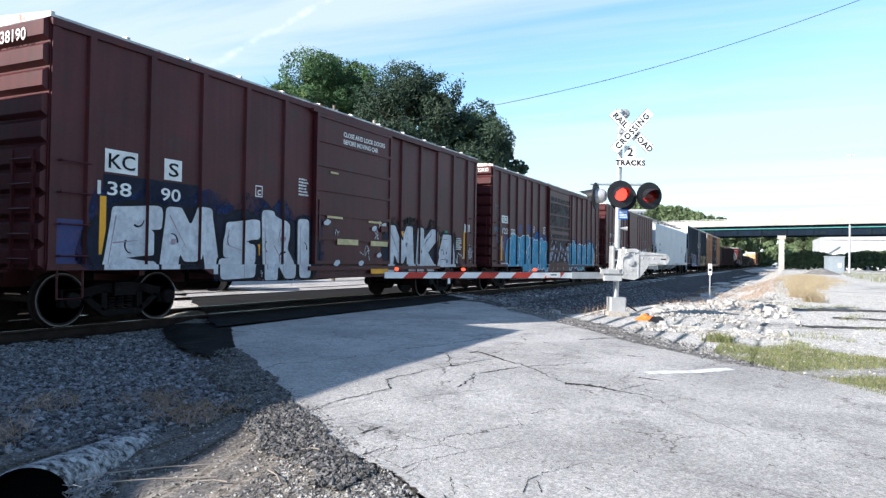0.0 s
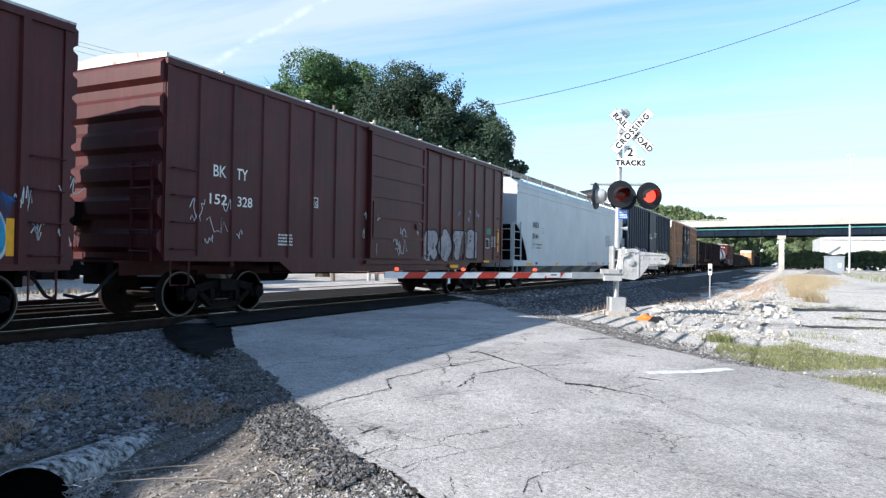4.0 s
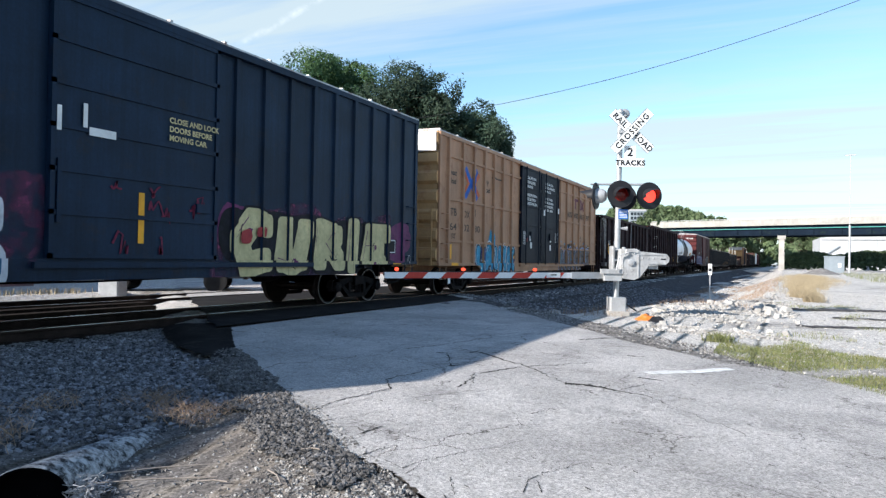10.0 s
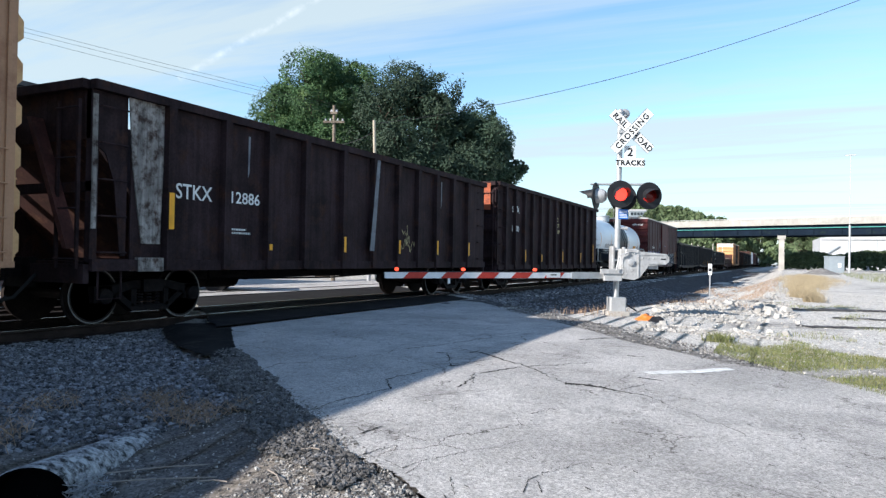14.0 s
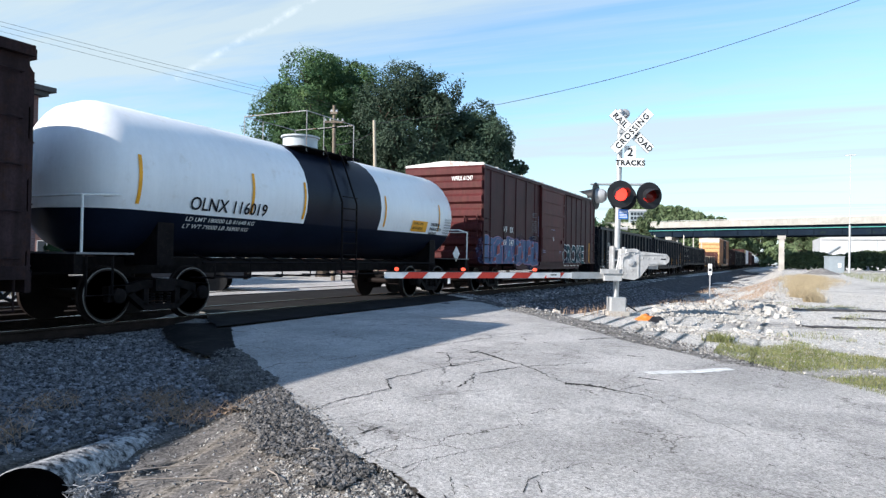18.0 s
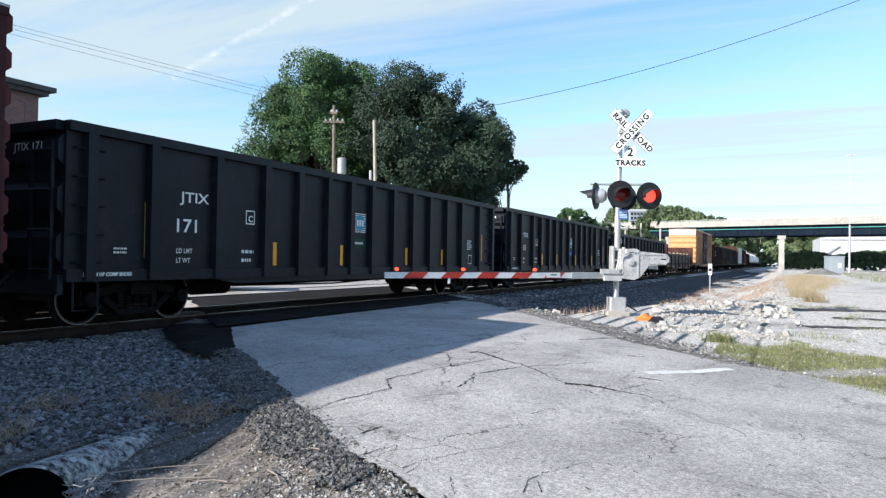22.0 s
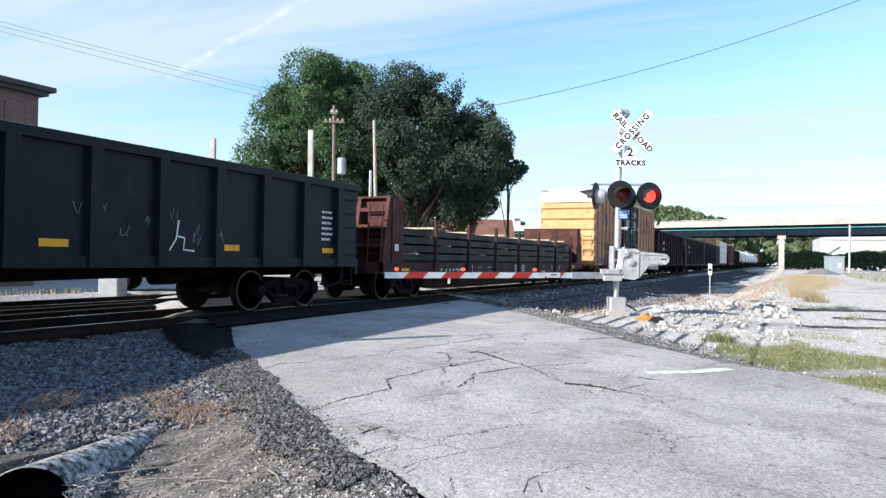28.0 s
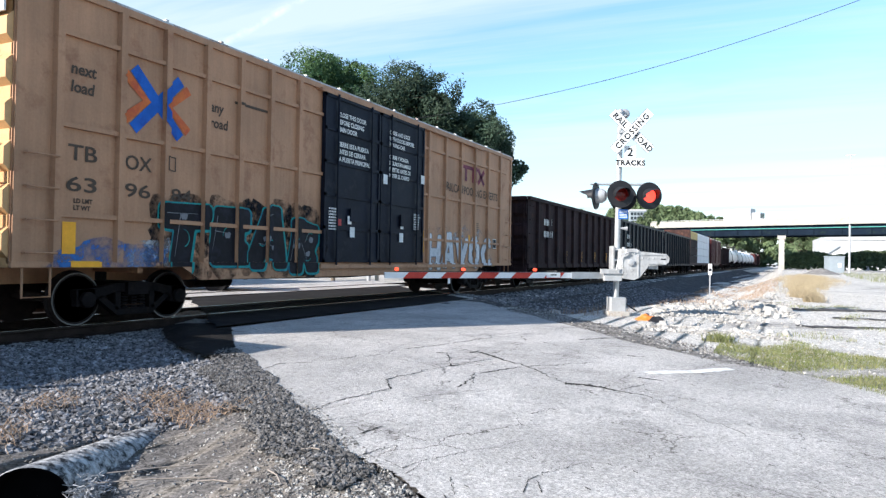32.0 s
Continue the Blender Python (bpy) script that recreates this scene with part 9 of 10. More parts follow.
LITTER = mat("shredded pale plastic", (0.30, 0.31, 0.33), 0.7, var=0.3, scale=8, fine=40, bump=0.3)
rn = random.Random(41)
sh = Shape()
for i in range(260):
    a = Vector((rn.gauss(0, 0.05), rn.gauss(0, 0.06), rn.uniform(-0.02, 0.14) * rn.random()))
    b = a + Vector((rn.gauss(0, 0.03), rn.gauss(0, 0.03), rn.uniform(-0.05, 0.03)))
    sh.tube(a, b, 0.004, 0.0015, 3)
thing("plastic_shreds", "torn shreds of grey plastic beside the pipe", "litter", at=(-4.0, 3.0, -0.40), kind="stuff", shape=sh, material=LITTER)
STICK = mat("grey dry stick", (0.34, 0.29, 0.25), 0.9, var=0.2, scale=8, fine=40, bump=0.3)
for i, (x, y, l, a) in enumerate(((-3.35, 3.42, 0.2, 20), (-2.95, 3.55, 0.3, -35), (-3.0, 4.0, 0.14, 15), (-3.9, 3.5, 0.7, 50), (-3.75, 3.3, 0.8, 42), (-3.5, 3.0, 0.5, 55), (-3.2, 4.35, 0.12, 100))):
    thing("stick", "dry broken stick lying on dirt", "stick", at=pose(x, y, terrain(x, y) + 0.03, 3, 2, a), group="sticks", shape=Shape().path([(-l / 2, 0, 0), (0, 0.02, 0.01), (l / 2, 0, 0.015)], 0.005, 5), material=STICK)

# orange bag
BAG = mat("orange woven plastic", (0.75, 0.22, 0.04), 0.6, var=0.2, scale=6, fine=40, bump=0.4, second=(0.6, 0.3, 0.15), amount=0.3)
DARKBAG = mat("black plastic sheet", (0.02, 0.02, 0.022), 0.45, var=0.2, scale=6, fine=40, bump=0.3)


def crumple(nx, ny, w, l, h, seed):
    s = sheet([w * (i / nx - 0.5) for i in range(nx + 1)], [l * (j / ny - 0.5) for j in range(ny + 1)],
              lambda x, y: 0.02 + h * max(0, 1 - (2 * x / w) ** 2) * max(0, 1 - (2 * y / l) ** 2) * (0.8 + 0.7 * noise.noise((x * 7, y * 7, seed))) - 0.04)
    return s


bag = thing("torn_bag", "torn orange bag with black plastic on rubble", "litter", at=pose(-2.62, 15.25, terrain(-2.62, 15.25), 0, 0, 20))
part("bag", crumple(12, 10, 0.62, 0.5, 0.16, 1), BAG, bag, "crumpled orange bag")
part("sheet", crumple(10, 8, 0.4, 0.3, 0.14, 5), DARKBAG, bag, "black plastic sheet", at=(0.12, -0.26, 0.0))

# ---- signpost, cabinet, poles, pile ----
WOODPOLE = mat("grey weathered pole", (0.27, 0.22, 0.17), 0.9, var=0.2, scale=3, fine=30, bump=0.4, streak=0.3)
PALEPOLE = mat("pale timber pole", (0.52, 0.46, 0.36), 0.85, var=0.15, scale=3, fine=30, bump=0.3, streak=0.2)
post = thing("marker_post", "white marker sign on a steel post", "sign", at=pose(-3.63, 39.5, -0.75, 0, 0, 20))
part("post", Shape().box(-0.03, 0.03, -0.02, 0.02, -0.3, 1.5), SILVER, post)
part("plate", Shape().box(-0.10, 0.10, -0.035, -0.022, 1.25, 1.85, 0.008), SIGN_WHITE, post)
part("plate_mark", Shape().box(-0.07, 0.07, -0.04, -0.035, 1.45, 1.6), LAMP_BLACK, post)
CABINET = mat("pale grey cabinet paint", (0.27, 0.31, 0.34), 0.5, var=0.06, scale=2, fine=20, bump=0.03)
cab = thing("equipment_cabinet", "pale grey railway equipment hut", "cabinet", at=pose(6.0, 110.0, 0.1, 0, 0, 12))
part("body", Shape().box(-1.0, 1.0, -1.0, 1.0, 0, 2.15), CABINET, cab)
part("roof", Shape().box(-1.08, 1.08, -1.08, 1.08, 2.15, 2.27), CABINET, cab)
part("door", Shape().box(0.0, 0.8, -1.03, -1.0, 0.15, 1.95), CABINET, cab)
part("notice", Shape().box(0.2, 0.6, -1.045, -1.031, 0.7, 1.3), SIGN_WHITE, cab)
thing("gravel_pile", "cone of grey gravel", "gravel pile", at=(3.9, 96.5, -0.1), shape=Shape().lathe("z", [(0, 2.4), (0.2, 1.8), (0.5, 1.0), (0.76, 0.4), (0.82, 0.05)], 22), material=GRIT, smooth=True)
lp = thing("light_tower", "tall thin white radio mast", "mast", at=(7.4, 104.0, 0.1))
part("shaft", Shape().tube((0, 0, 0), (0, 0, 6.3), 0.13, 0.12, 10), SILVER, lp)
part("upper_shaft", Shape().tube((0, 0, 6.3), (0.05, 0, 15.6), 0.045, 0.03, 8), SILVER, lp)
part("head", Shape().box(-0.6, 0.6, -0.05, 0.05, 15.3, 15.45), SILVER, lp)


def pole(x, y, top, r, material, label, lean=0.0, arms=()):
    p = thing("utility_pole", label, "pole", at=pose(x, y, terrain(x, y) - 0.1, 0, lean, 0))
    h = top - terrain(x, y) + 0.1
    part("shaft", Shape().tube((0, 0, 0), (0, 0, h), r, r * 0.72, 12), material, p, smooth=True)
    for z, w in arms:
        part("cross_arm", Shape().box(-w / 2 * 0.9, w / 2 * 0.9, -0.16, -0.06, z - 0.06, z + 0.06), WOODPOLE, p, at=pose(0, 0, 0, 0, 0, 26))
        for k in (-0.8, -0.35, 0.35, 0.8):
            part("insulator", Shape().lathe("z", [(z + 0.06, 0.03), (z + 0.1, 0.06), (z + 0.2, 0.045), (z + 0.22, 0.02)], 8, (k * w / 2 * 0.9 * 0.9, k * w / 2 * 0.4, 0)), SILVER, p)
    return p


p1 = pole(-23.4, 33.0, 9.9, 0.125, WOODPOLE, "grey timber utility pole with cross-arm and transformer", -0.8, ((9.3, 1.35), (9.82, 0.45)))
part("transformer", Shape().lathe("z", [(6.25, 0.1), (6.3, 0.26), (7.2, 0.26), (7.25, 0.1)], 16, (0.42, 0.2, 0)), SILVER, p1, "grey pole transformer", smooth=True)
pole(-19.0, 30.7, 8.3, 0.105, PALEPOLE, "leaning pale timber pole", -2.4)
pole(-18.3, 28.8, 5.4, 0.10, SILVER, "short pale steel pole")
pole(-31.3, 34.6, 6.5, 0.12, PALEPOLE, "thin pale timber pole")
WIRE = mat("black cable", (0.03, 0.03, 0.032), 0.6, var=0.1, scale=5, fine=30, bump=0)


def cable(a, b, sag, r, n=24):
    a, b = Vector(a), Vector(b)
    pts = []
    for i in range(n + 1):
        t = i / n
        p = a.lerp(b, t)
        p.z -= sag * 4 * t * (1 - t)
        pts.append(p)
    thing("overhead_cable", "thin black overhead cable", "cable", shape=Shape().path(pts, r, 4), material=WIRE)


cable((-19.12, 30.6, 8.1), (3.4, 34.9, 12.9), 0.78, 0.013, 40)
cable((3.4, 34.9, 12.9), (40, 42, 18.0), 0.3, 0.013, 12)
for z, o in ((9.9, 0.0), (9.55, 0.5), (9.5, -0.5)):
    cable((-23.4 + o, 33.0 - o, z), (-62, 3.0 - o, z + 10.6), 0.5, 0.008, 24)
cable((-31.0, 34.6, 6.0), (-31.3, 16.5, 6.55), 0.35, 0.02)
cable((-23.4, 33.0, 6.9), (-38, 40, 2.5), 0.3, 0.02)
cable((-19.1, 30.6, 7.8), (-23.4, 33.0, 7.6), 0.2, 0.02)


# ---- trees ----
LEAF = {}


def leaf_material(name, base, second):
    m = mat(name, base, 0.7, var=0.3, scale=0.35, fine=2.0, bump=0, second=second, amount=0.35, piece=0.55, spec=0.25)
    nt = m.node_tree
    out = nt.nodes["Material Output"]
    b = nt.nodes["Principled BSDF"]
    src = b.inputs["Base Color"].links[0].from_socket
    tr = nt.nodes.new("ShaderNodeBsdfTranslucent")
    link(nt, src, tr.inputs[0])
    mx = nt.nodes.new("ShaderNodeMixShader")
    mx.inputs[0].default_value = 0.22
    link(nt, b.outputs[0], mx.inputs[1])
    link(nt, tr.outputs[0], mx.inputs[2])
    link(nt, mx.outputs[0], out.inputs[0])
    return m


LEAF_OAK = leaf_material("dark oak leaves", (0.085, 0.175, 0.075), (0.15, 0.235, 0.08))
LEAF_GREY = leaf_material("grey-green leaves", (0.09, 0.155, 0.10), (0.135, 0.195, 0.125))
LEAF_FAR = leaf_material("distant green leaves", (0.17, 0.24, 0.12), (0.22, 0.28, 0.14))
BARK = mat("grey brown bark", (0.10, 0.078, 0.06), 0.95, var=0.3, scale=3, fine=18, bump=0.7, streak=0.3)


def leaf_quads(spots, rs, size, bias=0.5, plump=0.45):
    """Small folded leaves at the spots, turned roughly outwards."""
    n = spots[:, 3:] * 1.5 + 0.75 * rs.normal(size=(len(spots), 3)) + np.array((0, 0, bias))
    n /= np.linalg.norm(n, axis=1)[:, None]
    u = np.cross(n, rs.normal(size=n.shape))
    u /= np.linalg.norm(u, axis=1)[:, None]
    g = np.cross(n, u)
    s = (size * rs.uniform(0.55, 1.25, len(n)))[:, None]
    b = spots[:, :3]
    v = np.stack((b - u * s, b + g * s * plump + n * s * 0.12, b + u * s, b - g * s * plump + n * s * 0.12), 1).reshape(-1, 3)
    return v.tolist(), np.arange(len(v)).reshape(-1, 4).tolist()


def tree(x, y, height, spread, crown0, leaf, label, seed, lobes=26, leaves=11000, size=0.24, squash=1.0, trunk=0.3, shape=None, category="tree"):
    """Tapered trunk, forking limbs, and leaves gathered round many uneven lobes."""
    rn = random.Random(seed)
    z0 = terrain(x, y)
    t = thing("tree" if category == "tree" else "bush", label, category, at=(x, y, z0))
    cz, ch = (crown0 + height) / 2, (height - crown0) / 2
    centres = []
    while len(centres) < lobes:
        a, b, c = rn.uniform(-1, 1), rn.uniform(-1, 1), rn.uniform(-1, 1)
        d = a * a + b * b + c * c
        if not 0.18 < d < 1.0:
            continue
        k = 0.84
        w = 1.0 if c < 0.2 else math.sqrt(max(0.12, 1 - ((c - 0.2) / 1.05) ** 2))
        centres.append((Vector((a * spread * k * w, b * spread * squash * k * w, cz + c * ch * k)), rn.uniform(0.2, 0.36) * min(spread, ch * 1.2)))
    tr = Shape()
    top = Vector((rn.uniform(-0.3, 0.3), 0, crown0 + ch * 0.7))
    tr.tube((0, 0, -0.2), (0, 0, 0.5), trunk * 1.35, trunk, 10).tube((0, 0, 0.5), top, trunk, trunk * 0.4, 10)
    part("trunk", tr, BARK, t)
    lm = Shape()
    for c, r in centres:
        s = top * rn.uniform(0.35, 1.0)
        mid = s.lerp(c, 0.55) + Vector((rn.uniform(-0.3, 0.3), rn.uniform(-0.3, 0.3), 0.25))
        lm.tube(s, mid, trunk * 0.32, trunk * 0.18, 6).tube(mid, c, trunk * 0.18, trunk * 0.05, 5)
        for k in range(3):
            e = c + Vector((rn.uniform(-1, 1), rn.uniform(-1, 1), rn.uniform(-0.6, 1))) * r
            lm.tube(c.lerp(mid, 0.25), e, trunk * 0.07, trunk * 0.02, 4)
    part("limb", lm, BARK, t)["kind"] = "stuff"
    rs = np.random.RandomState(seed)
    per = leaves // lobes
    spots = []
    for c, r in centres:
        k = max(6, per // 36)
        w = rs.normal(size=(k, 3))
        w /= np.linalg.norm(w, axis=1)[:, None]
        q = w * (r * rs.uniform(0.6, 1.0, k))[:, None] * np.array((1, 1, 0.85))
        q = np.repeat(q, 36, 0)
        w = np.repeat(w, 36, 0)
        j = rs.normal(size=q.shape) * r * 0.15
        j -= w * (j * w).sum(1)[:, None] * 0.6
        spots.append(np.hstack((q + j + np.array((c.x, c.y, c.z)), w)))
    v, f = leaf_quads(np.vstack(spots), rs, size)
    me = bpy.data.meshes.new("crown")
    me.from_pydata(v, [], f)
    me.materials.append(leaf)
    part("crown", me, None, t)
    return t


tree(-28.45, 38.9, 16.3, 5.55, 1.6, LEAF_OAK, "large dark green oak with a broad crown", 101, 84, 170000, 0.105, trunk=0.45)
tree(-21.2, 38.9, 14.1, 5.1, 2.2, LEAF_GREY, "large grey-green tree with an uneven crown", 102, 72, 150000, 0.105, trunk=0.42)
tree(-19.0, 41.2, 12.6, 3.9, 1.8, LEAF_GREY, "grey-green tree with an uneven crown", 103, 34, 60000, 0.105, trunk=0.3)
tree(-16.3, 42.5, 9.0, 1.5, 6.0, LEAF_GREY, "young tree at the edge of a grove", 104, 6, 2200, 0.16, trunk=0.12)
tree(-53.5, 42.6, 9.3, 4.2, 1.5, LEAF_OAK, "round green tree beyond the tracks", 105, 22, 9000, 0.2)
tree(-48.0, 45.6, 9.4, 3.6, 1.5, LEAF_OAK, "round green tree beyond the tracks", 106, 20, 8000, 0.2)
tree(-36.5, 22.4, 8.6, 3.0, 0.3, LEAF_OAK, "dark bushy tree against a brick building", 107, 24, 14000, 0.15, trunk=0.15)
tree(-33.8, 23.8, 5.8, 1.7, 0.2, LEAF_OAK, "dark bush against a brick building", 108, 9, 3500, 0.13, trunk=0.08, category="bush")
tree(-22.3, 78.4, 8.4, 3.6, 0.8, LEAF_OAK, "dark bushy tree beside the line", 109, 18, 9000, 0.22, trunk=0.2)
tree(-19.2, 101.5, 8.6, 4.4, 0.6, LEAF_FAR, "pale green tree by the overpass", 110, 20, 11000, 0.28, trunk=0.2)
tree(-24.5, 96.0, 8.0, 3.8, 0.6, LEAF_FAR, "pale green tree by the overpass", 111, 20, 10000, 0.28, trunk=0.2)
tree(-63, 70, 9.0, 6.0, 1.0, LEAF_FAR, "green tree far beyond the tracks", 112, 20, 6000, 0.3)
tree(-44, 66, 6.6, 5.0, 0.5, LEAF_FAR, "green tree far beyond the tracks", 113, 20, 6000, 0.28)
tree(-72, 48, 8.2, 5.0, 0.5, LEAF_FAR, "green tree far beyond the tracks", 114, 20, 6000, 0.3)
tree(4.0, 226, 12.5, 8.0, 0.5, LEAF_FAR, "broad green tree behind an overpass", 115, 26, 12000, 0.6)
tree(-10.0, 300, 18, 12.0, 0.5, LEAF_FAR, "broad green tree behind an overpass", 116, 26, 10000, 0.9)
tree(-24.0, 290, 20, 12.0, 0.5, LEAF_FAR, "broad green tree behind an overpass", 117, 26, 10000, 0.9)


def woods(name, label, x0, x1, y, top, seed, n, size, dip=0.25, deep=6.0):
    """A far wooded skyline: a mass of crowns in one sheet of leaves."""
    rs = np.random.RandomState(seed)
    spots = np.zeros((n, 6))
    for i in range(n):
        u = rs.uniform(0, 1)
        edge = (1 - (2 * u - 1) ** 4) ** 0.5
        crown = 0.9 + 0.1 * noise.noise((u * 9, seed, 0)) + 0.08 * noise.noise((u * 31, seed, 0))
        h = top * edge * crown * (1 - dip * u)
        z = h * rs.uniform(0, 1) ** 0.45
        spots[i] = (x0 + (x1 - x0) * u, y + rs.uniform(-deep, deep) - 2 * deep * (1 - z / top), z, 0, -0.6, 0)
    v, f = leaf_quads(spots, rs, size, 0.5, 0.6)
    me = bpy.data.meshes.new(name)
    me.from_pydata(v, [], f)
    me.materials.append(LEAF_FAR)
    return tagged(new(name, me), label, "woods", kind="stuff")


woods("far_woods", "wooded hill on the skyline", -80, -20, 338, 38, 1, 30000, 1.2, 0.42)
woods("far_woods", "line of trees along the horizon", -160, -45, 120, 9, 2, 7000, 0.7, 0.0)
woods("far_woods", "line of trees along the horizon", -10, 60, 330, 13, 3, 7000, 1.1, 0.0)
woods("far_woods", "dark hedge before a white shed", 6.5, 40, 176, 4.6, 4, 9000, 0.45, 0.0, 2.0)
woods("far_woods", "bank of dark scrub beneath the overpass", -0.5, 10, 174, 4.2, 5, 7000, 0.4, 0.0, 2.0)


# ---- overpass ----
DECK = mat("pale bridge concrete", (0.40, 0.385, 0.355), 0.85, var=0.14, scale=0.4, fine=6, bump=0.15, second=(0.33, 0.32, 0.29), amount=0.3, streak=0.15)
GIRDER = mat("green girder paint", (0.009, 0.016, 0.028), 0.9, spec=0.05, var=0.2, scale=0.4, fine=6, bump=0.05, second=(0.018, 0.03, 0.03), amount=0.2)
PIPE_GREEN = mat("pale green pipe paint", (0.05, 0.24, 0.22), 0.5, var=0.12, scale=0.4, fine=6, bump=0.02)
OA, OB = Vector((-488.8, 338.3, 0)), Vector((60.0, 132.6, 0))
along = (OB - OA).normalized()
OM = Matrix.Translation(OA) @ along.to_track_quat("X", "Z").to_matrix().to_4x4()
OL = (OB - OA).length
ov = thing("overpass", "concrete road overpass on green steel girders", "bridge", at=OM)
part("deck", Shape().box(0, OL, -0.2, 11.2, 8.95, 9.25), DECK, ov)
for y in (-0.2, 10.9):
    part("parapet", Shape().box(0, OL, y, y + 0.3, 9.25, 10.3), DECK, ov)
    part("parapet_rail", Shape().box(0, OL, y + 0.1, y + 0.2, 10.45, 10.52), SILVER, ov)
for k in range(60):
    part("rail_post", Shape().box(401.5 + k * 3.1, 401.62 + k * 3.1, -0.1, 0.0, 10.3, 10.46), SILVER, ov)
for y in (0.5, 3.0, 5.5, 8.0, 10.3):
    g = part("girder", Shape().box(0, OL, y - 0.03, y + 0.03, 6.95, 8.95), GIRDER, ov, "green painted steel girder")
    part("flange", Shape().box(0, OL, y - 0.22, y + 0.22, 6.9, 6.97), GIRDER, g)
for k in range(24):
    part("web_stiffener", Shape().box(462 + 5 * k, 462.06 + 5 * k, 0.3, 0.47, 6.97, 8.95), GIRDER, ov)
part("utility_pipe", Shape().tube((0, 0.2, 8.33), (OL, 0.2, 8.33), 0.10, n=8), PIPE_GREEN, ov, "pale green pipe along the girder")
for x in [60 + 30 * k for k in range(14)] + [496, 520.8, 551]:
    # piers stand askew under the deck, in line with the tracks
    def askew(y, h):
        return [(x - 0.375 * (q - 0.9) + k, q) for k, q in ((-h, y[0]), (h, y[0]), (h, y[1]), (-h, y[1]))]
    part("pier_cap", Shape().solid([(a, b, 6.2) for a, b in askew((0.15, 10.65), 0.8)], [(a, b, 6.9) for a, b in askew((0.15, 10.65), 0.8)]), DECK, ov)
    for y in (0.9, 5.4, 9.9):
        part("column", Shape().solid([(a, b, -1.2) for a, b in askew((y - 0.6, y + 0.6), 0.55)], [(a, b, 6.2) for a, b in askew((y - 0.6, y + 0.6), 0.55)]), DECK, ov, "square concrete column")

# trucks and a trailer cross the overpass
SHED = mat("white painted sheet wall", (0.50, 0.51, 0.52), 0.6, var=0.06, scale=0.3, fine=4, bump=0.05, second=(0.42, 0.43, 0.43), amount=0.2, streak=0.1)
GLASS = mat("dark window glass", (0.03, 0.04, 0.05), 0.08, var=0.1, scale=2, fine=10, bump=0)
TYRE = mat("black tyre", (0.018, 0.018, 0.019), 0.85, var=0.2, scale=6, fine=40, bump=0.2)
lorry = thing("box_truck", "white lorry crossing the overpass", "truck", at=OM)
part("box", Shape().box(-4.6, 1.2, -1.25, 1.25, 1.0, 3.6), SHED, lorry)
part("cab", Shape().box(1.4, 3.2, -1.15, 1.15, 0.6, 2.7, 0.1), SHED, lorry)
part("windscreen", Shape().box(3.2, 3.22, -1.0, 1.0, 1.6, 2.4), GLASS, lorry)
part("chassis", Shape().box(-4.5, 3.0, -0.5, 0.5, 0.5, 1.0), GEAR, lorry)
for x in (-3.2, 2.3):
    for y in (-1.0, 1.0):
        part("wheel", Shape().lathe("y", [(y - 0.13, 0.3), (y - 0.12, 0.5), (y + 0.12, 0.5), (y + 0.13, 0.3)], 16, (x, 0, 0.5)), TYRE, lorry, smooth=True)

# ---- buildings ----
def brick_material():
    m = bpy.data.materials.new("old red brick")
    m.use_nodes = True
    nt = m.node_tree
    b = nt.nodes["Principled BSDF"]
    b.inputs["Roughness"].default_value = 0.9
    tc = nt.nodes.new("ShaderNodeTexCoord")
    sp = nt.nodes.new("ShaderNodeSeparateXYZ")
    cb = nt.nodes.new("ShaderNodeCombineXYZ")
    ad = nt.nodes.new("ShaderNodeMath")
    link(nt, tc.outputs["Object"], sp.inputs[0])
    link(nt, sp.outputs[0], ad.inputs[0])
    link(nt, sp.outputs[1], ad.inputs[1])
    link(nt, ad.outputs[0], cb.inputs[0])
    link(nt, sp.outputs[2], cb.inputs[1])
    br = nt.nodes.new("ShaderNodeTexBrick")
    br.inputs["Scale"].default_value = 1.0
    br.inputs["Brick Width"].default_value, br.inputs["Row Height"].default_value, br.inputs["Mortar Size"].default_value = 0.21, 0.073, 0.007
    br.inputs["Color1"].default_value, br.inputs["Color2"].default_value, br.inputs["Mortar"].default_value = (0.20, 0.085, 0.075, 1), (0.145, 0.065, 0.06, 1), (0.21, 0.17, 0.155, 1)
    link(nt, cb.outputs[0], br.inputs["Vector"])
    n = node(nt, "ShaderNodeTexNoise", Scale=0.7, Detail=6.0, Roughness=0.6)
    link(nt, tc.outputs["Object"], n.inputs["Vector"])
    mx = nt.nodes.new("ShaderNodeMix")
    mx.data_type, mx.blend_type = "RGBA", "MULTIPLY"
    mx.inputs["Factor"].default_value = 0.5
    link(nt, br.outputs["Color"], mx.inputs["A"])
    link(nt, n.outputs["Color"], mx.inputs["B"])
    hs = node(nt, "ShaderNodeHueSaturation", Value=1.5, Saturation=0.9)
    link(nt, mx.outputs["Result"], hs.inputs["Color"])
    link(nt, hs.outputs[0], b.inputs["Base Color"])
    bp = node(nt, "ShaderNodeBump", Strength=0.4, Distance=0.01)
    link(nt, br.outputs["Fac"], bp.inputs["Height"])
    link(nt, bp.outputs[0], b.inputs["Normal"])
    return m


BRICK = brick_material()
ROOFING = mat("dark eave and roofing", (0.09, 0.085, 0.085), 0.8, var=0.2, scale=1, fine=10, bump=0.2)
mill = thing("brick_mill", "old red brick mill with bricked-up arched windows", "building", at=(-28.0, 18.27, -0.62))


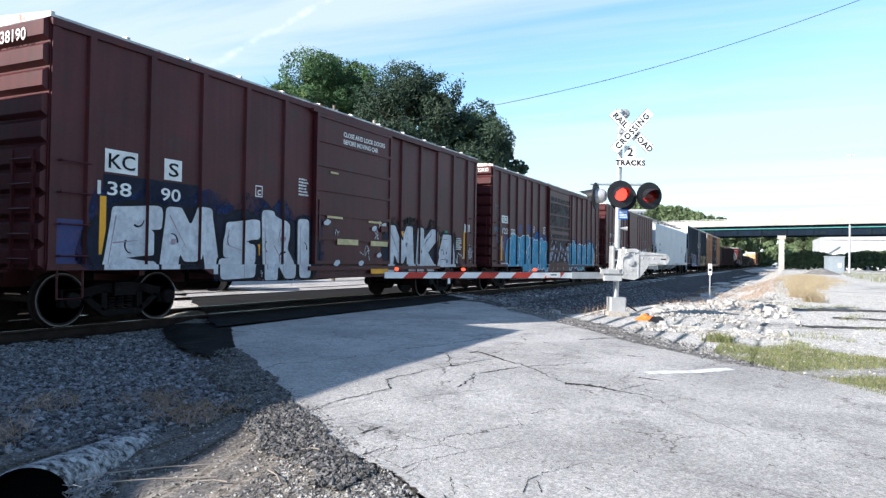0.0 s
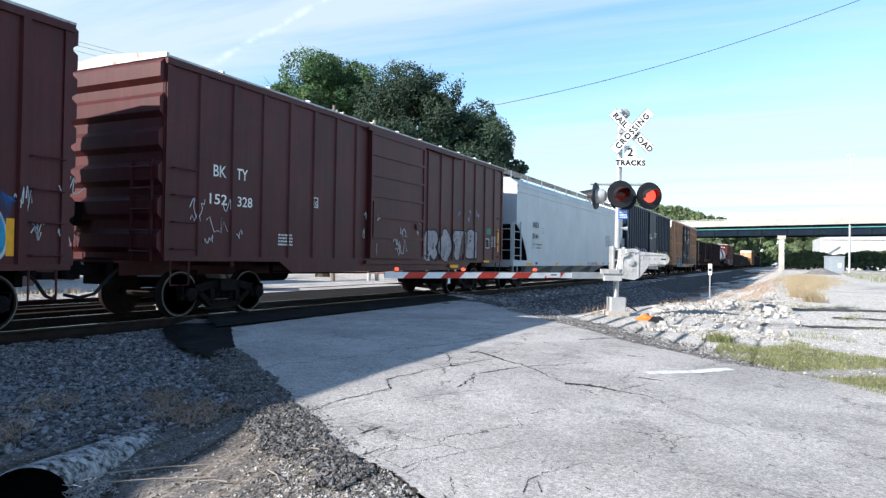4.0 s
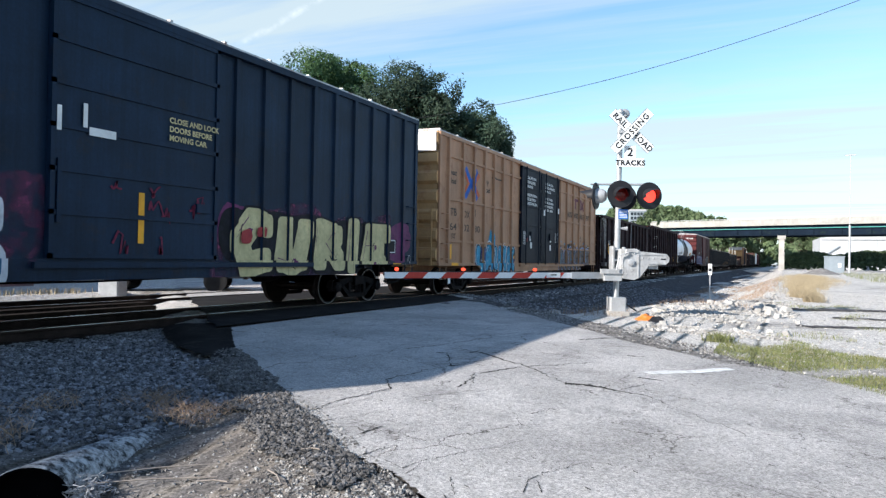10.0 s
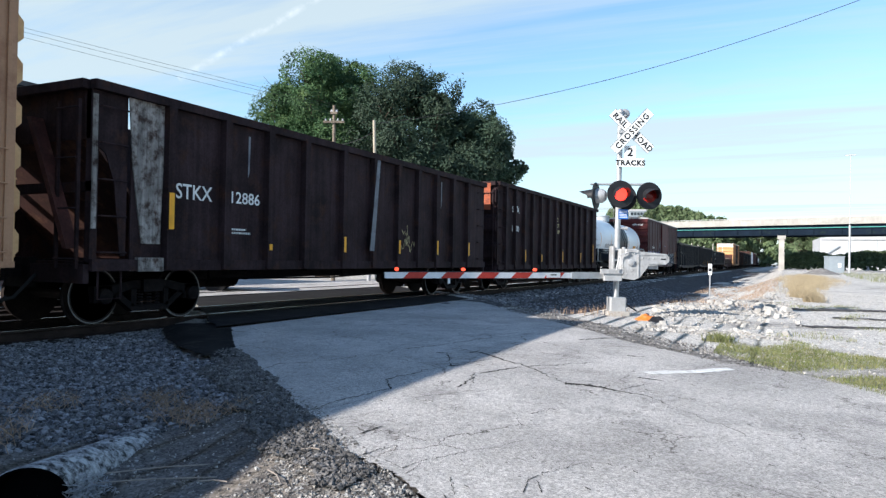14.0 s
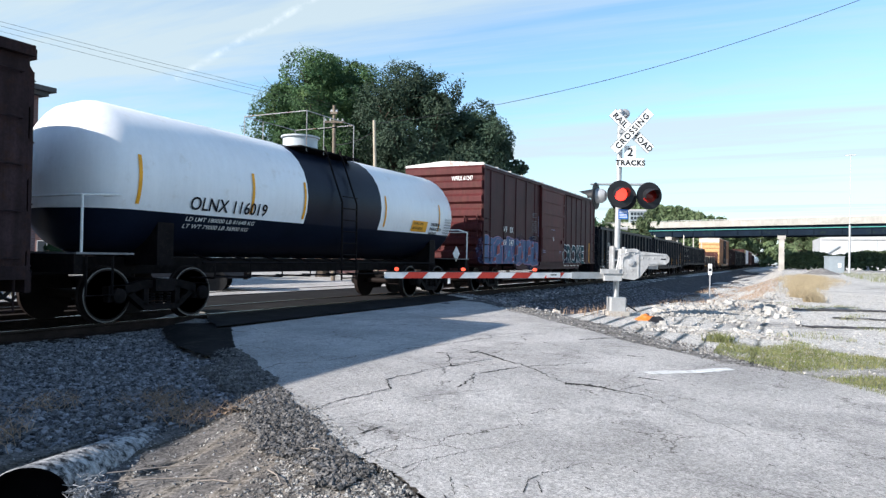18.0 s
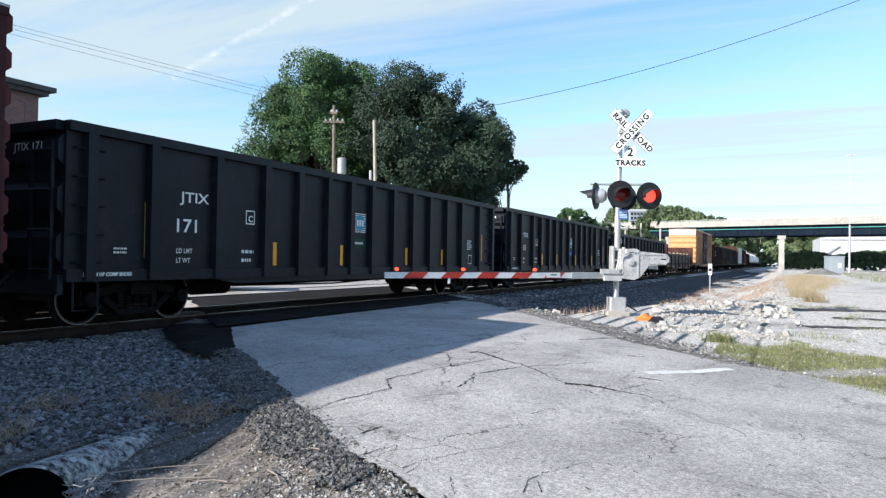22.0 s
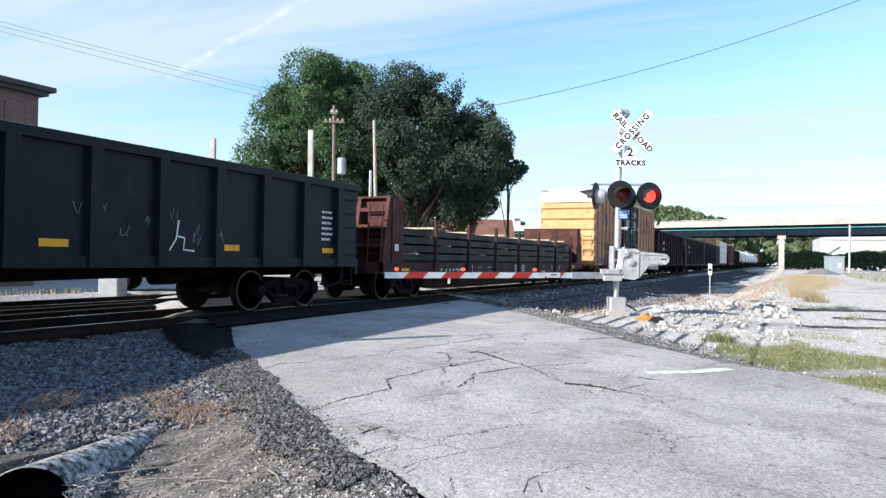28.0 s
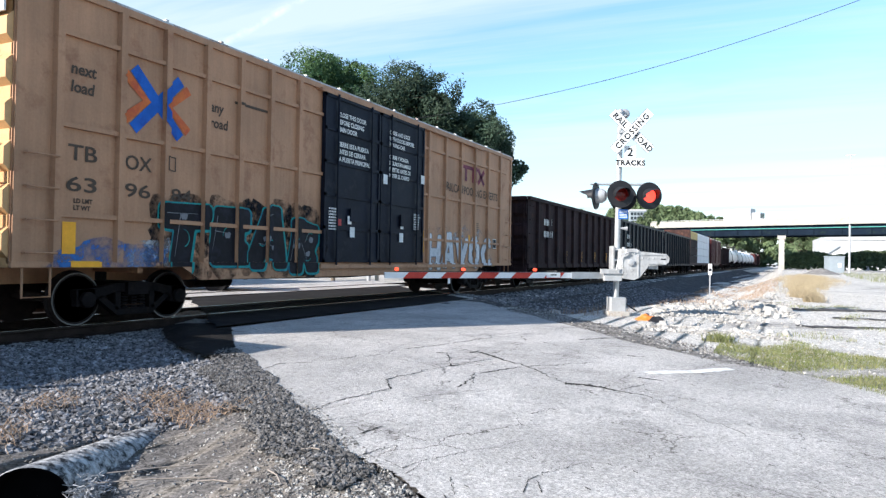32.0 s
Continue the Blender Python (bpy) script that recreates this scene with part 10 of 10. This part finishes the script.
def arched(y, z, w, h, rise, d0, d1, n=10):
    """Outline of an arched opening on a wall facing +x."""
    pts = [(y - w / 2, z), (y + w / 2, z)] + [(y + w / 2 * math.cos(t), z + h + rise * math.sin(t)) for t in [math.pi * i / n for i in range(n + 1)]]
    return Shape().solid([(d0, a, b) for a, b in pts], [(d1, a, b) for a, b in pts])


part("wall", Shape().box(-14, 0, -26, 0, 0, 8.25), BRICK, mill)
part("roof", Shape().box(-14.3, 0.5, -26.3, 0.45, 8.42, 8.62), ROOFING, mill)
part("eave", Shape().box(-14.1, 0.3, -26.1, 0.25, 8.25, 8.42), ROOFING, mill)
for k in range(9):
    y = -0.98 - 2.75 * k
    for z in (1.0, 4.0, 6.8):
        w = part("window_infill", arched(y, z, 0.78, 0.95 if z > 6 else 1.2, 0.16, 0.0, 0.02), BRICK, mill, "bricked-up arched window")
        part("window_sill", Shape().box(0.0, 0.07, y - 0.5, y + 0.5, z - 0.09, z), DECK, w)
        part("window_reveal", arched(y, z - 0.02, 0.86, 0.97 if z > 6 else 1.22, 0.18, 0.0, 0.012), ROOFING, w)
    part("pilaster", Shape().box(0.0, 0.10, y - 1.5, y - 1.25, 0, 8.2), BRICK, mill)

shed = thing("white_shed", "large white industrial shed", "building", at=pose(7.0, 193.5, -0.2, 0, 0, 2))
part("wall", Shape().box(0.5, 60, 0, 30, 0, 8.0), SHED, shed)
gab = [(0.5, 7.5), (3.8, 9.0), (60, 9.0), (60, 7.5)]
part("roof", Shape().solid([(x, -0.3, z) for x, z in gab], [(x, 30.3, z) for x, z in gab]), SHED, shed)
part("annex", Shape().box(-1.6, 9, -6, -0.1, 0, 3.2), SHED, shed)
part("stair", Shape().solid([(1.0, -0.4, 3.2), (4.6, -0.4, 5.7), (4.6, -0.4, 6.0), (1.0, -0.4, 3.5)], [(1.0, -0.1, 3.2), (4.6, -0.1, 5.7), (4.6, -0.1, 6.0), (1.0, -0.1, 3.5)]), CABINET, shed)
for k in range(8):
    part("panel_joint", Shape().box(6.5 + 6 * k, 6.58 + 6 * k, -0.02, 0.0, 0, 7.5), CABINET, shed)
for k in range(5):
    part("window", Shape().box(1.5 + 3.4 * k, 3.4 + 3.4 * k, -6.04, -6.0, 1.4, 2.6), GLASS, shed)
tower = thing("glazed_office", "glazed office block on the skyline", "building", at=pose(-50, 265, 0, 0, 0, 15))
part("wall", Shape().box(-2.8, 3.2, 0, 8, 0, 20.2), CABINET, tower)
part("roof", Shape().box(-3.1, 3.5, -0.3, 8.3, 20.2, 20.7), SHED, tower)
for i in range(5):
    for j in range(3):
        part("window", Shape().box(-2.5 + 1.15 * i, -1.55 + 1.15 * i, -0.05, 0.0, 15.3 + 1.6 * j, 16.4 + 1.6 * j), GLASS, tower)
HOUSE_ROOF = mat("brown shingle roof", (0.20, 0.10, 0.07), 0.9, var=0.2, scale=1, fine=8, bump=0.2)
for i, (x, y, w, a, mm) in enumerate(((-38.5, 55, 9, 20, BRICK), (-31.0, 57.5, 8, 15, BRICK), (-47.5, 52, 7, 30, SHED), (-26.5, 60, 7, 25, SHED), (-66, 40, 10, 40, BRICK))):
    h = thing("house", "low house with a shingled gable roof beyond the tracks", "house", at=pose(x, y, -0.5, 0, 0, a), group="houses beyond the tracks")
    part("wall", Shape().box(-w / 2, w / 2, 0, 7, 0, 3.6), mm, h)
    ring = [(-0.5, 3.6), (3.5, 5.6), (7.5, 3.6)]
    part("roof", Shape().solid([(-w / 2 - 0.4, b, c) for b, c in ring], [(w / 2 + 0.4, b, c) for b, c in ring]), HOUSE_ROOF, h)
    for k in (-0.3, 0.05, 0.33):
        wd = part("window", Shape().box(w * k - 0.45, w * k + 0.45, -0.06, 0.0, 1.2, 2.7), SHED, h)
        part("pane", Shape().box(w * k - 0.38, w * k + 0.38, -0.08, -0.061, 1.27, 2.63), GLASS, wd)

# ---- waiting car ----
CARPAINT = mat("dark blue car paint", (0.018, 0.022, 0.03), 0.25, var=0.1, scale=3, fine=20, bump=0.0)
suv = thing("parked_suv", "dark sport utility vehicle waiting beyond the tracks", "car", at=pose(-17.9, 16.3, -0.06, 0, 0, -142))
body = [(-2.3, 0.45), (-2.35, 0.95), (-2.2, 1.05), (-1.2, 1.12), (-0.6, 1.68), (1.9, 1.72), (2.25, 1.1), (2.3, 0.45)]
part("body", Shape().solid([(x, -0.9, z) for x, z in body], [(x, 0.9, z) for x, z in body]), CARPAINT, suv)
part("windscreen", Shape().solid([(-1.17, -0.75, 1.15), (-0.64, -0.7, 1.63), (-0.64, 0.7, 1.63), (-1.17, 0.75, 1.15)], [(-1.2, -0.75, 1.15), (-0.67, -0.7, 1.63), (-0.67, 0.7, 1.63), (-1.2, 0.75, 1.15)]), GLASS, suv)
part("bumper", Shape().box(-2.42, -2.3, -0.88, 0.88, 0.42, 0.66), GEAR, suv)
part("grille", Shape().box(-2.39, -2.35, -0.45, 0.45, 0.7, 0.92), SILVER, suv)
for y in (-0.68, 0.68):
    part("headlight", Shape().box(-2.39, -2.33, y - 0.17, y + 0.17, 0.76, 0.94), GLASS, suv)
    for x in (-1.45, 1.45):
        w = part("wheel", Shape().lathe("y", [(-0.11, 0.2), (-0.11, 0.36), (0.11, 0.36), (0.11, 0.2)], 18), TYRE, suv, at=(x, y * 1.22, 0.36), smooth=True)
    for a, b in ((-0.55, 0.5), (0.6, 1.75)):
        part("side_window", Shape().box(a, b, *sorted((y / 0.68 * 0.9, y / 0.68 * 0.905)), 1.18, 1.6), GLASS, suv)

# low timbers and pale kerb between the two tracks
for x, y0, y1, h in ((-12.55, -6, 10.9, 0.02), (-13.55, -6, 11.6, 0.02)):
    thing("timber_baulk", "dark creosoted baulk lying beside the rails", "timber", at=(x, 0, -0.22), group="baulks beside the rails", shape=Shape().box(-0.14, 0.14, y0, y1, 0, 0.2 + h, 0.02), material=TIE)

# ---- contrail ----
def contrail():
    m = bpy.data.materials.new("thin white glowing vapour")
    m.use_nodes = True
    nt = m.node_tree
    nt.nodes.clear()
    tc = nt.nodes.new("ShaderNodeTexCoord")
    sp = nt.nodes.new("ShaderNodeSeparateXYZ")
    link(nt, tc.outputs["Object"], sp.inputs[0])
    n = node(nt, "ShaderNodeTexNoise", Scale=0.012, Detail=6.0, Roughness=0.65)
    link(nt, tc.outputs["Object"], n.inputs["Vector"])
    ab = node(nt, "ShaderNodeMath")
    ab.operation = "ABSOLUTE"
    link(nt, sp.outputs[1], ab.inputs[0])
    mr = nt.nodes.new("ShaderNodeMapRange")
    mr.inputs["From Min"].default_value, mr.inputs["From Max"].default_value = 1.0, 18.0
    mr.inputs["To Min"].default_value, mr.inputs["To Max"].default_value = 1.0, 0.0
    link(nt, ab.outputs[0], mr.inputs[0])
    nr = nt.nodes.new("ShaderNodeMapRange")
    nr.inputs["From Min"].default_value, nr.inputs["From Max"].default_value = 0.42, 0.66
    link(nt, n.outputs[0], nr.inputs[0])
    mu = node(nt, "ShaderNodeMath")
    mu.operation = "MULTIPLY"
    link(nt, mr.outputs[0], mu.inputs[0])
    link(nt, nr.outputs[0], mu.inputs[1])
    mu2 = node(nt, "ShaderNodeMath")
    mu2.operation = "MULTIPLY"
    mu2.inputs[1].default_value = 0.2
    link(nt, mu.outputs[0], mu2.inputs[0])
    tr = nt.nodes.new("ShaderNodeBsdfTransparent")
    # the vapour glows by itself, in place of sunlight falling on it
    em = node(nt, "ShaderNodeEmission", Strength=1.15)
    em.inputs[0].default_value = (1, 1, 1, 1)
    mx = nt.nodes.new("ShaderNodeMixShader")
    link(nt, mu2.outputs[0], mx.inputs[0])
    link(nt, tr.outputs[0], mx.inputs[1])
    link(nt, em.outputs[0], mx.inputs[2])
    out = nt.nodes.new("ShaderNodeOutputMaterial")
    link(nt, mx.outputs[0], out.inputs[0])
    a, b = Vector(TRAIL[0]), Vector(TRAIL[1])
    d = b - a
    u = d.normalized()
    toward = (-(a + b) / 2).normalized()
    y = toward.cross(u).normalized()
    z = u.cross(y)
    mw = Matrix(((u.x, y.x, z.x, (a.x + b.x) / 2), (u.y, y.y, z.y, (a.y + b.y) / 2), (u.z, y.z, z.z, (a.z + b.z) / 2), (0, 0, 0, 1)))
    L = d.length / 2
    s = Shape().face([(-L, -36, 0), (L, -36, 0), (L, 36, 0), (-L, 36, 0)])
    return thing("contrail", "thin white contrail drifting across the sky", "contrail", at=mw, shape=s, material=m)


TRAIL = ((-2091.0, 1967.0, 683.0), (-1493.0, 2258.0, 1083.0))
DRIFT = Vector((-89.0, -44.0, 0.0))
trail = contrail()
TRAIL_AT = trail.matrix_basis.copy()


# ---- what moves ----
def motions():
    times = [0.0, 8.0, 16.0, 24.0, 32.0]
    for car in CARS:
        x, s, z = car.location
        walk(car, [(t, pose(x, s - V * t, z)) for t in times])
    # wheels roll with the train
    turns = [i / 15 for i in range(481)]
    for ob, y, r in ROLLING:
        walk(ob, [(t, pose(0, y, r, math.degrees(V * t / r) % 360)) for t in turns])
    # two lamps light in turn: an added dark disc covers or clears each lens
    half = 0.6058
    for ob, side in UNLIT_DISCS:
        rows, k = [], -12
        while 6.7 + k * half < 32.6:
            a, b = 6.7 + k * half, 6.7 + (k + 1) * half
            y = 0.06 if (k % 2 == 0) == (side == 0) else -0.02
            rows += [(t, pose(0, y, 0)) for t in (a, b - 1 / 30) if 0.0 < t < 32.0]
            if a <= 0.0 < b:
                rows.insert(0, (0.0, pose(0, y, 0)))
            if a <= 32.0 < b:
                rows.append((32.0, pose(0, y, 0)))
            k += 1
        walk(ob, rows)
    # a lorry crosses the overpass late in the clip; the contrail drifts
    walk(lorry, [(t, OM @ pose(x, 3.0, 9.15)) for t, x in ((0.0, 30.0), (14.0, 238.0), (28.0, 447.3), (31.0, 496.5), (32.0, 512.9))])
    walk(trail, [(t, Matrix.Translation(DRIFT * (t / 32.0)) @ TRAIL_AT) for t in (0.0, 16.0, 32.0)])


motions()
